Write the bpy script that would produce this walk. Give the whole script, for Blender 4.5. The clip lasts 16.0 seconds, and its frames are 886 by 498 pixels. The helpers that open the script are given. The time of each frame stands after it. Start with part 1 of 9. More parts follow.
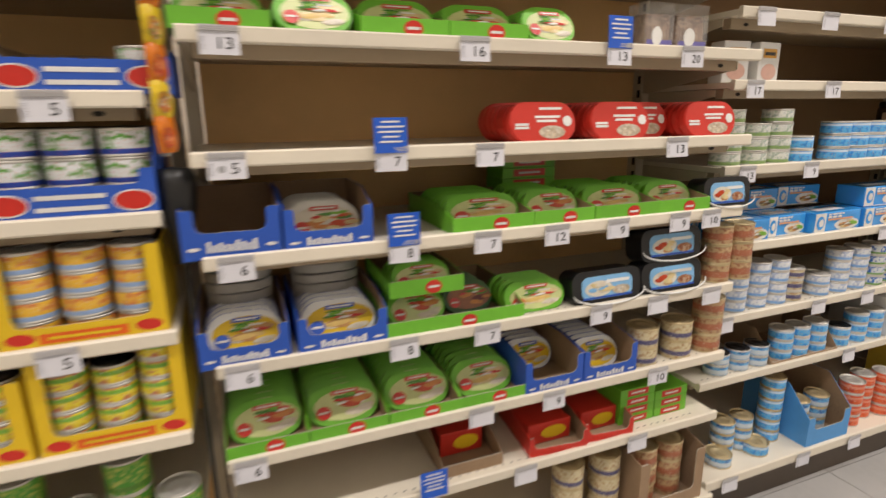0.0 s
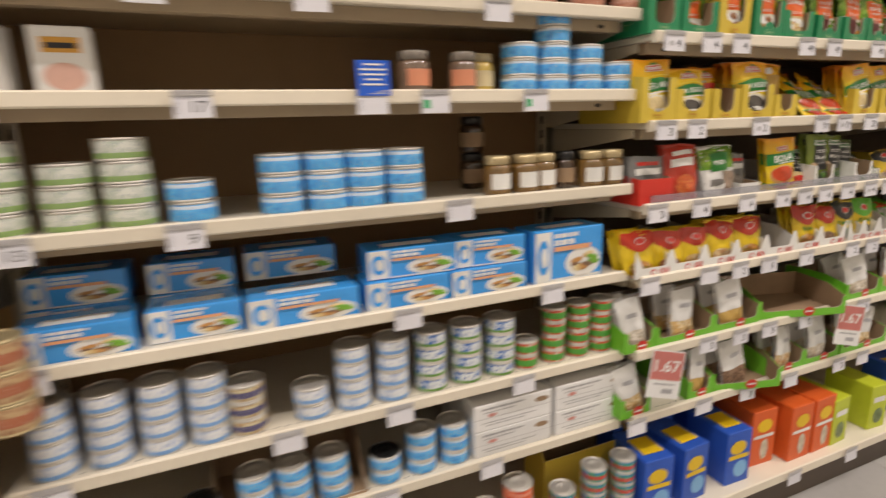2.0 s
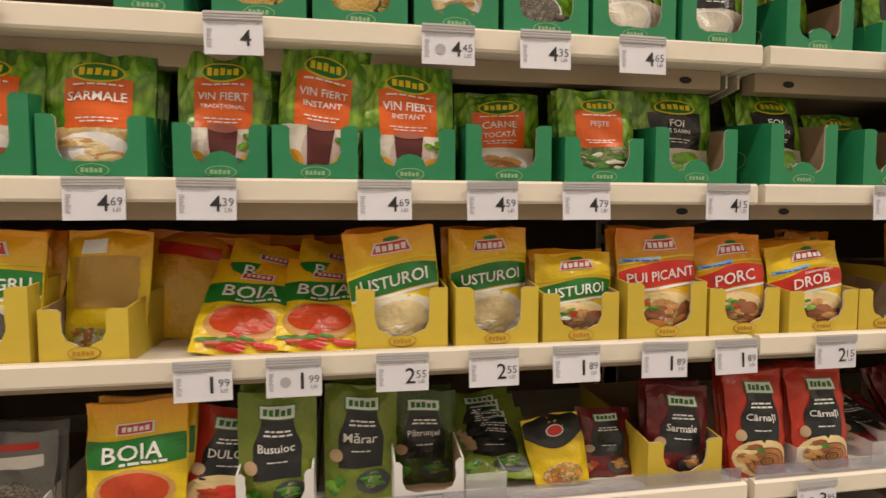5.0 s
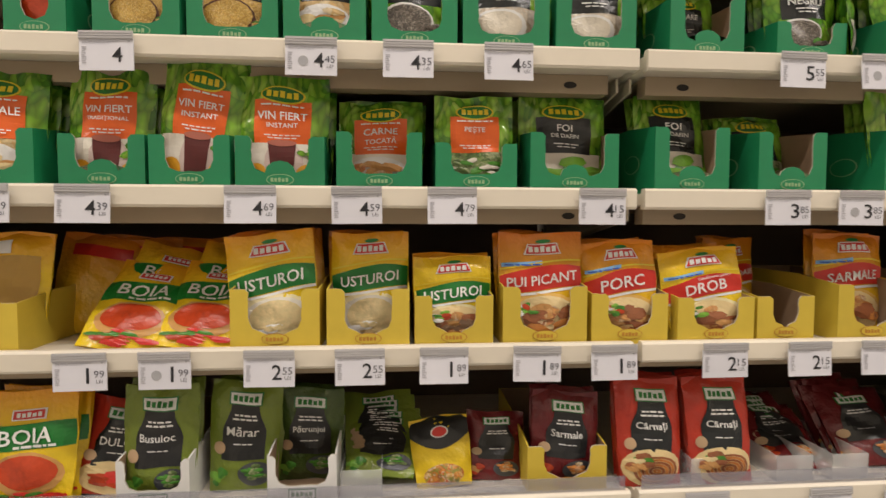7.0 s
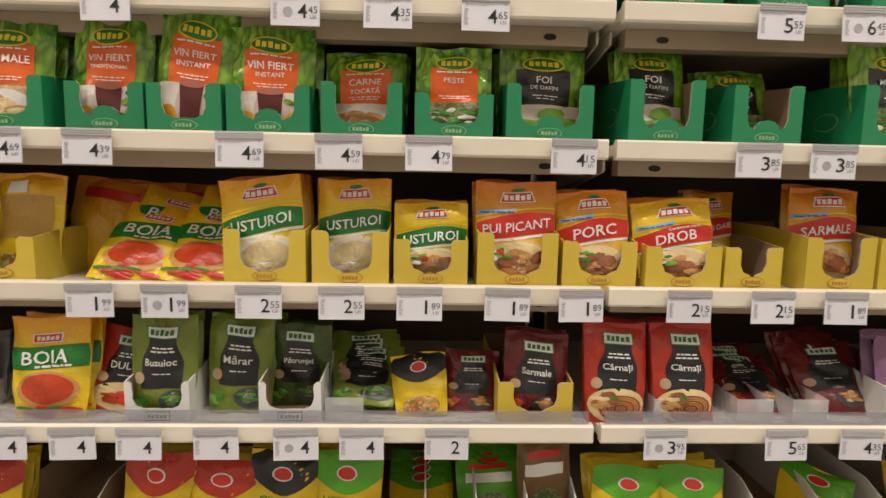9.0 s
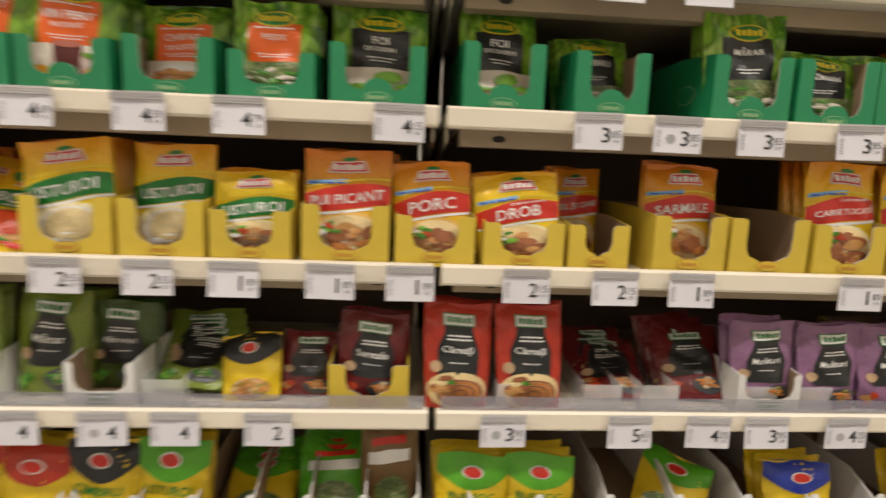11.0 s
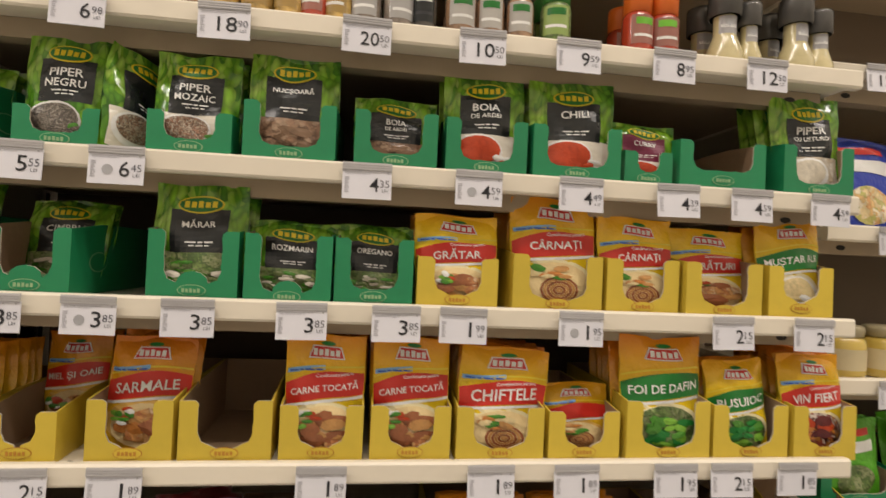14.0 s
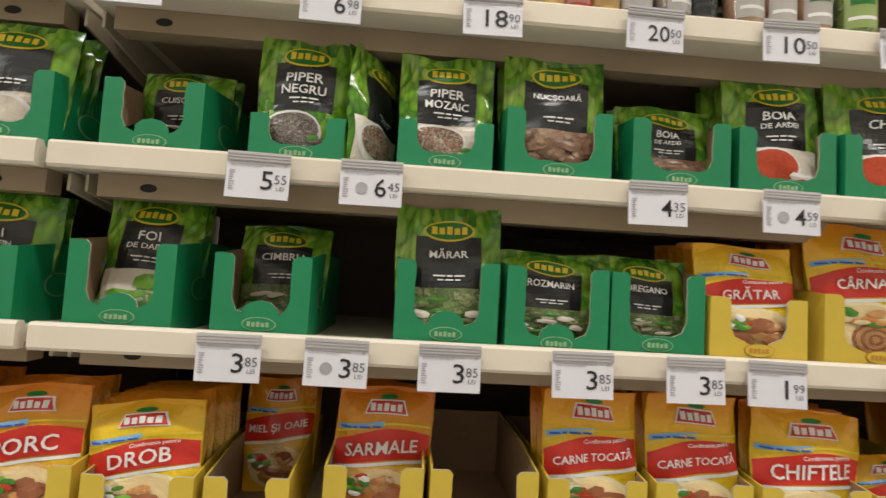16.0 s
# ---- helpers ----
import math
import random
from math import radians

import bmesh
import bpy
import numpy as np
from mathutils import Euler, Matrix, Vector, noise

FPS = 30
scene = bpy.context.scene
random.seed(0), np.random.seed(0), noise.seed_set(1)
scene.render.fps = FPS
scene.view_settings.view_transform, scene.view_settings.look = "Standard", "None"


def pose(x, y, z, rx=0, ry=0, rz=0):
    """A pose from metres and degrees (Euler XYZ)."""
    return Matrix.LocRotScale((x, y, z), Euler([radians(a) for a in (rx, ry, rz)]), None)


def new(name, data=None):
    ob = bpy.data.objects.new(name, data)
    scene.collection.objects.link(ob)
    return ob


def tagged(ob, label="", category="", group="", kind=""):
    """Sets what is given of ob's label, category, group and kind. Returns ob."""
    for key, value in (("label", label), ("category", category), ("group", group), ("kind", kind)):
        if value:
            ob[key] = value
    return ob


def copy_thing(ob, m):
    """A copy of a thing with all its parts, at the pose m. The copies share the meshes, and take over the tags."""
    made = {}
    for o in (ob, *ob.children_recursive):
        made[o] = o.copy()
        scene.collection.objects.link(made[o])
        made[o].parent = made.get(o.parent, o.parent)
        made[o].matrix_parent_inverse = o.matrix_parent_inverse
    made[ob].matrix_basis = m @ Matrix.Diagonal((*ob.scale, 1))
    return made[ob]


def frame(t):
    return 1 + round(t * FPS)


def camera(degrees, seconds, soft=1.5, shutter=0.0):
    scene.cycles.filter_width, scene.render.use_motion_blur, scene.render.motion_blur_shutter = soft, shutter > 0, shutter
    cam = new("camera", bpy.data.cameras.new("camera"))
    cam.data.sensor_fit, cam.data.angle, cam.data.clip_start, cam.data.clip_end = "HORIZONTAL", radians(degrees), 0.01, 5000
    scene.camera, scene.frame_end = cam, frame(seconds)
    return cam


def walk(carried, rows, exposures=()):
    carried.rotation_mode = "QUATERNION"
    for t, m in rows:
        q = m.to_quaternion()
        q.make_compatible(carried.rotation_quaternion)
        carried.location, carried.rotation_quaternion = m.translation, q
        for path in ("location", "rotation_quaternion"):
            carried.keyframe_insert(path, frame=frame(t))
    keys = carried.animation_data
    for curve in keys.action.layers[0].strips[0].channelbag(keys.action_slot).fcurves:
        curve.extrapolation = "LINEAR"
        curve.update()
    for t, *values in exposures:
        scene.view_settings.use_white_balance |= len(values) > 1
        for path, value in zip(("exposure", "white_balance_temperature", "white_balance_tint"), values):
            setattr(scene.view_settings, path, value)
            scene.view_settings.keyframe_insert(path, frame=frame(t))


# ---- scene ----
cam = camera(79.0, 16.0, soft=1.4, shutter=0.45)
METRES, EYE, TILT, LEAN, TURN = 5.0, 1.2, 0.0, 0.0, -21.5
ROWS = [
    (0.0, 0.0, 0.0, 0.0, -0.16, -14.12, 0.64),
    (0.5, 0.0495, 0.0399, 0.0037, -0.6, -13.99, 1.08),
    (1.0, 0.1095, 0.063, -0.0008, -0.6, -13.72, 1.09),
    (1.5, 0.1977, 0.0772, 0.0057, -0.64, -13.38, 1.52),
    (2.0, 0.2878, 0.1217, 0.0024, -1.86, -13.24, 1.58),
    (2.5, 0.3688, 0.1623, 0.0093, -3.2, -11.94, 1.34),
    (3.0, 0.4331, 0.2063, 0.017, -3.19, -9.49, 1.19),
    (3.5, 0.4779, 0.2598, 0.0248, -2.25, -7.56, 0.41),
    (4.0, 0.511, 0.2882, 0.0266, 1.47, -5.99, 0.24),
    (4.2, 0.5309, 0.2938, 0.0301, 5.72, -4.97, 0.45),
    (6.3, 0.5969, 0.3221, 0.0323, 15.9, -3.0, -0.12),
    (6.5, 0.6057, 0.3208, 0.0333, 17.01, -3.09, -0.08),
    (7.0, 0.6158, 0.3184, 0.0307, 16.87, -2.79, -0.17),
    (7.5, 0.6269, 0.3143, 0.0278, 16.5, -3.48, -0.31),
    (8.0, 0.6307, 0.3139, 0.0262, 16.44, -4.77, -0.54),
    (10.3, 0.6288, 0.3148, 0.0280, 23.92, -7.75, -1.47),
    (10.5, 0.64, 0.3146, 0.0269, 23.01, -7.5, -1.53),
    (11.0, 0.665, 0.3359, 0.0235, 17.95, -8.09, -2.17),
    (11.5, 0.6923, 0.3658, 0.0292, 14.92, -8.48, -2.42),
    (12.0, 0.721, 0.3751, 0.0319, 13.87, -8.79, -2.8),
    (12.5, 0.7687, 0.3722, 0.0368, 13.73, -7.79, -2.54),
    (13.0, 0.7864, 0.3699, 0.0383, 13.82, -6.18, -2.59),
    (13.5, 0.7911, 0.376, 0.047, 13.89, -2.87, -2.59),
    (14.0, 0.7836, 0.3816, 0.0512, 13.66, 0.99, -2.58),
    (14.5, 0.768, 0.3842, 0.051, 13.5, 2.89, -2.59),
    (15.0, 0.7507, 0.3865, 0.0512, 13.96, 3.6, -2.67),
    (15.5, 0.7353, 0.3883, 0.0504, 15.65, 3.82, -3.03),
    (16.0, 0.7271, 0.3899, 0.0504, 17.78, 3.87, -3.34),
]
walk(cam, [(t, pose(0, 0, EYE, TILT, LEAN, TURN) @ pose(METRES * x, METRES * y, METRES * z, 90 + pitch, roll, yaw)) for t, x, y, z, yaw, pitch, roll in ROWS],
     exposures=[(0.0, -0.06, 6250, 16), (1.5, -0.08, 6300, 17), (2.5, -0.18, 6750, 17), (3.5, -0.25, 7050, 18), (4.0, -0.28, 7000, 18), (6.5, -0.29, 6450, 16), (8.0, -0.27, 6400, 16),
                (10.5, -0.17, 6450, 14), (12.5, -0.15, 6450, 14), (14.0, -0.29, 6550, 15), (16.0, -0.20, 6100, 12)])

# ---- light: two rows of ceiling tubes above the aisle, no daylight ----
world = bpy.data.worlds.new("world")
scene.world = world
world.use_nodes = True
world.node_tree.nodes["Background"].inputs[0].default_value = (0.9, 0.95, 1.0, 1)
world.node_tree.nodes["Background"].inputs[1].default_value = 0.02
LAMP_Z = 5.05


def tube_lamp(x, y, length, power):
    data = bpy.data.lights.new("tube_lamp", "AREA")
    data.shape, data.size, data.size_y, data.energy = "RECTANGLE", length, 0.16, power
    data.color = (1.0, 0.93, 0.82)
    ob = new("tube_lamp", data)
    ob.matrix_world = pose(x, y, LAMP_Z - 0.03)
    return ob


for lx in (-1.4, 1.6, 4.6, 7.6):
    tube_lamp(lx, -0.75, 2.6, 84)

# ---- materials ----
MATS = {}


def base_nodes(name, rough=0.5, metal=0.0):
    m = bpy.data.materials.new(name)
    m.use_nodes = True
    nt = m.node_tree
    b = nt.nodes["Principled BSDF"]
    b.inputs["Roughness"].default_value = rough
    b.inputs["Metallic"].default_value = metal
    return m, nt, b


def node(nt, kind, **inputs):
    n = nt.nodes.new(kind)
    for k, v in inputs.items():
        n.inputs[k].default_value = v
    return n


def coords(nt, scale=1.0):
    tc = nt.nodes.new("ShaderNodeTexCoord")
    mp = nt.nodes.new("ShaderNodeMapping")
    s = scale if isinstance(scale, tuple) else (scale,) * 3
    mp.inputs["Scale"].default_value = s
    nt.links.new(tc.outputs["Object"], mp.inputs["Vector"])
    return mp.outputs["Vector"]


def mix(nt, fac, a, b):
    """Colour mix; fac, a, b: socket or value."""
    n = nt.nodes.new("ShaderNodeMix")
    n.data_type = "RGBA"
    for sock, v in ((n.inputs[0], fac), (n.inputs[6], a), (n.inputs[7], b)):
        if isinstance(v, (int, float)):
            sock.default_value = v
        elif isinstance(v, tuple):
            sock.default_value = (*v[:3], 1)
        else:
            nt.links.new(v, sock)
    return n.outputs[2]


def ramp(nt, sock, lo, hi):
    n = nt.nodes.new("ShaderNodeMapRange")
    n.inputs[1].default_value, n.inputs[2].default_value = lo, hi
    nt.links.new(sock, n.inputs[0])
    return n.outputs[0]


def noise_tex(nt, vec, scale, detail=3.0, rough=0.55):
    n = node(nt, "ShaderNodeTexNoise", Scale=scale, Detail=detail, Roughness=rough)
    nt.links.new(vec, n.inputs["Vector"])
    return n.outputs["Fac"]


def bump(nt, b, height, strength=0.2, dist=0.002):
    n = node(nt, "ShaderNodeBump", Strength=strength, Distance=dist)
    nt.links.new(height, n.inputs["Height"])
    nt.links.new(n.outputs["Normal"], b.inputs["Normal"])


def surface(name, col, rough=0.5, metal=0.0, vary=0.12, grain=60.0, bumps=0.15, dist=0.001, per_object=0.06, coat=0.0):
    """A plain painted, printed or moulded surface with grain, faint stains and a small change from piece to piece."""
    if name in MATS:
        return MATS[name]
    m, nt, b = base_nodes(name, rough, metal)
    v = coords(nt)
    fine, broad = noise_tex(nt, v, grain), noise_tex(nt, v, grain / 9, 4)
    dark = tuple(c * (1 - vary * 1.6) for c in col)
    light = tuple(min(1, c * (1 + vary)) for c in col)
    c = mix(nt, ramp(nt, broad, 0.3, 0.7), dark, light)
    c = mix(nt, ramp(nt, fine, 0.35, 0.75), c, col)
    info = nt.nodes.new("ShaderNodeObjectInfo")
    hsv = nt.nodes.new("ShaderNodeHueSaturation")
    nt.links.new(ramp2(nt, info.outputs["Random"], 1 - per_object, 1 + per_object), hsv.inputs["Value"])
    nt.links.new(c, hsv.inputs["Color"])
    nt.links.new(hsv.outputs[0], b.inputs["Base Color"])
    if coat:
        b.inputs["Coat Weight"].default_value = coat
        b.inputs["Coat Roughness"].default_value = 0.15
    r = nt.nodes.new("ShaderNodeMapRange")
    r.inputs[3].default_value, r.inputs[4].default_value = rough * 0.85, min(1, rough * 1.2)
    nt.links.new(broad, r.inputs[0])
    nt.links.new(r.outputs[0], b.inputs["Roughness"])
    if bumps:
        bump(nt, b, fine, bumps, dist)
    MATS[name] = m
    return m


def ramp2(nt, sock, lo, hi):
    n = nt.nodes.new("ShaderNodeMapRange")
    n.inputs[3].default_value, n.inputs[4].default_value = lo, hi
    nt.links.new(sock, n.inputs[0])
    return n.outputs[0]


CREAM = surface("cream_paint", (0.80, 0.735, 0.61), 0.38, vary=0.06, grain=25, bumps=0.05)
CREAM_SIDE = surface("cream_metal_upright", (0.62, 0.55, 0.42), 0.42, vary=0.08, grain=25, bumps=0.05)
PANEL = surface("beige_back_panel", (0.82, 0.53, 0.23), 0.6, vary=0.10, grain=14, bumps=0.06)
# brown panels for deep bays: shade behind the goods is painted into both
PANEL_SHADED = surface("shaded_brown_back_panel", (0.15, 0.108, 0.07), 0.6, vary=0.15, grain=14, bumps=0.06)
PANEL_HALF_SHADED = surface("brown_back_panel", (0.33, 0.20, 0.095), 0.6, vary=0.12, grain=14, bumps=0.06)
# darker copy of the shelf cream, with the shade under each shelf mixed in
CREAM_SHADED = surface("shaded_cream_paint", (0.43, 0.34, 0.23), 0.5, vary=0.08, grain=25, bumps=0.05)
DARK = surface("dark_recess", (0.03, 0.026, 0.022), 0.8)
KICK = surface("brown_kick_plate", (0.10, 0.075, 0.055), 0.5, vary=0.2, grain=20)
CEIL = surface("ceiling_paint", (0.72, 0.70, 0.66), 0.85, vary=0.06, grain=6)
WALL = surface("wall_paint", (0.74, 0.70, 0.62), 0.8, vary=0.08, grain=5)
FLOOR = surface("grey_vinyl_tile", (0.44, 0.43, 0.42), 0.33, vary=0.09, grain=30, bumps=0.03)
JOINT = surface("floor_joint", (0.20, 0.19, 0.18), 0.7)


def photo(name, cols, scale=45.0, rough=0.3, warp=0.35):
    """Printed food picture: patches of a few colours in irregular cells, with soft shading inside each."""
    if name in MATS:
        return MATS[name]
    m, nt, b = base_nodes(name, rough)
    v = coords(nt)
    scale *= 1.7 if scale < 100 else 1.0
    wob = node(nt, "ShaderNodeTexNoise", Scale=scale * 0.9, Detail=2.0)
    nt.links.new(v, wob.inputs["Vector"])
    add = nt.nodes.new("ShaderNodeMix")
    add.data_type = "VECTOR"
    add.inputs[0].default_value = warp * 0.12
    nt.links.new(v, add.inputs[4])
    nt.links.new(wob.outputs["Color"], add.inputs[5])
    vor = node(nt, "ShaderNodeTexVoronoi", Scale=scale)
    nt.links.new(add.outputs[1], vor.inputs["Vector"])
    sep = nt.nodes.new("ShaderNodeSeparateColor")
    nt.links.new(vor.outputs["Color"], sep.inputs[0])
    cr = nt.nodes.new("ShaderNodeValToRGB")
    cr.color_ramp.interpolation = "CONSTANT"
    els = cr.color_ramp.elements
    while len(els) < len(cols):
        els.new(0.5)
    for i, c in enumerate(cols):
        els[i].position = i / len(cols)
        els[i].color = (*c, 1)
    nt.links.new(sep.outputs[0], cr.inputs[0])
    n2 = noise_tex(nt, v, scale * 2.5, 4)
    lightc = mix(nt, ramp2(nt, n2, -0.1, 0.65), cr.outputs[0], cols[1])
    edge = ramp2(nt, vor.outputs["Distance"], 1.15, 0.55)
    hsv = nt.nodes.new("ShaderNodeHueSaturation")
    nt.links.new(edge, hsv.inputs["Value"])
    nt.links.new(lightc, hsv.inputs["Color"])
    nt.links.new(hsv.outputs[0], b.inputs["Base Color"])
    crinkle = noise_tex(nt, v, 34, 3)
    bump(nt, b, crinkle, 0.35, 0.005)
    MATS[name] = m
    return m


def leafy(name, cols, rough=0.13):
    """Film printed with overlapping soft leaves from dark to light green."""
    m, nt, b = base_nodes(name, rough)
    v = coords(nt, (1.0, 1.0, 0.55))
    wob = node(nt, "ShaderNodeTexNoise", Scale=26.0, Detail=2.0)
    nt.links.new(v, wob.inputs["Vector"])
    warp = nt.nodes.new("ShaderNodeMix")
    warp.data_type = "VECTOR"
    warp.inputs[0].default_value = 0.035
    nt.links.new(v, warp.inputs[4])
    nt.links.new(wob.outputs["Color"], warp.inputs[5])
    vor = node(nt, "ShaderNodeTexVoronoi", Scale=120.0)
    nt.links.new(warp.outputs[1], vor.inputs["Vector"])
    sep = nt.nodes.new("ShaderNodeSeparateColor")
    nt.links.new(vor.outputs["Color"], sep.inputs[0])
    broad = noise_tex(nt, v, 24, 3)
    tone = nt.nodes.new("ShaderNodeMath")
    tone.operation = "MULTIPLY_ADD"
    tone.inputs[1].default_value = 0.45
    nt.links.new(sep.outputs[0], tone.inputs[0])
    nt.links.new(ramp2(nt, broad, -0.22, 0.90), tone.inputs[2])
    cr = nt.nodes.new("ShaderNodeValToRGB")
    els = cr.color_ramp.elements
    while len(els) < len(cols):
        els.new(0.5)
    for i, c in enumerate(cols):
        els[i].position = 0.12 + 0.76 * i / (len(cols) - 1)
        els[i].color = (*c, 1)
    nt.links.new(tone.outputs[0], cr.inputs[0])
    hsv = nt.nodes.new("ShaderNodeHueSaturation")
    nt.links.new(ramp2(nt, vor.outputs["Distance"], 1.25, 0.35), hsv.inputs["Value"])
    nt.links.new(cr.outputs[0], hsv.inputs["Color"])
    nt.links.new(hsv.outputs[0], b.inputs["Base Color"])
    bump(nt, b, noise_tex(nt, coords(nt), 24, 2), 0.5, 0.008)
    MATS[name] = m
    return m


def foil(name, col, rough=0.18, col2=None, lo=0.0, hi=0.1):
    """Printed plastic film with crinkles; fades from col to col2 up the sachet."""
    if name in MATS:
        return MATS[name]
    m, nt, b = base_nodes(name, rough)
    v = coords(nt)
    n1 = noise_tex(nt, v, 28, 3)
    n2 = noise_tex(nt, v, 130, 3)
    c = mix(nt, ramp(nt, n1, 0.3, 0.75), tuple(x * 0.86 for x in col), col)
    if col2:
        sep = nt.nodes.new("ShaderNodeSeparateXYZ")
        nt.links.new(v, sep.inputs[0])
        c = mix(nt, ramp(nt, sep.outputs[2], lo, hi), c, col2)
    info = nt.nodes.new("ShaderNodeObjectInfo")
    hsv = nt.nodes.new("ShaderNodeHueSaturation")
    nt.links.new(ramp2(nt, info.outputs["Random"], 0.93, 1.05), hsv.inputs["Value"])
    nt.links.new(c, hsv.inputs["Color"])
    nt.links.new(hsv.outputs[0], b.inputs["Base Color"])
    s = nt.nodes.new("ShaderNodeMath")
    s.operation = "ADD"
    nt.links.new(n1, s.inputs[0])
    nt.links.new(ramp2(nt, n2, 0.0, 0.25), s.inputs[1])
    bump(nt, b, s.outputs[0], 0.65, 0.008)
    MATS[name] = m
    return m


def clear(name, tint=(0.9, 0.92, 0.92), rough=0.08, alpha=0.3):
    if name in MATS:
        return MATS[name]
    m, nt, b = base_nodes(name, rough)
    b.inputs["Base Color"].default_value = (*tint, 1)
    b.inputs["Alpha"].default_value = alpha
    b.inputs["Specular IOR Level"].default_value = 0.6
    n = noise_tex(nt, coords(nt), 40)
    bump(nt, b, n, 0.3, 0.004)
    MATS[name] = m
    return m


WHITE = surface("white_card", (0.80, 0.80, 0.80), 0.5, vary=0.04, grain=80, bumps=0.04)
PAPER = surface("white_label_paper", (0.74, 0.74, 0.80), 0.4, vary=0.03, grain=90, bumps=0.02, per_object=0.03)
GREYP = surface("grey_label_holder", (0.52, 0.51, 0.52), 0.18, vary=0.06, grain=60, bumps=0.03)
INK = surface("black_ink", (0.02, 0.02, 0.025), 0.5)
CENTS_INK = surface("dark_grey_ink", (0.10, 0.10, 0.125), 0.5)
FAINT_INK = surface("faint_grey_ink", (0.46, 0.46, 0.50), 0.5)
GREYINK = surface("grey_ink", (0.40, 0.40, 0.42), 0.5)
BROWN = surface("brown_cardboard", (0.34, 0.23, 0.14), 0.8, vary=0.12, grain=120, bumps=0.15)
GREEN_CARD = surface("green_carton_print", (0.012, 0.235, 0.095), 0.42, vary=0.07, grain=70, bumps=0.05)
YELLOW_CARD = surface("yellow_carton_print", (0.64, 0.475, 0.05), 0.5, vary=0.06, grain=70, bumps=0.05)
WHITE_CARD = surface("white_carton_print", (0.76, 0.76, 0.74), 0.5, vary=0.05, grain=70, bumps=0.05)
RED_CARD = surface("red_carton_print", (0.62, 0.035, 0.02), 0.42, vary=0.08, grain=70, bumps=0.05)
BLUE_CARD = surface("blue_carton_print", (0.025, 0.10, 0.52), 0.42, vary=0.07, grain=70, bumps=0.05)
LIME_CARD = surface("lime_green_carton_print", (0.16, 0.50, 0.03), 0.42, vary=0.07, grain=70, bumps=0.05)
BRIGHT_YELLOW = surface("bright_yellow_print", (0.80, 0.54, 0.01), 0.42, vary=0.05, grain=70, bumps=0.05)
ORANGE = surface("orange_print", (0.80, 0.13, 0.012), 0.28, vary=0.08, grain=34, bumps=0.4, dist=0.005)
REDP = surface("red_print", (0.62, 0.03, 0.018), 0.28, vary=0.08, grain=34, bumps=0.4, dist=0.005)
DKGREEN = surface("deep_green_print", (0.01, 0.20, 0.03), 0.28, vary=0.08, grain=34, bumps=0.4, dist=0.005)
LOGO_GREEN = surface("logo_green_print", (0.01, 0.17, 0.02), 0.38)
LOGO_YELLOW = surface("logo_yellow_print", (0.80, 0.62, 0.02), 0.38)
BLACKP = surface("black_print", (0.018, 0.019, 0.02), 0.28, grain=34, bumps=0.4, dist=0.005)
CHARCOAL = surface("charcoal_print", (0.018, 0.021, 0.022), 0.24, grain=34, bumps=0.3, dist=0.005)
WHITEP = surface("white_print", (0.82, 0.82, 0.80), 0.4)
CYAN = surface("light_blue_print", (0.045, 0.35, 0.88), 0.22, vary=0.08, grain=36, bumps=0.45, dist=0.006, coat=0.5)
SKY = surface("pale_blue_print", (0.22, 0.48, 0.78), 0.36, vary=0.06, grain=70)
PROMO = surface("blue_promotion_card", (0.015, 0.11, 0.62), 0.4, vary=0.04)
METAL = surface("tin_plate", (0.66, 0.64, 0.60), 0.38, 0.55, vary=0.08, grain=40, bumps=0.04)
GOLD = surface("gold_lacquered_tin", (0.62, 0.51, 0.30), 0.38, 0.6, vary=0.08, grain=40, bumps=0.04)
BLACK_PLASTIC = surface("black_plastic", (0.015, 0.015, 0.016), 0.35)
SMOKE = surface("smoked_grey_cap", (0.10, 0.095, 0.09), 0.2, vary=0.15, grain=60)
CLEAR = clear("clear_plastic")
FILM = clear("clear_film", (0.95, 0.95, 0.95), 0.12, 0.16)
GUARD = clear("grey_clear_guard", (0.34, 0.34, 0.40), 0.12, 0.38)
LEAF = leafy("printed_green_leaves", [(0.012, 0.055, 0.008), (0.045, 0.17, 0.014), (0.10, 0.30, 0.018), (0.22, 0.46, 0.03), (0.42, 0.62, 0.12)])
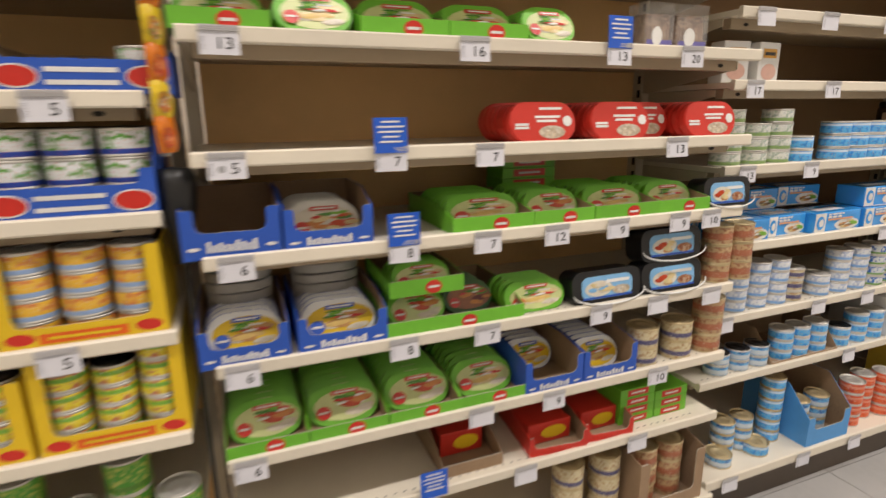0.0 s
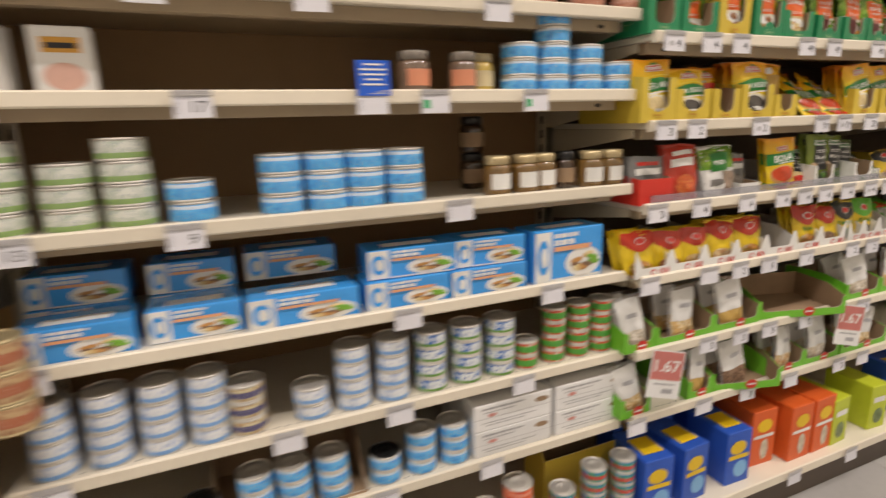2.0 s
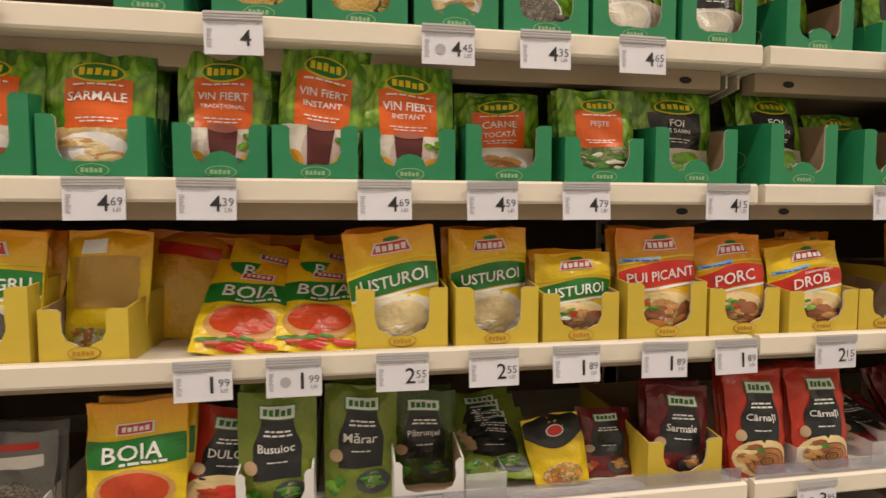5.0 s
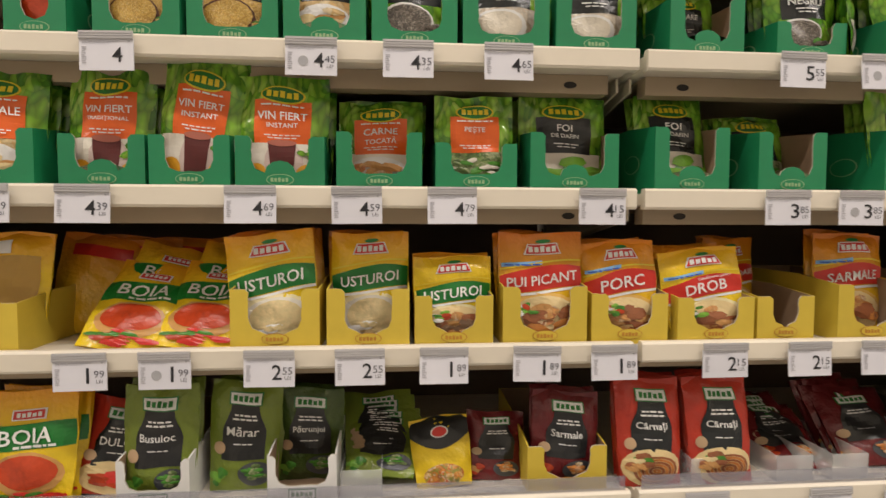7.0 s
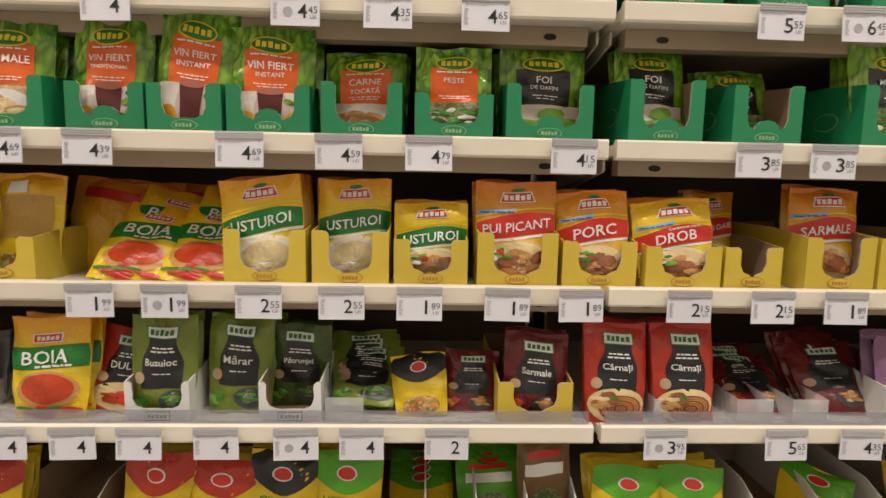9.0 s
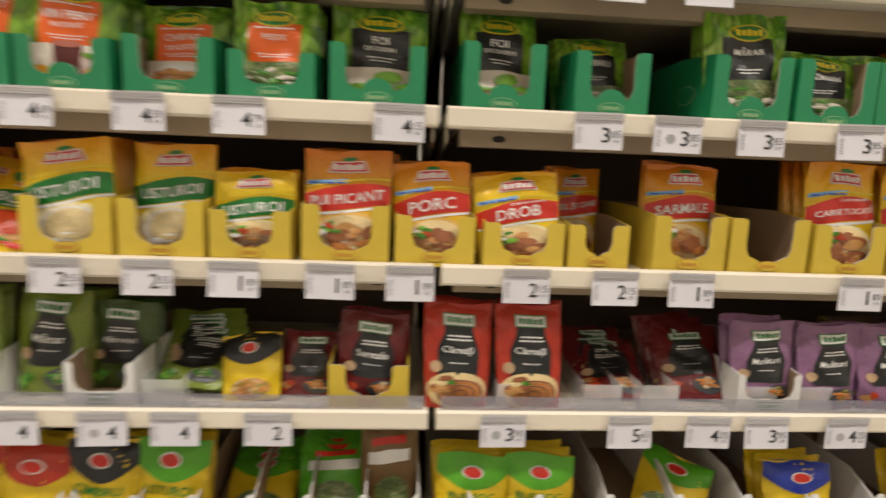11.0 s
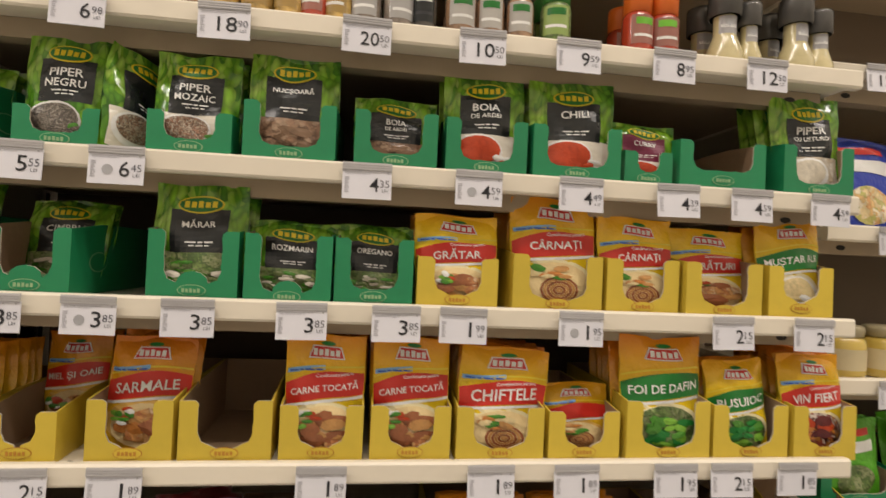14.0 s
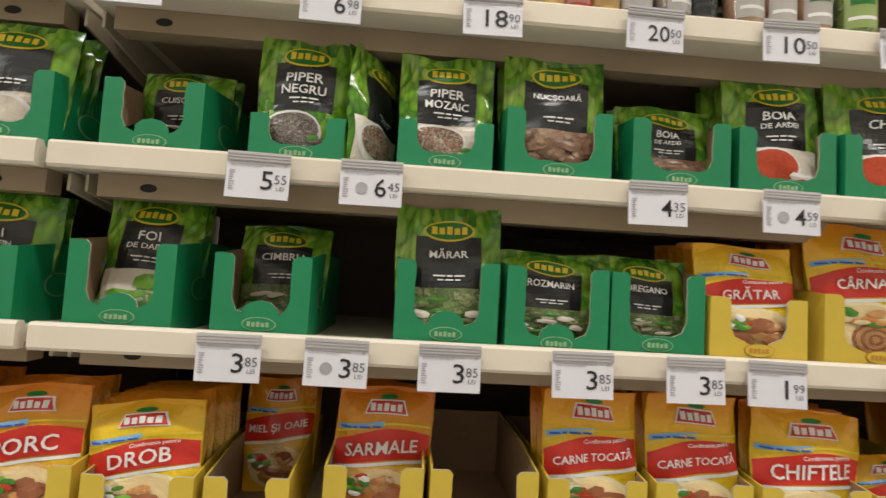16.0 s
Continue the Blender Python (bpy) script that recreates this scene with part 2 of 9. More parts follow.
FOODS = {
    "meat": photo("printed_meat", [(0.30, 0.08, 0.03), (0.42, 0.16, 0.07), (0.60, 0.36, 0.20), (0.20, 0.05, 0.02), (0.70, 0.60, 0.45)], 70),
    "seed": photo("printed_seeds", [(0.05, 0.045, 0.04), (0.20, 0.17, 0.14), (0.03, 0.03, 0.03), (0.5, 0.46, 0.4), (0.12, 0.09, 0.07)], 260),
    "mixseed": photo("printed_mixed_seeds", [(0.5, 0.42, 0.32), (0.2, 0.1, 0.06), (0.7, 0.66, 0.55), (0.08, 0.07, 0.05), (0.4, 0.2, 0.12)], 230),
    "grain": photo("printed_mustard_seeds", [(0.70, 0.48, 0.12), (0.62, 0.38, 0.08), (0.8, 0.6, 0.25), (0.45, 0.25, 0.05)], 240),
    "red": photo("printed_paprika", [(0.60, 0.06, 0.015), (0.70, 0.14, 0.03), (0.45, 0.03, 0.01), (0.75, 0.30, 0.08)], 90),
    "nuts": photo("printed_nutmeg", [(0.26, 0.15, 0.09), (0.36, 0.22, 0.14), (0.14, 0.08, 0.05), (0.45, 0.32, 0.22)], 60),
    "herb": photo("printed_herbs", [(0.09, 0.16, 0.04), (0.20, 0.30, 0.09), (0.05, 0.09, 0.03), (0.34, 0.36, 0.2), (0.16, 0.2, 0.08)], 120),
    "bay": photo("printed_bay_leaves", [(0.62, 0.70, 0.58), (0.25, 0.42, 0.20), (0.76, 0.78, 0.72), (0.14, 0.30, 0.12), (0.5, 0.6, 0.42)], 48, 0.15),
    "white": photo("printed_pale_powder", [(0.74, 0.68, 0.58), (0.66, 0.56, 0.42), (0.8, 0.77, 0.7), (0.5, 0.42, 0.3)], 50),
    "garlic": photo("printed_garlic", [(0.80, 0.62, 0.34), (0.72, 0.50, 0.22), (0.82, 0.72, 0.5), (0.6, 0.36, 0.12)], 40),
    "wine": photo("printed_mulled_wine", [(0.12, 0.02, 0.015), (0.25, 0.05, 0.03), (0.75, 0.70, 0.62), (0.70, 0.32, 0.04), (0.06, 0.012, 0.01)], 60),
    "bread": photo("printed_pastry", [(0.66, 0.40, 0.16), (0.75, 0.58, 0.32), (0.5, 0.2, 0.07), (0.78, 0.7, 0.55)], 60),
    "sausage": photo("printed_sausages", [(0.62, 0.28, 0.08), (0.72, 0.42, 0.18), (0.50, 0.16, 0.05), (0.80, 0.60, 0.40), (0.40, 0.12, 0.04)], 55),
    "stew": photo("printed_stew", [(0.66, 0.30, 0.05), (0.55, 0.12, 0.03), (0.75, 0.55, 0.2), (0.20, 0.32, 0.05), (0.78, 0.70, 0.5)], 80),
    "fish": photo("printed_fish_fillet", [(0.80, 0.68, 0.40), (0.78, 0.52, 0.22), (0.84, 0.80, 0.66), (0.70, 0.34, 0.14), (0.45, 0.50, 0.14)], 42),
    "salad": photo("printed_vegetables", [(0.75, 0.72, 0.6), (0.20, 0.42, 0.06), (0.62, 0.10, 0.04), (0.78, 0.60, 0.10), (0.80, 0.78, 0.7)], 60),
}
PALE_PRINT = surface("pale_picture_ground", (0.78, 0.74, 0.64), 0.22, vary=0.10, grain=40, bumps=0.4, dist=0.005)
WARM_PRINT = surface("warm_picture_ground", (0.84, 0.66, 0.34), 0.22, vary=0.14, grain=50, bumps=0.4, dist=0.005)
PALE_ORANGE = surface("pale_orange_ground", (0.78, 0.48, 0.12), 0.22, vary=0.10, grain=40, bumps=0.4, dist=0.005)
LIGHT_LEAF = surface("light_leaf_print", (0.20, 0.46, 0.05), 0.25, vary=0.3, grain=120, bumps=0.3, dist=0.004)
MAIN = {k: surface("served_" + k, c, 0.24, vary=0.35, grain=140, bumps=0.2, dist=0.003) for k, c in {
    "meat": (0.34, 0.12, 0.05), "bread": (0.58, 0.30, 0.10), "garlic": (0.82, 0.64, 0.34), "seed": (0.10, 0.09, 0.08), "stew": (0.62, 0.24, 0.06), "wine": (0.13, 0.02, 0.02),
    "nuts": (0.25, 0.15, 0.09), "white": (0.74, 0.68, 0.56), "red": (0.55, 0.06, 0.015), "herb": (0.07, 0.26, 0.03), "grain": (0.72, 0.5, 0.16)}.items()}
BODY = {
    "galeo": foil("yellow_film_with_orange_top", (0.90, 0.64, 0.02), 0.16, (0.85, 0.27, 0.010), 0.088, 0.16),
    # deeper orange copy of the film above; holds the shade on set-back sachets
    "galeo_red_shaded": foil("orange_and_shaded_film", (0.84, 0.50, 0.02), 0.18, (0.70, 0.19, 0.010), 0.06, 0.14),
    "olive": foil("olive_green_film", (0.20, 0.27, 0.035), 0.2),
    "dkolive": foil("dark_green_film", (0.06, 0.10, 0.02), 0.2),
    "redfilm": foil("red_film", (0.54, 0.045, 0.022), 0.2),
    "wine": foil("dark_wine_film", (0.16, 0.018, 0.02), 0.2),
    "purple": foil("mauve_film", (0.30, 0.15, 0.28), 0.2),
    "yellow": foil("yellow_film", (0.78, 0.55, 0.015), 0.3),
    "green": foil("bright_green_film", (0.10, 0.42, 0.02), 0.3),
    "blue": foil("blue_film", (0.02, 0.05, 0.42), 0.3),
    "white": foil("white_film", (0.80, 0.80, 0.79), 0.22),
    "brown": foil("brown_film", (0.22, 0.13, 0.05), 0.35),
    "grey": foil("grey_film", (0.20, 0.20, 0.20), 0.3),
    "pink": foil("pink_film", (0.70, 0.30, 0.26), 0.3),
}

# ---- mesh helpers ----
def link(name, bm, mat, parent=None, label="", smooth=False):
    """One mesh object out of a bmesh; mat may be a list."""
    me = bpy.data.meshes.new(name)
    bm.to_mesh(me)
    bm.free()
    for m in mat if isinstance(mat, (list, tuple)) else (mat,):
        me.materials.append(m)
    if smooth:
        me.polygons.foreach_set("use_smooth", [True] * len(me.polygons))
    ob = new(name, me)
    if parent:
        ob.parent = parent
    if label:
        tagged(ob, label)
    return ob


def part(name, bm, mat, parent, label="", smooth=False):
    ob = link(name, bm, mat, parent, label, smooth)
    return tagged(ob, kind="stuff") if name in ("small_print", "garnish", "serving", "leaf_print") else ob


def shared(name, mesh, parent, m=None):
    """A further object on a mesh that exists already."""
    ob = new(name, mesh)
    ob.parent = parent
    if m is not None:
        ob.matrix_basis = m
    return ob


def box(x0, x1, y0, y1, z0, z1, bevel=0.0, bm=None):
    bm = bm or bmesh.new()
    vs = [bm.verts.new((x, y, z)) for x in (x0, x1) for y in (y0, y1) for z in (z0, z1)]
    fs = [(0, 1, 3, 2), (4, 6, 7, 5), (0, 4, 5, 1), (2, 3, 7, 6), (0, 2, 6, 4), (1, 5, 7, 3)]
    faces = [bm.faces.new([vs[i] for i in f]) for f in fs]
    if bevel:
        es = list({e for f in faces for e in f.edges})
        bmesh.ops.bevel(bm, geom=es, offset=bevel, segments=2, affect="EDGES", profile=0.5)
    return bm


def extrude_outline(pts, y0, y1, bm=None):
    """A plate: an outline in x, z given thickness from y0 to y1. Concave outlines are fine."""
    bm = bm or bmesh.new()
    f = [bm.verts.new((x, y0, z)) for x, z in pts]
    g = [bm.verts.new((x, y1, z)) for x, z in pts]
    n = len(pts)
    a, b = bm.faces.new(f), bm.faces.new(g[::-1])
    a.normal_update(), b.normal_update()
    for i in range(n):
        bm.faces.new((f[i], g[i], g[(i + 1) % n], f[(i + 1) % n]))
    bmesh.ops.triangulate(bm, faces=[a, b])
    bmesh.ops.recalc_face_normals(bm, faces=bm.faces)
    return bm


def profile_x(pts, x0, x1, bm=None):
    """A bar: an outline in y, z drawn out along x."""
    bm = bm or bmesh.new()
    f = [bm.verts.new((x0, y, z)) for y, z in pts]
    g = [bm.verts.new((x1, y, z)) for y, z in pts]
    n = len(pts)
    a, b = bm.faces.new(f), bm.faces.new(g[::-1])
    a.normal_update(), b.normal_update()
    for i in range(n):
        bm.faces.new((f[i], g[i], g[(i + 1) % n], f[(i + 1) % n]))
    bmesh.ops.triangulate(bm, faces=[a, b])
    bmesh.ops.recalc_face_normals(bm, faces=bm.faces)
    return bm


def lathe(profile, n=20, bm=None, cx=0.0, cy=0.0):
    """Rings of radius, height about z."""
    bm = bm or bmesh.new()
    rings = []
    for r, z in profile:
        if r < 1e-6:
            rings.append([bm.verts.new((cx, cy, z))])
        else:
            rings.append([bm.verts.new((cx + r * math.cos(2 * math.pi * i / n), cy + r * math.sin(2 * math.pi * i / n), z)) for i in range(n)])
    for a, b in zip(rings, rings[1:]):
        for i in range(n):
            j = (i + 1) % n
            if len(a) == 1 and len(b) > 1:
                bm.faces.new((a[0], b[j], b[i]))
            elif len(b) == 1 and len(a) > 1:
                bm.faces.new((a[i], a[j], b[0]))
            elif len(a) > 1:
                bm.faces.new((a[i], a[j], b[j], b[i]))
    bmesh.ops.recalc_face_normals(bm, faces=bm.faces)
    return bm


# ---- hall ----
def structure(name, bm, mat, label, category):
    return tagged(link(name, bm, mat), label, category, kind="structure")


WX0, WX1, WY0, WY1, HALL_Z = -3.2, 9.2, -2.6, 2.2, 5.2
structure("wall_north", box(WX0 - 0.15, WX1 + 0.15, WY1, WY1 + 0.15, 0, HALL_Z), WALL, "plain painted wall behind the shelving", "wall")
structure("wall_south", box(WX0 - 0.15, WX1 + 0.15, WY0 - 0.15, WY0, 0, HALL_Z), WALL, "plain painted wall across the aisle", "wall")
structure("wall_west", box(WX0 - 0.15, WX0, WY0, WY1, 0, HALL_Z), WALL, "plain painted end wall of the hall", "wall")
structure("wall_east", box(WX1, WX1 + 0.15, WY0, WY1, 0, HALL_Z), WALL, "plain painted end wall of the hall", "wall")
structure("ceiling", box(WX0, WX1, WY0, WY1, HALL_Z, HALL_Z + 0.1), CEIL, "white painted ceiling above the aisle", "ceiling")
floor_ob = structure("floor", box(WX0, WX1, WY0, WY1, -0.1, -0.004), JOINT, "grey vinyl tiled floor of the aisle", "floor")

# ceiling tubes above the aisle
for lx in (-1.4, 1.6, 4.6, 7.6):
    lamp = tagged(new("ceiling_light"), "long white fluorescent ceiling light above the aisle", "ceiling light", "ceiling lights")
    lamp.location = (lx, -0.75, HALL_Z)
    part("housing", box(-1.32, 1.32, -0.1, 0.1, -0.1, 0.0, 0.006), CEIL, lamp)

# ---- shelving ----
LIP = 0.026
BACK_Y = 1.42


def shelf_slab(x0, x1, y0, y1, top):
    """A folded steel shelf: rounded front lip and thin deck."""
    pts = [(y0, top - LIP + 0.003), (y0 + 0.002, top - LIP), (y0 + 0.014, top - LIP), (y0 + 0.014, top - 0.020), (y1, top - 0.020), (y1, top - 0.006),
           (y0 + 0.014, top - 0.006), (y0 + 0.011, top), (y0 + 0.003, top), (y0, top - 0.003)]
    return profile_x(pts, x0, x1)


def bay(x0, x1, front, levels, label, base_front=None, upper=(), top=2.12, back=BACK_Y, panel=PANEL, words="beige metal back panel"):
    unit = tagged(new("shelving_unit"), label, "shelving", "bays of the aisle")
    unit.location = (x0, front, 0)
    bk = back - front
    w = x1 - x0
    part("back_panel", box(0.02, w - 0.02, bk, bk + 0.02, 0.1, top), panel, unit, words)
    for ux in (0.0, w):
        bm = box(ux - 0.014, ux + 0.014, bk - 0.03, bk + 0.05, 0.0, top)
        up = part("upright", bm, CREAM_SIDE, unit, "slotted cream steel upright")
        slots = bmesh.new()
        z = 0.2
        while z < top - 0.05:
            for sx in (-0.0145, 0.0132):
                box(ux + sx, ux + sx + 0.0013, bk - 0.024, bk - 0.012, z, z + 0.022, bm=slots)
            z += 0.04
        tagged(part("slot", slots, DARK, up, "row of dark slots"), kind="stuff")
    for z in (*levels, *upper):
        lip = part("shelf", shelf_slab(0.004, w - 0.004, 0.0, bk, z), CREAM, unit)
        # bar and added underside sheet carry the shade below the deck as colour
        part("stiffener", box(0.024, w - 0.024, 0.05, 0.075, z - 0.045, z - 0.0205), CREAM_SHADED, lip)
        part("underside", box(0.024, w - 0.024, 0.076, bk - 0.002, z - 0.0235, z - 0.0206), CREAM_SHADED, lip)
        for bx, sgn in ((0.006, 1), (w - 0.006, -1)):
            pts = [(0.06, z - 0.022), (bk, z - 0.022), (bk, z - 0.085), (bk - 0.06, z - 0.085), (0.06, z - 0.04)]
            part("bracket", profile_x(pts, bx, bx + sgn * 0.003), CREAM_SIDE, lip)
        for hx in (0.075, w - 0.075):
            hole = bmesh.new()
            hole.faces.new([hole.verts.new((hx + 0.009 * math.cos(a), 0.0494, z - 0.034 + 0.0045 * math.sin(a))) for a in [2 * math.pi * k / 10 for k in range(10)]])
            part("slot_hole", hole, DARK, lip)
        holes = bmesh.new()
        for i in range(int((w - 0.08) / 0.022)):
            hx = 0.04 + 0.022 * i
            f = holes.faces.new([holes.verts.new((hx + dx, 0.026 + dy, z - 0.0054)) for dx, dy in ((-0.0028, -0.0016), (0.0028, -0.0016), (0.0028, 0.0016), (-0.0028, 0.0016))])
        tagged(part("perforation", holes, DARK, lip, "row of small punched holes"), kind="stuff")
    bf = (base_front if base_front is not None else front) - front
    pts = [(bf, 0.124), (bf + 0.003, 0.12), (bk, 0.12), (bk, 0.148), (bf + 0.014, 0.148), (bf + 0.011, 0.153), (bf + 0.003, 0.153), (bf, 0.150)]
    part("base_shelf", profile_x(pts, 0.004, w - 0.004), CREAM, unit, "deeper cream base shelf")
    part("kick_plate", box(0.0, w, bf + 0.045, bf + 0.06, 0.0, 0.12), KICK, unit, "dark brown kick plate")
    return unit


AX0, AX1, BX0, BX1, CX1, DX1, EX1, FX1 = -1.36, -0.105, -0.06, 1.178, 2.478, 3.746, 5.02, 6.3
YA, YB, YC, YD, YE = 0.95, 0.95, 1.03, 1.0, 1.08
LA = (1.43, 1.24, 1.055, 0.852, 0.66, 0.46)
LB = (1.53, 1.337, 1.145, 0.972, 0.773, 0.582, 0.404)
LC = (1.446, 1.275, 1.060, 0.846, 0.636, 0.440)
LD = (1.745, 1.568, 1.397, 1.204, 1.012, 0.833, 0.638, 0.455)
LE = (1.79, 1.537, 1.298, 1.097, 0.90, 0.65)
bay(AX0, AX1, YA, LA, "cream metal shelving unit stacked with canned vegetables", 0.93, (1.64, 1.86, 2.08))
bay(BX0, BX1, YB, LB, "cream metal shelving unit with half-empty shelves of tinned fish", 0.93, (1.74, 1.93, 2.08), back=1.36)
# from here on the back panels have the recess shade in their brown
bay(BX1 + 0.01, CX1, YC, LC, "cream metal shelving unit stacked with tuna cans", 0.97, (1.64, 1.86, 2.08), panel=PANEL_HALF_SHADED, words="brown metal back panel, partly darkened for shelf shade")
bay(CX1 + 0.01, DX1, YD, LD, "cream metal shelving unit full of spice sachets", 0.95, (1.93, 2.1), panel=PANEL_SHADED, words="dark brown back panel")
bay(DX1 + 0.003, EX1, YD, LD, "cream metal shelving unit full of spice sachets", 0.95, (1.93, 2.1), panel=PANEL_SHADED, words="dark brown back panel")
bay(EX1 + 0.02, FX1, YE, LE, "cream metal shelving unit with sweets and pasta", 1.0, (2.08,), panel=PANEL_SHADED, words="dark brown back panel")

# ---- writing ----
TEXTS = {}


def text_shape(s, weight=0.012):
    """Flat letters of the built-in font: corner points, faces, width and height, centred on the origin."""
    if (s, weight) not in TEXTS:
        cu = bpy.data.curves.new("writing", "FONT")
        cu.body, cu.align_x, cu.align_y, cu.resolution_u, cu.offset = s, "CENTER", "CENTER", 2, weight
        ob = bpy.data.objects.new("writing", cu)
        me = bpy.data.meshes.new_from_object(ob)
        vs = [v.co.copy() for v in me.vertices]
        fs = [tuple(p.vertices) for p in me.polygons]
        xs, ys = [v.x for v in vs] or [0, 1], [v.y for v in vs] or [0, 1]
        cx, cy = (min(xs) + max(xs)) / 2, (min(ys) + max(ys)) / 2
        TEXTS[s, weight] = [(v.x - cx, v.y - cy) for v in vs], fs, max(xs) - min(xs), max(ys) - min(ys)
        bpy.data.objects.remove(ob)
        bpy.data.meshes.remove(me)
    return TEXTS[s, weight]


def letters(s, width, height, place, slant=0.0, weight=0.012):
    """Letters fitted into width x height; place maps flat x, z to a point in space."""
    vs, fs, w, h = text_shape(s, weight)
    k = min(width / max(w, 1e-3), height / max(h, 1e-3))
    kx = min(width / max(w, 1e-3), k * 1.15)
    bm = bmesh.new()
    bv = [bm.verts.new(place(x * kx, y * k + x * kx * slant)) for x, y in vs]
    for f in fs:
        try:
            bm.faces.new([bv[i] for i in f])
        except ValueError:
            pass
    for f in bm.faces:
        f.normal_update()
        if f.normal.y > 0:
            f.normal_flip()
    return bm


# ---- sachets ----
def skin(w, h, bulge, turn=0.0):
    """Front surface of a filled sachet: x across, z up, the front towards -y."""
    def at(u, v, lift=0.0):
        x, z = (u - 0.5) * w, v * h
        e = max(0.0, 1 - abs(2 * u - 1) ** 3) * max(0.0, 1 - abs(2 * v - 1) ** 4)
        ripple = 0.0015 * math.sin(u * 15 + v * 6 + turn) * (1 - e) + 0.0010 * math.sin(v * 19 + u * 9 + 2 * turn) + 0.0016 * math.sin(u * 7 - v * 6 + 3 * turn)
        dent = 0.0020 * math.sin(u * 11 + 3 * turn) * math.sin(v * 9 + turn) * (0.35 + 0.65 * e)
        fold = 0.55 * h * math.sin(1.7 * turn + 0.6) * max(0.0, v - 0.84) ** 2 * 3
        return Vector((x * (0.90 + 0.10 * min(1.0, 1.7 * v)), -bulge * e + ripple + dent + fold - 1.5 * lift, z + 0.0018 * v * math.sin(u * 6 + turn)))
    return at


def sheet(at, u0, u1, v0, v1, lift, nu=8, nv=8, slant=0.0, inside=None, bm=None):
    """A patch that lies on the sachet's skin; inside(s, t) shapes its outline through s, t in -1..1."""
    bm = bm or bmesh.new()
    if nu > 2 and nv > 1:
        nu, nv = max(nu, 10), max(nv, 6)
    grid = []
    for j in range(nv + 1):
        row = []
        for i in range(nu + 1):
            s, t = i / nu, j / nv
            if inside:
                s, t = inside(s, t)
            u = u0 + (u1 - u0) * s
            v = v0 + (v1 - v0) * t + slant * (s - 0.5)
            row.append(bm.verts.new(at(u, v, lift)))
        grid.append(row)
    for j in range(nv):
        for i in range(nu):
            bm.faces.new((grid[j][i], grid[j][i + 1], grid[j + 1][i + 1], grid[j + 1][i]))
    return bm


def oval(at, cu, cv, ru, rv, lift, n=18):
    bm = bmesh.new()
    c = bm.verts.new(at(cu, cv, lift))
    rings = []
    for k in (0.3, 0.6, 0.82, 1.0):
        rings.append([bm.verts.new(at(cu + ru * k * math.cos(2 * math.pi * i / n), cv + rv * k * math.sin(2 * math.pi * i / n), lift)) for i in range(n)])
    for i in range(n):
        j = (i + 1) % n
        bm.faces.new((c, rings[0][i], rings[0][j]))
        for p, q in zip(rings, rings[1:]):
            bm.faces.new((p[i], q[i], q[j], p[j]))
    return bm


def pouch_body(at, w, h, root, mat):
    bm = sheet(at, 0, 1, 0, 1, 0.0, 18, 18)
    back = lambda u, v, lift=0.0: Vector((at(u, v).x, 0.0022 - 0.4 * (at(u, v).y), at(u, v).z))
    sheet(back, 1, 0, 0, 1, 0.0, 8, 8, bm=bm)
    return part("pouch", bm, mat, root, smooth=True)


def on(at, w, h, cu, cv, lift):
    return lambda x, z: at(cu + x / w, cv + z / h, lift)


def blocks(at, u0, u1, v0, v1, lift, n):
    """Letter-sized blocks in a row, in place of a brand's lettering."""
    bm = bmesh.new()
    s = (u1 - u0) / n
    for k in range(n):
        a = u0 + k * s
        sheet(at, a, a + s * 0.72, v0, v1 - (v1 - v0) * (0.0, 0.12, 0.0, 0.2, 0.05)[k % 5], lift, 1, 1, bm=bm)
    return bm


def lumps(at, cu, cv, ru, rv, lift, seed, n=9, kinds=3, size=0.34):
    """Many small uneven pieces heaped inside an oval, of several materials in turn."""
    r, bm = random.Random(seed), bmesh.new()
    for k in range(n):
        a, q = r.uniform(0, 2 * math.pi), math.sqrt(r.random()) * 0.78
        u, v, s, t = cu + ru * q * math.cos(a), cv + rv * q * math.sin(a), r.uniform(0.6, 1.0) * size, r.uniform(0.5, 1.0) * size
        tip, m = r.uniform(0, 3.14), 9
        ring = []
        for i in range(m):
            b = 2 * math.pi * i / m
            w = 1 + 0.22 * math.sin(2 * b + tip) + r.uniform(-0.08, 0.08)
            ring.append(bm.verts.new(at(u + ru * s * w * math.cos(b), v + rv * t * w * math.sin(b), lift + 0.00012 * k)))
        c = bm.verts.new(at(u, v, lift + 0.00012 * k + 0.0004))
        for i in range(m):
            bm.faces.new((c, ring[i], ring[(i + 1) % m])).material_index = k % kinds
    return bm


def coil(at, cu, cv, ru, rv, lift, turns=3, n=14):
    """Nested rings of a coiled sausage, light and dark by turns."""
    bm = bmesh.new()
    for k in range(turns * 2):
        o, q = 1 - k / (turns * 2), 1 - (k + 0.8) / (turns * 2)
        for i in range(n):
            a, b = 2 * math.pi * i / n, 2 * math.pi * (i + 1) / n
            f = bm.faces.new([bm.verts.new(at(cu + ru * x * math.cos(g), cv + rv * x * math.sin(g), lift + 0.0001 * k)) for x, g in ((o, a), (o, b), (q, b), (q, a))])
            f.material_index = k % 2
    return bm


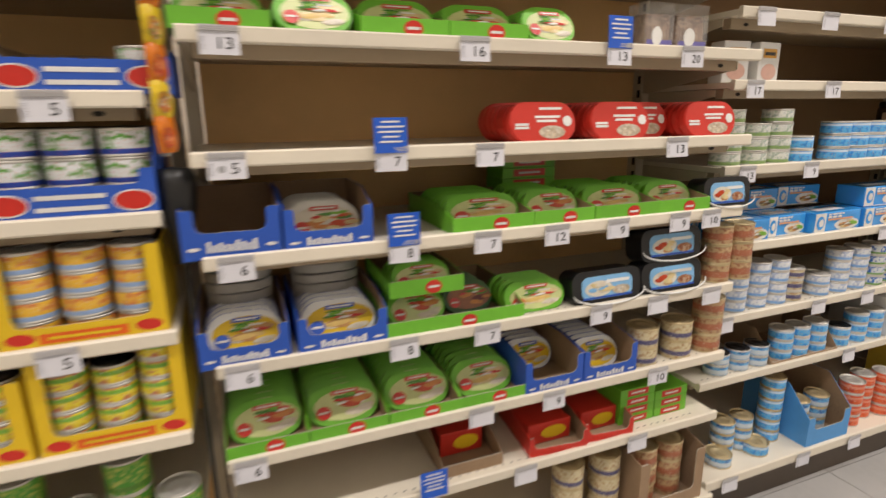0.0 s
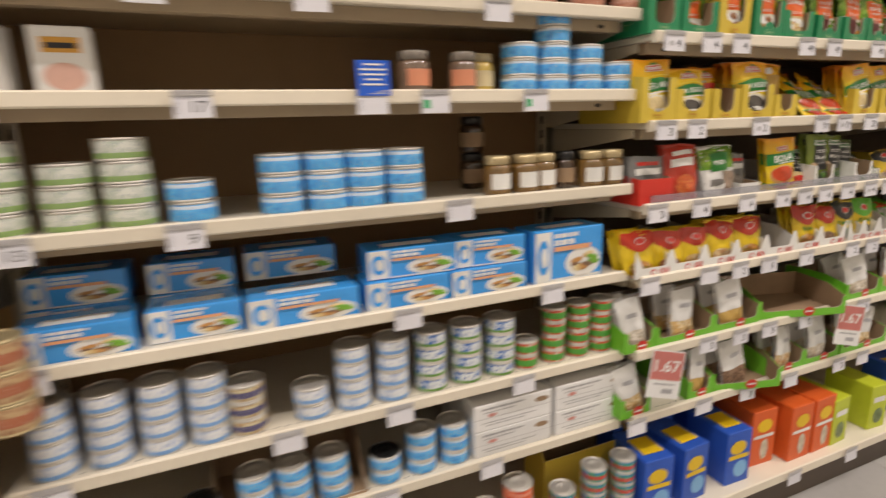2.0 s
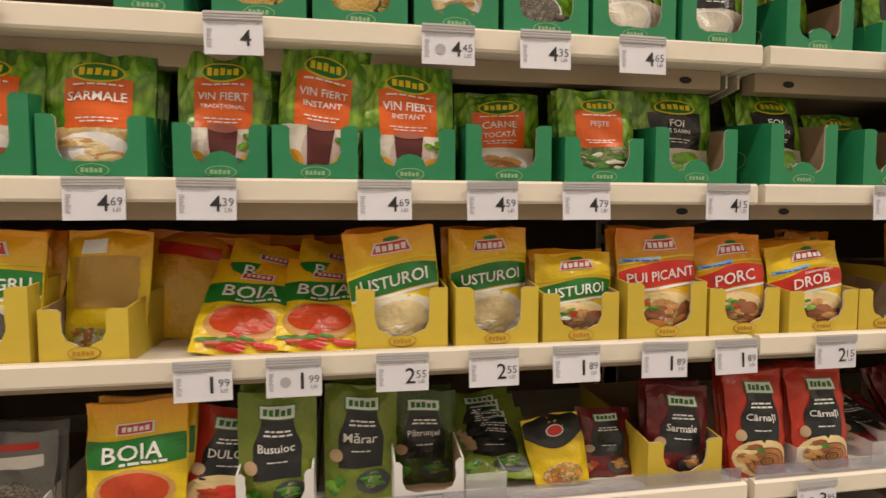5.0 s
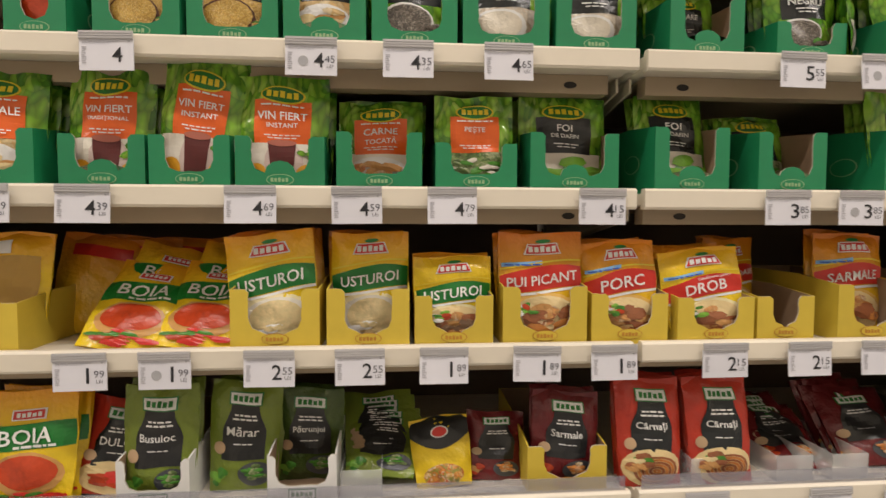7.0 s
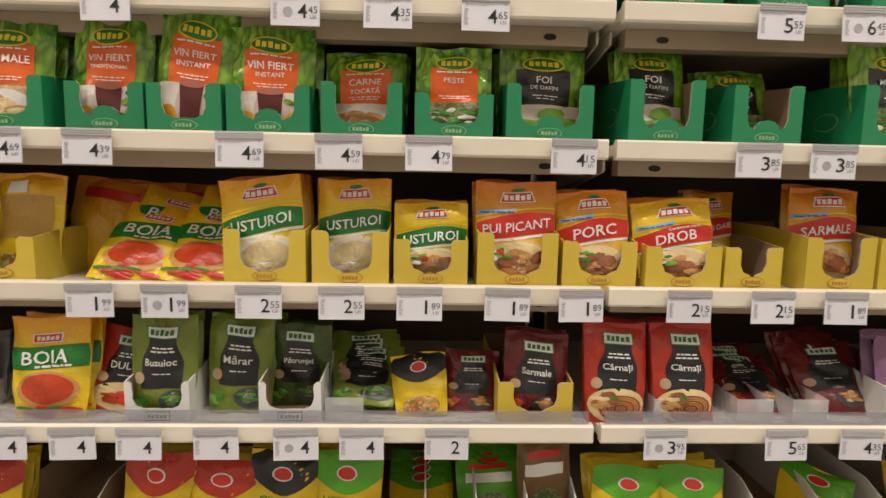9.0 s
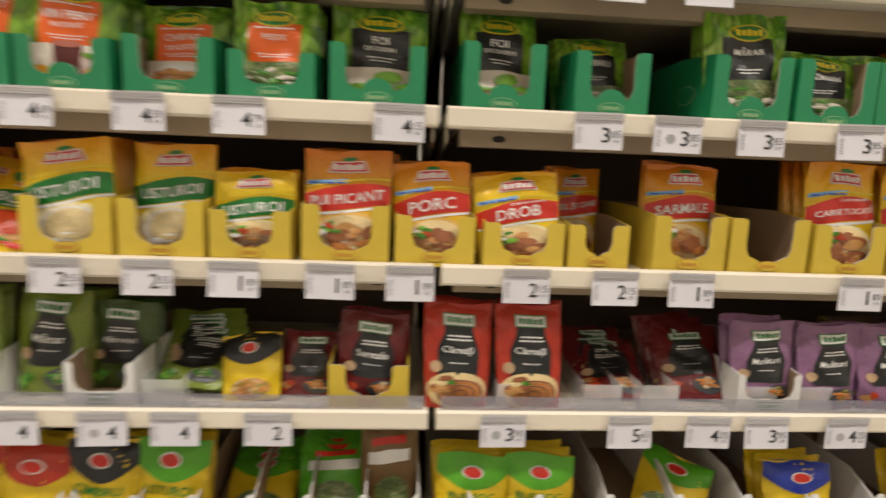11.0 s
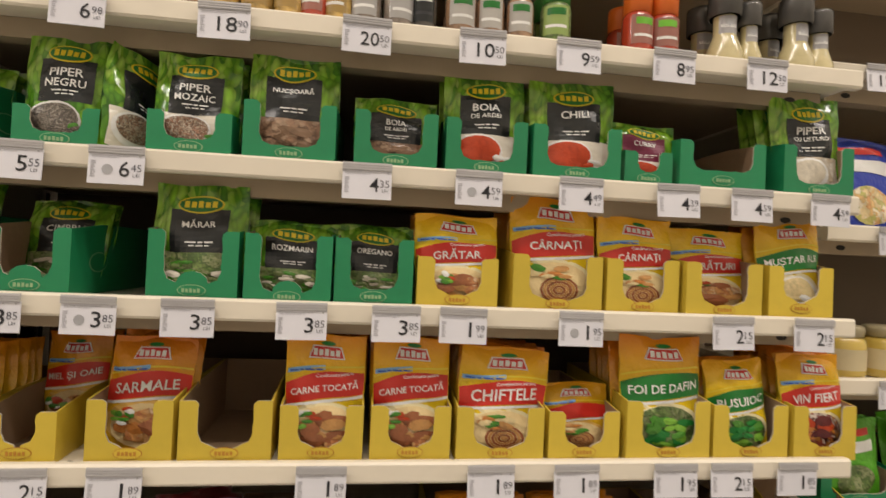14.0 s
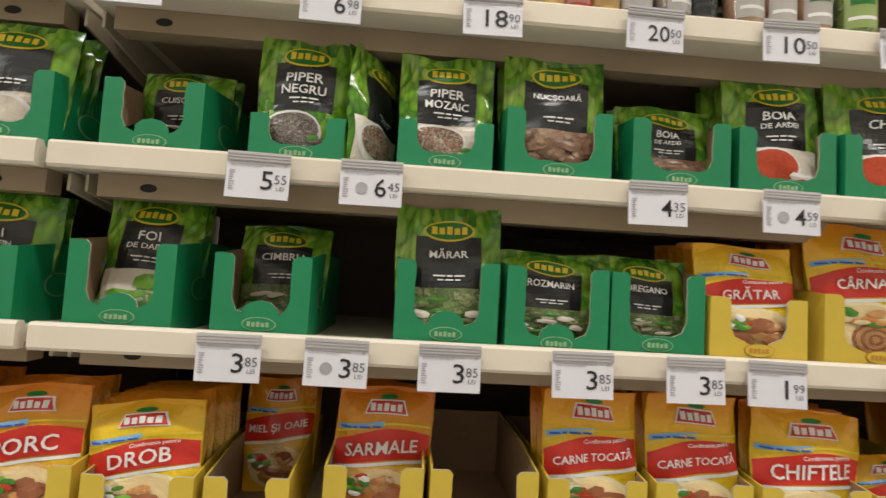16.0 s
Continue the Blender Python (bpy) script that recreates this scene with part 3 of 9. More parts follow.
def small_print(at, rows, lift):
    """Rows of word-long dashes: u0, u1, v, height, slant."""
    bm, r = bmesh.new(), random.Random(len(rows) * 7 + round(rows[0][2] * 100))
    for u0, u1, v, hh, slant in rows:
        u = u0
        while u < u1 - 0.02:
            e = min(u1, u + r.uniform(0.04, 0.12))
            dv = slant * (u - 0.5)
            sheet(at, u, e, v + dv, v + dv + hh, lift, 1, 1, bm=bm)
            u = e + 0.018
    return bm


def nest(root):
    """Puts writing under the panel or band that it is printed on, and an emblem's pieces under its rim."""
    kids = {}
    for c in root.children:
        kids.setdefault(c.name.split(".")[0], c)
    for c in list(root.children):
        nm = c.name.split(".")[0]
        host = None
        if nm in ("writing", "print_bar", "round_seal", "small_print"):
            host = kids.get("panel") or kids.get("band") or kids.get("front_panel")
        elif nm in ("emblem", "emblem_mark", "emblem_leaf", "emblem_bar"):
            host = kids.get("emblem_rim")
        elif nm in ("spice_mound", "serving", "garnish"):
            host = kids.get("bowl") or kids.get("picture")
        elif nm in ("mug_rim",):
            host = kids.get("mug")
        elif nm == "pull_ring":
            host = kids.get("lid")
        if host and host is not c:
            c.parent = host


ST = {}


def sachet_proto(style, text, w, h, behind=False):
    """Builds one sachet; the style is 'kind:body:picture'. One that stands behind another shows little but its film and band."""
    kind, body, food = (style.split(":") + ["", ""])[:3]
    if behind:
        root = tagged(new("spice_sachet"), "spice sachet standing behind another in its carton", "sachet", "spice sachets")
        at = skin(w, h, 0.009)
        # yellow sachets behind get the deeper orange film as painted-in shade
        film = LEAF if kind == "k" else BODY["galeo_red_shaded"] if kind in ("g", "b") else BODY["yellow"] if kind == "r" else BODY.get(body, BODY["white"])
        pouch_body(at, w, h, root, film)
        part("band", sheet(at, 0.15, 0.85, 0.76, 0.88, 0.0007, 6, 3), LOGO_GREEN if kind == "k" else REDP if kind in "gbr" else CHARCOAL, root)
        return root
    pic = FOODS.get(food, FOODS["stew"])
    root = new("spice_sachet")
    at = skin(w, h, 0.011, sum(map(ord, text + style)) % 17 * 0.4)
    low = text.lower()
    if kind == "k":                                     # leafy green film with a dark or orange panel
        pouch_body(at, w, h, root, LEAF)
        col = ORANGE if body == "orange" else (CHARCOAL if body != "wine" else surface("plum_print", (0.16, 0.015, 0.05), 0.35))
        part("panel", sheet(at, 0.19, 0.81, 0.39, 0.775, 0.0006), col, root)
        seed = sum(map(ord, text + style))
        if food == "wine":
            part("pale_field", sheet(at, 0.05, 0.95, 0.03, 0.39, 0.0006), PALE_PRINT, root)
            part("mug_glass", oval(at, 0.52, 0.22, 0.23, 0.19, 0.0010), surface("mug_glass_print", (0.62, 0.50, 0.46), 0.25), root)
            tap = lambda s, t: (0.5 + (s - 0.5) * (0.80 + 0.20 * t), t)
            part("mug", sheet(at, 0.34, 0.66, 0.07, 0.39, 0.0015, inside=tap), surface("mulled_wine_print", (0.10, 0.012, 0.012), 0.3, vary=0.3, grain=80), root)
            part("mug_rim", oval(at, 0.50, 0.39, 0.165, 0.03, 0.0021), surface("wine_rim_print", (0.40, 0.12, 0.08), 0.3), root)
            orange = surface("orange_fruit_print", (0.85, 0.42, 0.03), 0.3, vary=0.2, grain=120)
            part("orange_slice", oval(at, 0.19, 0.13, 0.13, 0.085, 0.0017), orange, root)
            part("orange_slice", oval(at, 0.80, 0.12, 0.14, 0.085, 0.0017), orange, root)
            part("leaf_print", lumps(at, 0.80, 0.29, 0.13, 0.07, 0.0017, seed, 5, 1, 0.5), LEAF, root)
        else:
            grounds = {"red": PALE_PRINT, "seed": LEAF, "mixseed": PALE_PRINT, "herb": FOODS["herb"], "bay": PALE_PRINT, "bread": PALE_PRINT, "meat": PALE_PRINT}
            part("picture", sheet(at, 0.06, 0.94, 0.04, 0.40, 0.0005), grounds.get(food, pic), root)
            if food in ("red", "seed", "mixseed", "grain"):
                part("bowl", oval(at, 0.40, 0.23, 0.33, 0.165, 0.0011), WHITEP if food != "grain" else surface("dark_bowl_print", (0.12, 0.05, 0.03), 0.3), root)
                part("spice_mound", oval(at, 0.41, 0.245, 0.29, 0.13, 0.0016), MAIN["red"] if food == "red" else pic, root)
                part("garnish", lumps(at, 0.74, 0.13, 0.22, 0.10, 0.0019, seed, 9, 2, 0.36), [MAIN["red"] if food == "red" else pic, WHITEP if food == "red" else MAIN["herb"]], root)
            elif food == "bay":
                part("garnish", lumps(at, 0.5, 0.20, 0.42, 0.17, 0.0010, seed, 11, 2, 0.42), [LIGHT_LEAF, FOODS["bay"]], root)
            elif food == "nuts":
                part("serving", lumps(at, 0.5, 0.20, 0.42, 0.17, 0.0010, seed, 14, 2, 0.34), [MAIN["nuts"], FOODS["nuts"]], root)
            elif food in ("bread", "meat", "garlic"):
                part("bowl", oval(at, 0.46, 0.20, 0.38, 0.16, 0.0010), WHITEP, root)
                part("serving", lumps(at, 0.46, 0.21, 0.33, 0.13, 0.0014, seed, 8, 3, 0.42), [MAIN[food], FOODS["sausage" if food == "bread" else food], MAIN["bread"]], root)
            elif food == "white":
                part("bowl", oval(at, 0.44, 0.22, 0.33, 0.16, 0.0010), WHITEP, root)
                part("serving", oval(at, 0.44, 0.235, 0.27, 0.12, 0.0015), MAIN["white"], root)
            else:
                part("garnish", lumps(at, 0.48, 0.21, 0.40, 0.16, 0.0010, seed, 26, 3, 0.22), [MAIN["herb"], pic, PALE_PRINT], root)
        part("emblem_rim", oval(at, 0.5, 0.82, 0.245, 0.082, 0.0010), LOGO_YELLOW, root)
        part("emblem", oval(at, 0.5, 0.82, 0.225, 0.068, 0.0015), LOGO_GREEN, root)
        part("emblem_mark", blocks(at, 0.33, 0.69, 0.79, 0.853, 0.0021, 5), LOGO_YELLOW, root)
        label = f"green leafy {'orange' if body == 'orange' else 'dark'}-panelled spice sachet" + (f" marked {text.replace('~', '')}" if text else "")
        rows = [(0.27, 0.73, 0.715, 0.014, 0.0), (0.30, 0.70, 0.455, 0.010, 0.0), (0.34, 0.66, 0.43, 0.010, 0.0)] if body == "orange" else [(0.36, 0.66, 0.475, 0.012, 0.0), (0.40, 0.62, 0.445, 0.010, 0.0)]
        part("small_print", small_print(at, rows, 0.0018), WHITEP, root)
        if text:
            lines, cv = text.split("|"), 0.665 if body == "orange" else 0.685
            for s in lines:
                tall = 0.042 if s.startswith("~") else 0.072
                cv -= tall / 2
                part("writing", letters(s.lstrip("~"), w * (0.46 if body != "orange" else 0.54), h * tall, on(at, w, h, 0.5, cv, 0.0019)), WHITEP, root)
                cv -= tall / 2 + 0.024
    elif kind == "g":                                   # yellow and orange film with a slanting band
        # sachets meant to stand in shade take the deeper orange copy of the film
        pouch_body(at, w, h, root, BODY["galeo" if body != "old" else "galeo_red_shaded"])
        band = DKGREEN if body == "green" else REDP
        swell = lambda s, t: (s, t * (0.80 + 0.20 * math.sin(s * math.pi)) + 0.06 * math.sin(s * math.pi * 0.9))
        seed = sum(map(ord, text + style))
        part("pale_field", oval(at, 0.5, 0.25, 0.48, 0.20, 0.0004), surface("pale_yellow_print", (0.88, 0.78, 0.46), 0.3) if body != "old" else PALE_ORANGE, root)
        part("band", sheet(at, 0.01, 0.99, 0.46, 0.68, 0.0006, 12, 6, 0.08, swell), band, root, smooth=True)
        part("band_edge", sheet(at, 0.01, 0.99, 0.438, 0.462, 0.0007, 8, 1, 0.08), WHITEP, root)
        part("band_edge", sheet(at, 0.01, 0.99, 0.688, 0.704, 0.0009, 12, 1, 0.08, lambda s, t: (s, t + 2.0 * math.sin(s * math.pi))), LOGO_YELLOW, root)
        if body != "green":
            part("ribbon", sheet(at, 0.03, 0.50, 0.695, 0.732, 0.0009, 5, 1, 0.03), SKY, root)
            part("small_print", small_print(at, [(0.06, 0.47, 0.706, 0.014, 0.03)], 0.0016), BLUE_CARD, root)
        part("picture", oval(at, 0.52, 0.22, 0.42, 0.20, 0.0009), {"herb": pic, "wine": pic, "garlic": PALE_PRINT, "seed": PALE_PRINT}.get(food, WARM_PRINT), root)
        if food in ("seed", "garlic", "grain", "red"):
            part("serving", oval(at, 0.52, 0.23, 0.33, 0.165, 0.0014), MAIN[food], root)
            part("garnish", lumps(at, 0.50, 0.14, 0.34, 0.09, 0.0019, seed, 8, 2, 0.40), [MAIN[food], WHITEP], root)
        elif food == "herb":
            part("serving", lumps(at, 0.52, 0.23, 0.38, 0.18, 0.0013, seed, 22, 3, 0.30), [MAIN["herb"], LIGHT_LEAF, DKGREEN], root)
        elif food == "bread":
            part("serving", coil(at, 0.55, 0.17, 0.24, 0.12, 0.0014), [MAIN["meat"], MAIN["bread"]], root)
            part("garnish", lumps(at, 0.42, 0.33, 0.28, 0.09, 0.0018, seed, 10, 4, 0.42), [MAIN["garlic"], MAIN["bread"], MAIN["stew"], MAIN["herb"]], root)
        elif food == "wine":
            part("serving", lumps(at, 0.5, 0.22, 0.36, 0.18, 0.0013, seed, 10, 3, 0.36), [MAIN["wine"], MAIN["stew"], MAIN["red"]], root)
        else:
            part("serving", lumps(at, 0.55, 0.20, 0.36, 0.17, 0.0014, seed, 15, 4, 0.44), [MAIN.get(food, MAIN["stew"]), FOODS["sausage"], MAIN["meat"], MAIN["bread"]], root)
            part("garnish", lumps(at, 0.28, 0.31, 0.18, 0.09, 0.0036, seed + 1, 9, 4, 0.40), [MAIN["herb"], LIGHT_LEAF, MAIN["red"], WHITEP], root)
        tri = lambda s, t: (0.5 + (s - 0.5) * (1.0 - 0.22 * t), t)
        part("emblem_rim", sheet(at, 0.28, 0.74, 0.80, 0.905, 0.0008, 6, 3, inside=tri), WHITEP, root)
        part("emblem", sheet(at, 0.30, 0.72, 0.81, 0.895, 0.0013, 6, 3, inside=tri), REDP, root)
        part("emblem_mark", blocks(at, 0.34, 0.69, 0.824, 0.880, 0.0019, 5), WHITEP, root)
        part("emblem_leaf", oval(at, 0.52, 0.925, 0.09, 0.018, 0.0012), DKGREEN, root)
        if body == "red":
            part("writing", letters("Condimente pentru", w * 0.46, h * 0.040, on(at, w, h, 0.62, 0.668, 0.0022), 0.08 * h / w), WHITEP, root)
        label = "yellow and orange seasoning sachet" + (f" marked {text}" if text else " with a printed dish")
        if text:
            part("writing", letters(text, w * (0.84 if len(text) > 9 else 0.74), h * 0.115, on(at, w, h, 0.5, 0.566, 0.0024), 0.08 * h / w), WHITEP, root)
    elif kind == "f":                                   # plain film with a black waisted panel
        pouch_body(at, w, h, root, BODY[body])
        waist = lambda s, t: (0.5 + (s - 0.5) * (1.0 if t < 0.55 else 1.0 - 0.35 * math.sin((t - 0.55) / 0.45 * math.pi / 2)), t)
        part("panel", sheet(at, 0.2, 0.82, 0.30, 0.80, 0.0007, 6, 8, inside=waist), BLACKP if body != "redfilm" else CHARCOAL, root)
        if body == "redfilm":
            part("picture", oval(at, 0.5, 0.18, 0.48, 0.18, 0.0010), WARM_PRINT, root)
            if food == "sausage":
                part("serving", coil(at, 0.55, 0.155, 0.38, 0.14, 0.0016), [MAIN["meat"], MAIN["stew"]], root)
                part("garnish", lumps(at, 0.28, 0.23, 0.24, 0.10, 0.0026, 5, 10, 4, 0.42), [MAIN["bread"], MAIN["meat"], MAIN["herb"], MAIN["garlic"]], root)
            else:
                part("serving", lumps(at, 0.5, 0.17, 0.38, 0.13, 0.0016, 9, 10, 2, 0.40), [MAIN["red"], REDP], root)
        else:
            part("bowl", oval(at, 0.70, 0.17, 0.25, 0.11, 0.0009), surface("slate_bowl_print", (0.06, 0.065, 0.075), 0.3), root)
            part("serving", lumps(at, 0.70, 0.20, 0.22, 0.08, 0.0014, 3, 12, 2, 0.36), [pic, MAIN["herb"] if "olive" in body else MAIN["stew"]], root)
            part("garnish", lumps(at, 0.20, 0.12, 0.18, 0.10, 0.0012, 4, 7, 2, 0.44), [LIGHT_LEAF, MAIN["herb"]] if "olive" in body else [MAIN["bread"], MAIN["red"]], root)
        part("emblem_rim", sheet(at, 0.27, 0.75, 0.79, 0.91, 0.0010, 6, 3), DKGREEN, root)
        part("emblem", sheet(at, 0.29, 0.73, 0.80, 0.90, 0.0015, 5, 2), WHITEP, root)
        part("emblem_mark", blocks(at, 0.33, 0.71, 0.825, 0.880, 0.0021, 5), LOGO_GREEN, root)
        part("small_print", small_print(at, [(0.36, 0.68, 0.69, 0.016, 0.0), (0.34, 0.70, 0.655, 0.016, 0.0), (0.38, 0.64, 0.44, 0.010, 0.0)], 0.0014), WHITEP, root)
        part("round_seal", oval(at, 0.17, 0.40, 0.09, 0.055, 0.0016), surface("tan_seal_print", (0.5, 0.34, 0.2), 0.4), root)
        label = f"{'olive green' if 'olive' in body else 'red' if body in ('redfilm', 'wine') else body} herb sachet with black panel" + (f" marked {text}" if text else "")
        if text:
            part("writing", letters(text, w * 0.46, h * 0.085, on(at, w, h, 0.5, 0.56, 0.0019)), WHITEP, root)
    elif kind == "b":                                   # large paprika bag
        pouch_body(at, w, h, root, BODY["galeo"])
        part("band", sheet(at, 0.01, 0.99, 0.50, 0.72, 0.0006, 8, 4, 0.04), DKGREEN, root)
        part("picture", oval(at, 0.5, 0.29, 0.42, 0.19, 0.0007), surface("wooden_bowl_print", (0.62, 0.33, 0.10), 0.3, vary=0.2, grain=90), root)
        part("spice_mound", oval(at, 0.5, 0.31, 0.36, 0.145, 0.0012), MAIN["seed"] if "PIPER" in text else MAIN["red"], root)
        part("garnish", lumps(at, 0.5, 0.09, 0.46, 0.08, 0.0014, 11, 14, 4, 0.34), [REDP, MAIN["red"], MAIN["herb"], REDP], root)
        part("small_print", small_print(at, [(0.36, 0.84, 0.515, 0.022, 0.04)], 0.0014), WHITEP, root)
        if body:
            part("top_strip", sheet(at, 0.02, 0.98, 0.86, 0.99, 0.0008, 8, 2), surface("orange_strip_print", (0.80, 0.20, 0.012), 0.25), root)
            part("strip_writing", letters(f"PLIC MARE {body}g", w * 0.86, h * 0.10, on(at, w, h, 0.5, 0.925, 0.0018)), LOGO_YELLOW, root)
        part("emblem_rim", sheet(at, 0.33, 0.69, 0.755, 0.845, 0.0009, 6, 3), WHITEP, root)
        part("emblem", sheet(at, 0.35, 0.67, 0.765, 0.835, 0.0014, 6, 3), REDP, root)
        part("emblem_mark", blocks(at, 0.39, 0.66, 0.78, 0.82, 0.0019, 5), WHITEP, root)
        label = f"yellow, green and red paprika bag marked {text}"
        if text:
            part("writing", letters(text, w * 0.7, h * 0.13, on(at, w, h, 0.5, 0.615, 0.0019), 0.04 * h / w), WHITEP, root)
    elif kind == "r":                                   # yellow sachet with a coloured top arc
        pouch_body(at, w, h, root, BODY["yellow"])
        arc = lambda s, t: (s, 1 - (1 - t) * (0.55 + 0.45 * math.sin(s * math.pi)))
        part("top_arc", sheet(at, 0.0, 1.0, 0.52, 1.0, 0.0006, 10, 5, inside=arc), {"red": BODY["redfilm"], "green": BODY["green"], "blue": BODY["blue"], "dark": BLACKP}[body], root, smooth=True)
        part("emblem_rim", oval(at, 0.5, 0.76, 0.15, 0.085, 0.0011), WHITEP, root)
        part("emblem", oval(at, 0.5, 0.76, 0.125, 0.068, 0.0016), REDP, root)
        part("picture", oval(at, 0.5, 0.17, 0.36, 0.15, 0.0007), pic, root)
        label = f"yellow spice sachet with {body} top"
        if text:
            part("writing", letters(text, w * 0.66, h * 0.10, on(at, w, h, 0.5, 0.44, 0.0013)), DKGREEN, root)
    elif kind == "c":                                   # clear bag with a stapled card
        pouch_body(at, w, h, root, FILM)
        part("filling", sheet(at, 0.06, 0.94, 0.03, 0.45, 0.0008, 8, 6), pic, root, smooth=True)
        part("card", sheet(at, 0.08, 0.92, 0.36, 0.95, 0.0014, 6, 4), BODY["white"], root, smooth=True)
        part("card_print", sheet(at, 0.35, 0.7, 0.6, 0.68, 0.0020, 4, 1), GREYINK, root)
        label = "clear bag of dried goods with white card"
    elif kind == "w":                                   # white and green pepper bag with a mortar
        pouch_body(at, w, h, root, BODY["white"])
        part("leaves", sheet(at, 0.0, 1.0, 0.55, 1.0, 0.0005, 8, 5), LEAF, root)
        part("panel", sheet(at, 0.24, 0.76, 0.5, 0.85, 0.0011, 6, 5), LOGO_GREEN, root)
        part("mortar", oval(at, 0.33, 0.20, 0.30, 0.16, 0.0010), surface("white_mortar_print", (0.80, 0.80, 0.78), 0.3, vary=0.1, grain=40), root)
        part("mortar_rim", oval(at, 0.33, 0.28, 0.29, 0.07, 0.0015), surface("grey_pepper_print", (0.22, 0.21, 0.20), 0.3, vary=0.5, grain=200), root)
        part("pestle", oval(at, 0.12, 0.36, 0.07, 0.17, 0.0020), WHITEP, root)
        part("seed_print", sheet(at, 0.58, 0.98, 0.04, 0.48, 0.0008, 5, 6), FOODS["mixseed"], root)
        label = "white and green pepper bag with mortar picture"
        part("writing", letters("PIPER", w * 0.42, h * 0.08, on(at, w, h, 0.5, 0.66, 0.0017)), WHITEP, root)
    elif kind == "s":                                   # plain film with white bars
        pouch_body(at, w, h, root, BODY[body])
        part("print_bar", sheet(at, 0.14, 0.86, 0.60, 0.74, 0.0008, 6, 3, 0.03), WHITEP, root)
        part("print_bar", sheet(at, 0.2, 0.8, 0.80, 0.88, 0.0008, 6, 2, 0.03), REDP if body != "redfilm" else WHITEP, root)
        part("picture", oval(at, 0.55, 0.26, 0.32, 0.20, 0.0008), pic, root)
        label = f"{body if body not in ('redfilm', 'dkolive') else {'redfilm': 'red', 'dkolive': 'dark green'}[body]} film sachet with white print bars"
    elif kind == "back":                                # printed back of a turned sachet
        pouch_body(at, w, h, root, BODY["galeo"])
        part("text_block", sheet(at, 0.12, 0.88, 0.36, 0.78, 0.0007, 5, 5), surface("ochre_text_print", (0.5, 0.30, 0.06), 0.4), root)
        part("bar_code", sheet(at, 0.2, 0.5, 0.80, 0.92, 0.0008, 4, 2), WHITEP, root)
        part("picture", sheet(at, 0.1, 0.95, 0.04, 0.2, 0.0008, 5, 2), FOODS["salad"], root)
        label = "turned yellow sachet showing its printed back"
    nest(root)
    tagged(root, label, "sachet", "spice sachets")
    return root


def sachet(style, text, x, y, z, w=0.1, h=0.14, lean=8.0, turn=0.0, roll=0.0, behind=False):
    w, h = round(w, 2), round(h, 2)
    key = (style, text, w, h) if not behind else (style.split(":")[0], style.split(":")[1] if ":" in style else "", w, h)
    m = pose(x, y, z, -lean, roll, turn)
    if key in ST:
        return copy_thing(ST[key], m)
    ST[key] = sachet_proto(style, text, w, h, behind)
    ST[key].matrix_basis = m
    return ST[key]


# ---- display cartons ----
CARDS = {"green": (GREEN_CARD, "open green display carton"), "yellow": (YELLOW_CARD, "open yellow display carton"), "white": (WHITE_CARD, "open white display carton"),
         "lime": (LIME_CARD, "low lime green display tray"), "red": (RED_CARD, "open red display carton"), "blue": (BLUE_CARD, "blue display tray with white lettering bar"),
         "sky": (surface("sky_blue_carton_print", (0.09, 0.34, 0.74), 0.42, vary=0.07, grain=70, bumps=0.05), "open light blue display carton"),
         "navy": (BLUE_CARD, "blue display tray with red oval emblems"), "bright": (BRIGHT_YELLOW, "bright yellow display tray with red strip"), "brown": (BROWN, "plain brown cardboard tray")}
T = 0.0022


def two_faced(bm, inward):
    d = Vector(inward)
    for f in bm.faces:
        f.normal_update()
        f.material_index = 1 if f.normal.dot(d) > 0.5 else 0
    return bm


CT = {}
CORE = surface("torn_cardboard_core", (0.52, 0.47, 0.38), 0.85, vary=0.2, grain=200, bumps=0.2)


def worn(pts, seed):
    """Cuts a carton's torn opening into short uneven steps."""
    r, res = random.Random(seed), []
    for i, p in enumerate(pts):
        q = pts[(i + 1) % len(pts)]
        res.append(p)
        length = math.dist(p, q)
        if 2 <= i < len(pts) - 1 and length > 0.008:
            n = int(length / 0.006)
            for k in range(1, n):
                s = k / n
                res.append((p[0] + (q[0] - p[0]) * s + r.uniform(-0.0007, 0.0007), p[1] + (q[1] - p[1]) * s + r.uniform(-0.0007, 0.0007)))
    return res


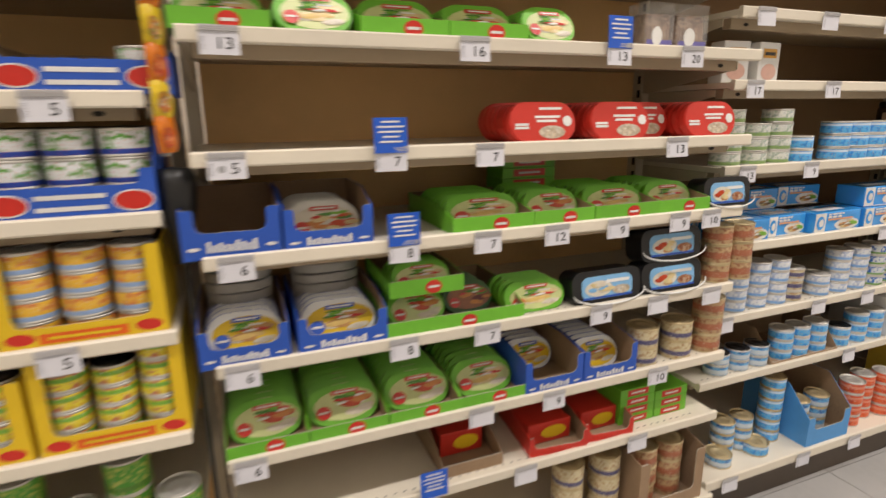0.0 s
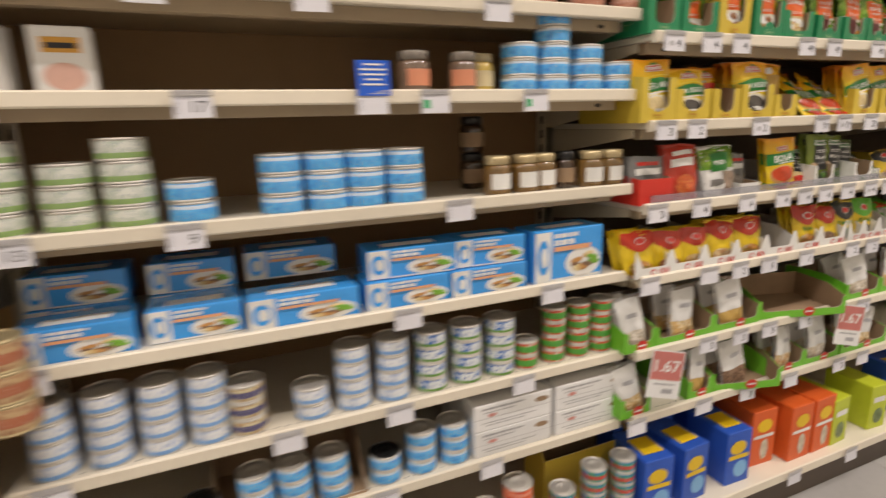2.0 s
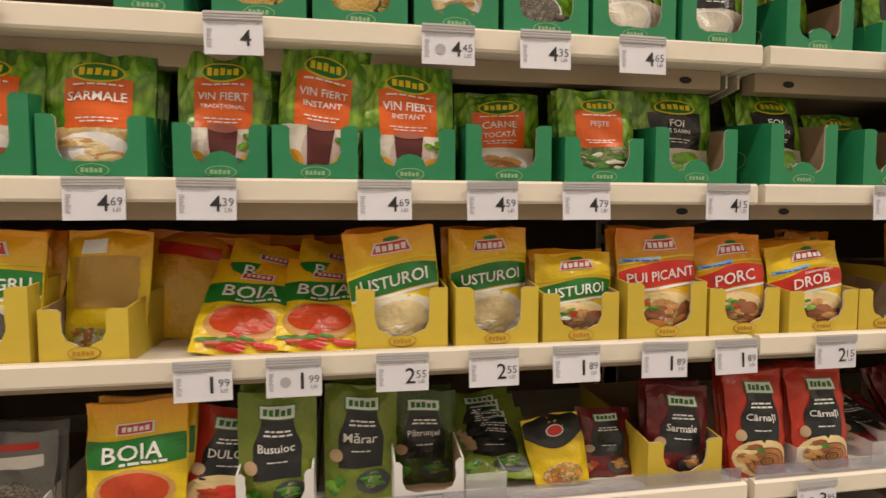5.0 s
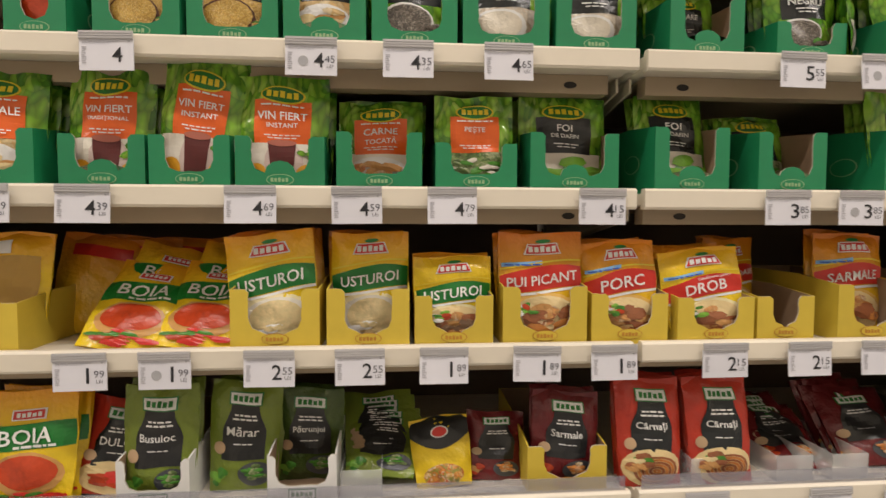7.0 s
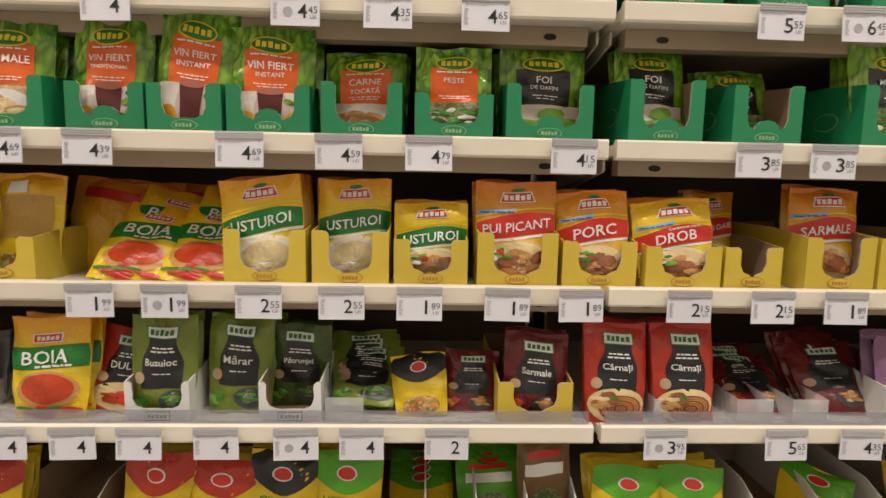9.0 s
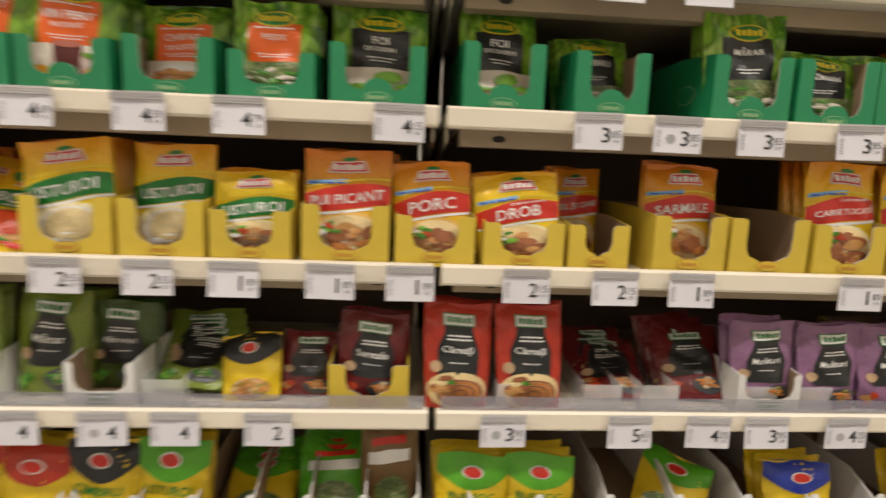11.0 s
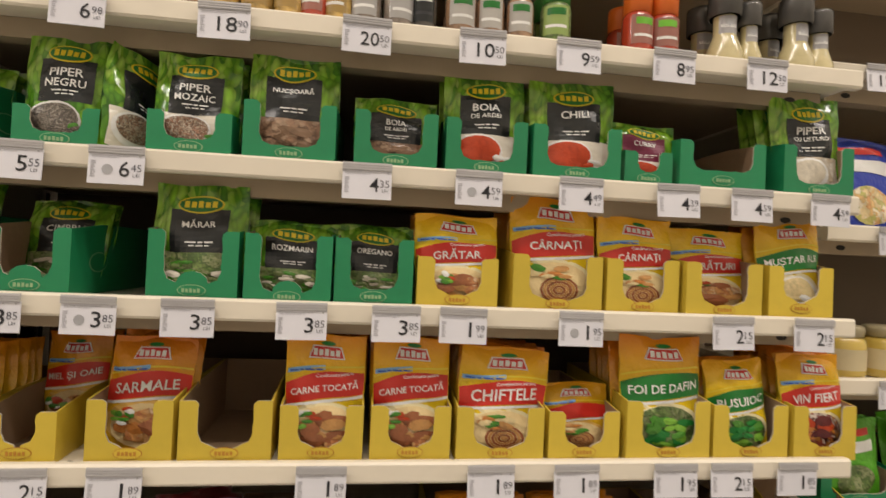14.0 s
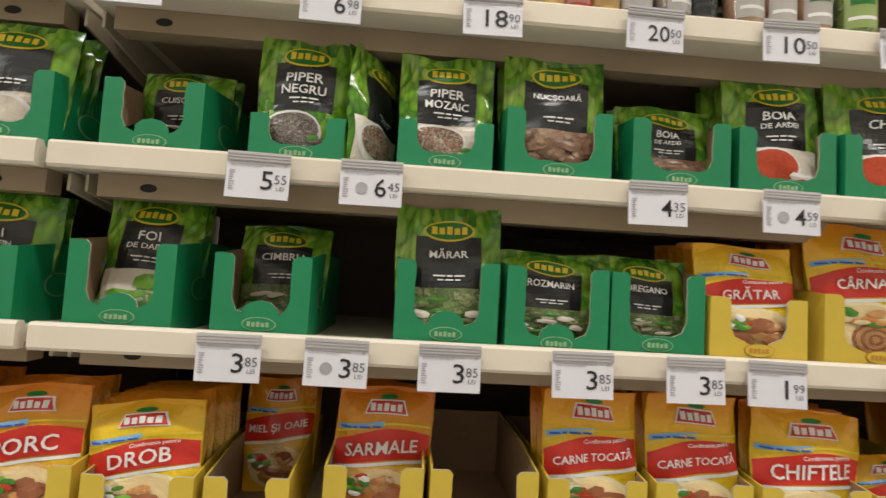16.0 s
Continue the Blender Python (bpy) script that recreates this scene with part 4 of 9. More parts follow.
def carton_proto(colour, w, d, ear, high, notch, ear_w, tab, inner):
    mat, words = CARDS[colour]
    ins = BROWN if inner == "" else CARDS[inner][0]
    root = new("display_carton")
    a, b = -w / 2, w / 2
    n0, n1 = a + ear_w, b - ear_w
    r = min(0.014, (ear - notch) * 0.4)
    mid = []
    if colour == "yellow" and notch < ear - 0.03:
        half = n1 - n0 - 2 * r
        mid = [(n1 - r - half * k / 6, notch - 0.006 * math.sin(math.pi * k / 6)) for k in range(1, 6)]
    if tab:
        mid = [(0.018 * math.cos(math.pi * i / 6), notch + 0.014 * math.sin(math.pi * i / 6)) for i in range(7)]
    pts = [(a, 0), (b, 0), (b, ear), (n1 + 0.004, ear), (n1, ear - 0.004), (n1, notch + r), (n1 - r * 0.3, notch + r * 0.3), (n1 - r, notch)] + mid + \
          [(n0 + r, notch), (n0 + r * 0.3, notch + r * 0.3), (n0, notch + r), (n0, ear - 0.004), (n0 - 0.004, ear), (a, ear)]
    if notch >= ear - 0.001:
        pts = [(a, 0), (b, 0), (b, ear), (a, ear)]
    if notch < ear - 0.001:
        pts = worn(pts, round(w * 1000) + round(notch * 1e4))
    front = two_faced(extrude_outline(pts, 0, T), (0, 1, 0))
    for f in front.faces:
        mid_f = f.calc_center_median()
        if abs(f.normal.y) < 0.5 and mid_f.z > 0.004 and abs(mid_f.x) < b - 0.001:
            f.material_index = 2
    part("front_panel", front, [mat, ins, CORE], root)
    for sx, inw in ((a, 1), (b, -1)):
        x0 = sx if inw > 0 else sx - T
        bm = profile_x([(T, 0.0), (d, 0.0), (d, high), (d * 0.35, high), (T, ear)], x0, x0 + T)
        part("side_panel", two_faced(bm, (inw, 0, 0)), [mat, ins], root)
    part("back_panel", two_faced(box(a + T, b - T, d - T, d, 0, high), (0, -1, 0)), [mat, ins], root)
    part("base", two_faced(box(a + T, b - T, T, d - T, 0.0002, T), (0, 0, 1)), [mat, ins], root)
    flat = lambda u, v, lift=0.0: Vector((u, -lift, v))
    if colour in ("green", "yellow"):
        cz = min(notch, 0.03) * 0.5
        part("emblem_rim", oval(flat, 0, cz + 0.002, 0.0165, 0.0070, 0.0006), surface("pale_emblem_print", (0.30, 0.48, 0.26), 0.4) if colour == "green" else surface("amber_emblem_print", (0.52, 0.24, 0.03), 0.45), root)
        part("emblem", oval(flat, 0, cz + 0.002, 0.0153, 0.0062, 0.0012), mat, root)
        part("emblem_mark", blocks(flat, -0.011, 0.011, cz - 0.0005, cz + 0.0045, 0.0018, 5), surface("pale_emblem_print", (0.30, 0.48, 0.26), 0.4) if colour == "green" else surface("amber_emblem_print", (0.52, 0.24, 0.03), 0.45), root)
    if colour == "green":
        for sx, sg in ((a, -1), (b, 1)):
            wall = lambda u, v, lift=0.0, s0=sx, s1=sg: Vector((s0 + s1 * lift, u, v))
            part("side_emblem", oval(wall, d * 0.3, ear * 0.5, 0.024, 0.013, 0.0006), surface("pale_emblem_print", (0.30, 0.48, 0.26), 0.4), root)
            part("side_emblem_field", oval(wall, d * 0.3, ear * 0.5, 0.022, 0.0115, 0.0012), mat, root)
    if colour == "navy":
        for sx in (-0.70, 0.72):
            part("emblem_rim", oval(flat, sx * b, notch * 0.5, w * 0.125, notch * 0.34, 0.0008), WHITEP, root)
            part("emblem", oval(flat, sx * b, notch * 0.5, w * 0.115, notch * 0.29, 0.0013), REDP, root)
        part("print_bar", sheet(flat, a * 0.40, b * 0.40, notch * 0.62, notch * 0.76, 0.0008, 1, 1), WHITEP, root)
        part("print_bar", sheet(flat, a * 0.40, b * 0.40, notch * 0.26, notch * 0.40, 0.0008, 1, 1), WHITEP, root)
    if colour == "blue":
        marks = bmesh.new()
        for k in range(9):
            u = a * 0.52 + k * w * 0.058
            tall = (0.42, 0.28, 0.36, 0.28, 0.28, 0.42, 0.34, 0.28, 0.42)[k]
            sheet(flat, u, u + w * 0.042, notch * 0.26, notch * (0.26 + tall), 0.0008, 1, 1, 0.0008, bm=marks)
        part("lettering_mark", marks, WHITEP, root, "row of white letter-sized blocks")
        part("wave_mark", oval(flat, a * 0.78, notch * 0.42, w * 0.06, notch * 0.07, 0.0008), WHITEP, root)
        part("wave_mark", oval(flat, b * 0.78, notch * 0.42, w * 0.06, notch * 0.07, 0.0008), WHITEP, root)
    if colour == "lime" and ear > 0.0:
        part("round_mark", oval(flat, w * 0.08, min(ear, 0.03) * 0.5, 0.018, 0.0140, 0.0008), REDP, root)
        part("mark_bar", sheet(flat, w * 0.08 - 0.012, w * 0.08 + 0.012, min(ear, 0.03) * 0.5 - 0.002, min(ear, 0.03) * 0.5 + 0.003, 0.0014, 1, 1), WHITEP, root)
    if colour == "bright":
        part("red_strip", sheet(flat, a * 0.55, b * 0.5, notch * 0.25, notch * 0.7, 0.0008, 1, 1), ORANGE, root)
        part("strip_print", sheet(flat, a * 0.45, b * 0.4, notch * 0.42, notch * 0.55, 0.0014, 1, 1), BRIGHT_YELLOW, root)
        for sx in (-0.76, 0.76):
            part("emblem", oval(flat, sx * b, notch * 0.55, w * 0.085, notch * 0.26, 0.0008), REDP, root)
    if colour == "white" and notch < ear:
        part("emblem_rim", sheet(flat, -0.017, 0.017, notch * 0.25, notch * 0.85, 0.0008, 1, 1), LOGO_GREEN, root)
        part("emblem", sheet(flat, -0.0155, 0.0155, notch * 0.32, notch * 0.78, 0.0013, 1, 1), WHITEP, root)
        part("emblem_mark", blocks(flat, -0.013, 0.014, notch * 0.42, notch * 0.68, 0.0018, 5), LOGO_GREEN, root)
        wide = lambda u, v, lift=0.0: Vector((a + u * w, -lift, v))
        part("small_print", small_print(wide, [(0.05, 0.26, notch * q, 0.0012, 0.012) for q in (0.3, 0.5, 0.7)] + [(0.74, 0.96, notch * q, 0.0012, -0.012) for q in (0.3, 0.5, 0.7)], 0.0008), FAINT_INK, root)
    nest(root)
    tagged(root, words, "carton", "display cartons")
    return root


def carton(colour, x, y, z, w, d=0.22, ear=0.075, high=0.085, notch=0.024, ear_w=0.014, tab=False, inner="", turn=0.0, tilt=0.0):
    w = round(w, 3)
    key = (colour, w, d, ear, high, notch, ear_w, tab, inner)
    m = pose(x, y, z, tilt, 0, turn)
    if key in CT:
        return copy_thing(CT[key], m)
    CT[key] = carton_proto(colour, w, d, ear, high, notch, ear_w, tab, inner)
    CT[key].matrix_basis = m
    return CT[key]


rnd = random.Random(7)


def filled(colour, x, w, y, z, style="", text="", n=3, h=0.13, ear=0.075, notch=0.022, tab=False, lean=7.0, roll=0.0, turn=0.0, back=0.0, d=0.22, high=0.0, sw=0.0, inner=""):
    """A display carton on a shelf with sachets standing in it; back: how far the first sachet stands behind the front."""
    turn += rnd.uniform(-1.0, 1.0)
    y += rnd.uniform(0.0, 0.006)
    carton(colour, x, y, z, w - 0.005, d, ear, high or ear + 0.008, notch, {"yellow": 0.022, "green": 0.019, "white": 0.01}.get(colour, 0.016), tab, inner, turn)
    if style:
        wide = sw or min(w * 0.985, 0.125)
        for i in range(n):
            r = roll + (rnd.uniform(-2, 2) if i else 0)
            y_i = y + 0.018 + back + i * 0.017 + (0.004 if i else 0)
            if y_i > y + d - 0.03:
                break
            sachet(style, text, x + (rnd.uniform(-0.004, 0.004) if i else 0), y_i, z + T + 0.0006 + (rnd.uniform(0, 0.004) if i else 0), wide, h, lean, turn, r, i > 0)


# ---- price labels ----
LB_P = {}


def price_card(w, h):
    if (w, h) not in LB_P:
        LB_P[(w, h)] = [box(-w / 2, w / 2, -0.0015, 0.0, -h, -0.0085), box(-w / 2, w / 2, -0.003, -0.0016, -0.0096, 0.0)]
        for z in (-0.0022, -0.0050, -0.0078):
            box(-w / 2, w / 2, -0.0038, -0.0031, z - 0.0007, z + 0.0007, bm=LB_P[(w, h)][1])
        for k, nm in ((0, "card"), (1, "holder")):
            me = bpy.data.meshes.new(nm)
            LB_P[(w, h)][k].to_mesh(me)
            me.materials.append(PAPER if k == 0 else GREYP)
            LB_P[(w, h)][k] = me
    return LB_P[(w, h)]


def flat_at(cx, cz, lift):
    return lambda x, z: Vector((cx + x, -lift, cz + z))


GL = {}


def glyph(s, width, height, parent, cx, cz, mat, lift=0.0021, weight=0.012):
    key = (s, width, height, mat.name)
    if key not in GL:
        me = bpy.data.meshes.new("writing")
        bm = letters(s, width, height, flat_at(0, 0, 0), 0.0, weight)
        bm.to_mesh(me)
        bm.free()
        me.materials.append(mat)
        GL[key] = me
    return shared("writing", GL[key], parent, pose(cx, -lift, cz))


BARS = {}


def bar(w, h, parent, cx, cz, mat, name="print_bar", lift=0.0021):
    key = (w, h, mat.name)
    if key not in BARS:
        me = bpy.data.meshes.new(name)
        bm = sheet(lambda u, v, l=0: Vector((u, 0, v)), -w / 2, w / 2, -h / 2, h / 2, 0, 1, 1)
        bm.to_mesh(me)
        bm.free()
        me.materials.append(mat)
        BARS[key] = me
    return shared(name, BARS[key], parent, pose(cx, -lift, cz))


def price_label(x, front, top, whole, cents="", spot=False, w=0.059, h=0.044):
    """A white price card in a grey clip that hangs on the shelf's lip."""
    root = tagged(new("price_label"), f"white price card{' reading ' + whole + ('.' + cents if cents else '') if whole else ''} in grey clip on shelf lip", "price label", "price labels")
    root.matrix_basis = pose(x, front - 0.0045, top - 0.001, rnd.uniform(-5, -1), rnd.uniform(-1.0, 1.0), rnd.uniform(-1.5, 1.5))
    a, b = price_card(w, h)
    card = shared("card", a, root)
    shared("holder", b, root)
    k = w / 0.059
    if whole:
        glyph(whole, 0.0112 * k * len(whole), 0.0180, card, (0.0088 - 0.0050 * (len(whole) - 1) if cents else 0.012 - 0.003 * (len(whole) - 1)) * k, -0.0265, INK, weight=0.004)
    if cents:
        glyph(cents, 0.0112 * k, 0.0090, card, 0.0213 * k, -0.0250, CENTS_INK, weight=-0.004)
        glyph("LEI", 0.0068 * k, 0.0038, card, 0.0216 * k, -0.0335, CENTS_INK, weight=-0.004)
    if (w, "print") not in BARS:
        flat = lambda u, v, l=0: Vector((u * w, 0, v))
        rows = [(-0.44, 0.22, -0.0122, 0.0009, 0), (-0.44, 0.05, -0.0140, 0.0008, 0)] + [(-0.45, -0.36, -0.019 - 0.0022 * q, 0.0012, 0) for q in range(9)] + [(0.40, 0.44, -0.0125, 0.0016, 0)]
        me = bpy.data.meshes.new("small_print")
        bm = small_print(flat, rows, 0)
        bm.to_mesh(me)
        bm.free()
        me.materials.append(FAINT_INK)
        BARS[w, "print"] = me
    tagged(shared("small_print", BARS[w, "print"], card, pose(0, -0.0021, 0)), kind="stuff")
    if spot:
        o = lambda u, v, l=0: Vector((u, 0, v))
        if "spot" not in BARS:
            me = bpy.data.meshes.new("round_stamp")
            bm = oval(o, 0, 0, 0.0058, 0.0058, 0)
            bm.to_mesh(me)
            bm.free()
            me.materials.append(GREYINK)
            BARS["spot"] = me
        shared("round_stamp", BARS["spot"], card, pose(-0.009 * k, -0.0021, -0.0275))
    return root


def promo_card(x, front, z, w=0.062, h=0.062):
    root = tagged(new("promotion_card"), "blue promotion card with white print bars on the shelf lip", "sign", "promotion cards")
    root.matrix_basis = pose(x, front - 0.009, z, -3, 0, rnd.uniform(-3, 3))
    part("card", box(-w / 2, w / 2, 0, 0.0012, 0, h), PROMO, root)
    for i, k in enumerate((0.55, 0.8, 0.75, 0.5, 0.7)):
        bar(round(w * k, 3), 0.0032, root, 0, h * (0.88 - 0.14 * i), WHITEP, lift=0.0008)
    return root


# ---- cans, tins and jars ----
def banded(name, base, band, spots, z0, z1, top=None, scale=110.0):
    """A can's paper label: base colour, a band between two heights and printed patches."""
    if name in MATS:
        return MATS[name]
    m, nt, b = base_nodes(name, 0.35)
    v = coords(nt)
    sep = nt.nodes.new("ShaderNodeSeparateXYZ")
    nt.links.new(v, sep.inputs[0])
    n = noise_tex(nt, v, scale, 2)
    c = mix(nt, ramp(nt, n, 0.53, 0.56), base, spots)
    lo, hi = ramp(nt, sep.outputs[2], z0, z0 + 0.001), ramp(nt, sep.outputs[2], z1, z1 + 0.001)
    mul = nt.nodes.new("ShaderNodeMath")
    mul.operation = "SUBTRACT"
    nt.links.new(lo, mul.inputs[0])
    nt.links.new(hi, mul.inputs[1])
    c = mix(nt, mul.outputs[0], c, band)
    n3 = noise_tex(nt, v, scale * 4, 2)
    c = mix(nt, ramp(nt, n3, 0.64, 0.68), c, top or (0.8, 0.8, 0.8))
    nt.links.new(c, b.inputs["Base Color"])
    MATS[name] = m
    return m


CANS = {
    "white_green": banded("label_white_green", (0.70, 0.72, 0.66), (0.30, 0.46, 0.16), (0.42, 0.50, 0.42), 0.004, 0.013, (0.08, 0.12, 0.40)),
    "blue": banded("label_blue", (0.12, 0.48, 0.90), (0.62, 0.74, 0.90), (0.05, 0.30, 0.78), 0.024, 0.030, (0.75, 0.45, 0.2)),
    "blue_white": banded("label_blue_white", (0.74, 0.77, 0.82), (0.22, 0.44, 0.82), (0.46, 0.54, 0.72), 0.004, 0.012),
    "blue_green": banded("label_white_blue_green", (0.68, 0.72, 0.74), (0.16, 0.36, 0.06), (0.04, 0.16, 0.52), 0.003, 0.010),
    "orange": banded("label_orange", (0.78, 0.14, 0.03), (0.78, 0.30, 0.2), (0.62, 0.06, 0.02), 0.02, 0.028),
    "meat": banded("label_brown_meat", (0.50, 0.34, 0.18), (0.42, 0.14, 0.07), (0.34, 0.16, 0.08), 0.014, 0.030, (0.72, 0.64, 0.50)),
    "redgreen": banded("label_red_green", (0.62, 0.06, 0.03), (0.08, 0.34, 0.05), (0.70, 0.62, 0.5), 0.008, 0.024, (0.12, 0.40, 0.06)),
    "greencola": banded("label_green_cyan", (0.04, 0.30, 0.16), (0.60, 0.06, 0.04), (0.05, 0.24, 0.5), 0.01, 0.02),
    "veg_blue": banded("label_white_blue_vegetables", (0.72, 0.74, 0.76), (0.02, 0.06, 0.40), (0.12, 0.34, 0.06), 0.0, 0.012, (0.6, 0.1, 0.05)),
    "corn": banded("label_yellow_corn", (0.78, 0.46, 0.03), (0.30, 0.44, 0.70), (0.62, 0.20, 0.06), 0.004, 0.012),
    "mix": banded("label_yellow_green_mix", (0.80, 0.66, 0.03), (0.20, 0.44, 0.04), (0.55, 0.20, 0.08), 0.018, 0.026),
    "peas": banded("label_green_peas", (0.08, 0.34, 0.03), (0.10, 0.26, 0.03), (0.45, 0.5, 0.10), 0.01, 0.02, (0.5, 0.5, 0.3)),
    "pate": banded("label_cream_navy", (0.62, 0.54, 0.34), (0.10, 0.09, 0.20), (0.45, 0.30, 0.16), 0.010, 0.022, (0.75, 0.72, 0.66)),
    "navy": banded("label_navy", (0.14, 0.42, 0.74), (0.62, 0.70, 0.78), (0.04, 0.16, 0.46), 0.006, 0.02),
    "salmon": banded("label_salmon", (0.55, 0.26, 0.18), (0.62, 0.36, 0.28), (0.42, 0.16, 0.10), 0.02, 0.03),
}
CN = {}
CAN_WORDS = {"white_green": "white and green tuna can", "blue": "light blue tuna can", "blue_white": "blue and white tuna can", "blue_green": "white, blue and green tuna can",
             "orange": "orange fish can", "meat": "brown canned meat tin", "redgreen": "red and green fish paste can", "greencola": "green and red pate can",
             "veg_blue": "white and blue canned vegetables", "corn": "yellow and orange canned sweetcorn", "mix": "yellow and green canned vegetables", "peas": "green canned peas",
             "pate": "cream and navy canned fish", "navy": "navy and blue fish can", "salmon": "salmon pink canned fish"}


def can(kind, x, y, z, r=0.042, h=0.038, lid="tin", turn=0.0):
    key = (kind, r, h, lid)
    m = pose(x, y, z, 0, 0, turn)
    if key in CN:
        return copy_thing(CN[key], m)
    root = new("food_can")
    tin = {"tin": METAL, "gold": GOLD, "black": BLACK_PLASTIC}[lid]
    shell = METAL if lid == "black" else tin
    part("body", lathe([(0, 0.001), (r * 0.92, 0.001), (r * 0.95, 0), (r, 0.001), (r, 0.003), (r * 0.965, 0.0045), (r * 0.965, h - 0.0045), (r, h - 0.003), (r, h - 0.0008), (r * 0.96, h)], 22), shell, root, smooth=True)
    part("lid", lathe([(r * 0.96, h), (r * 0.93, h - 0.003), (r * 0.75, h - 0.003), (r * 0.72, h - 0.002), (r * 0.4, h - 0.002), (r * 0.38, h - 0.0028), (0, h - 0.0028)], 22), tin, root, smooth=True)
    part("label", lathe([(r * 0.975, 0.0046), (r * 0.978, 0.005), (r * 0.978, h - 0.005), (r * 0.975, h - 0.0046)], 22), CANS[kind], root, smooth=True)
    if lid != "black":
        part("pull_ring", box(-r * 0.16, r * 0.16, -r * 0.7, -r * 0.1, h - 0.0022, h - 0.0010), tin, root)
    nest(root)
    tagged(root, CAN_WORDS[kind] + " with ring-pull lid", "can", "cans of " + kind.replace("_", " and "))
    CN[key] = root
    root.matrix_basis = m
    return root


def can_stack(kind, x, y, z, n, r=0.042, h=0.038, lid="tin", rows=1):
    for k in range(rows):
        for i in range(n):
            can(kind, x + rnd.uniform(-0.002, 0.002), y + r + k * (2 * r + 0.004), z + i * (h + 0.0002), r, h, lid, rnd.uniform(-30, 30))


GLOSSY = {}
for seeds, tone, tone2 in (("mixseed", (0.16, 0.12, 0.10), (0.42, 0.36, 0.30)), ("grain", (0.50, 0.30, 0.06), (0.70, 0.50, 0.18)), ("nuts", (0.28, 0.13, 0.06), (0.50, 0.34, 0.22)), ("seed", (0.03, 0.028, 0.025), (0.14, 0.12, 0.10))):
    GLOSSY[seeds] = surface("glass_over_" + seeds, tuple((a + b) / 2 for a, b in zip(tone, tone2)), 0.12, vary=0.6, grain=320, bumps=0.25, dist=0.002, coat=1.0)


def curved(r, z0, z1, a0, a1, n=10):
    """A label bent round a jar between two angles; -90 degrees faces the aisle."""
    bm = bmesh.new()
    lo = [bm.verts.new((r * math.cos(radians(a0 + (a1 - a0) * k / n)), r * math.sin(radians(a0 + (a1 - a0) * k / n)), z0)) for k in range(n + 1)]
    hi = [bm.verts.new((v.co.x, v.co.y, z1)) for v in lo]
    for k in range(n):
        bm.faces.new((lo[k], lo[k + 1], hi[k + 1], hi[k]))
    return bm


JR = {}


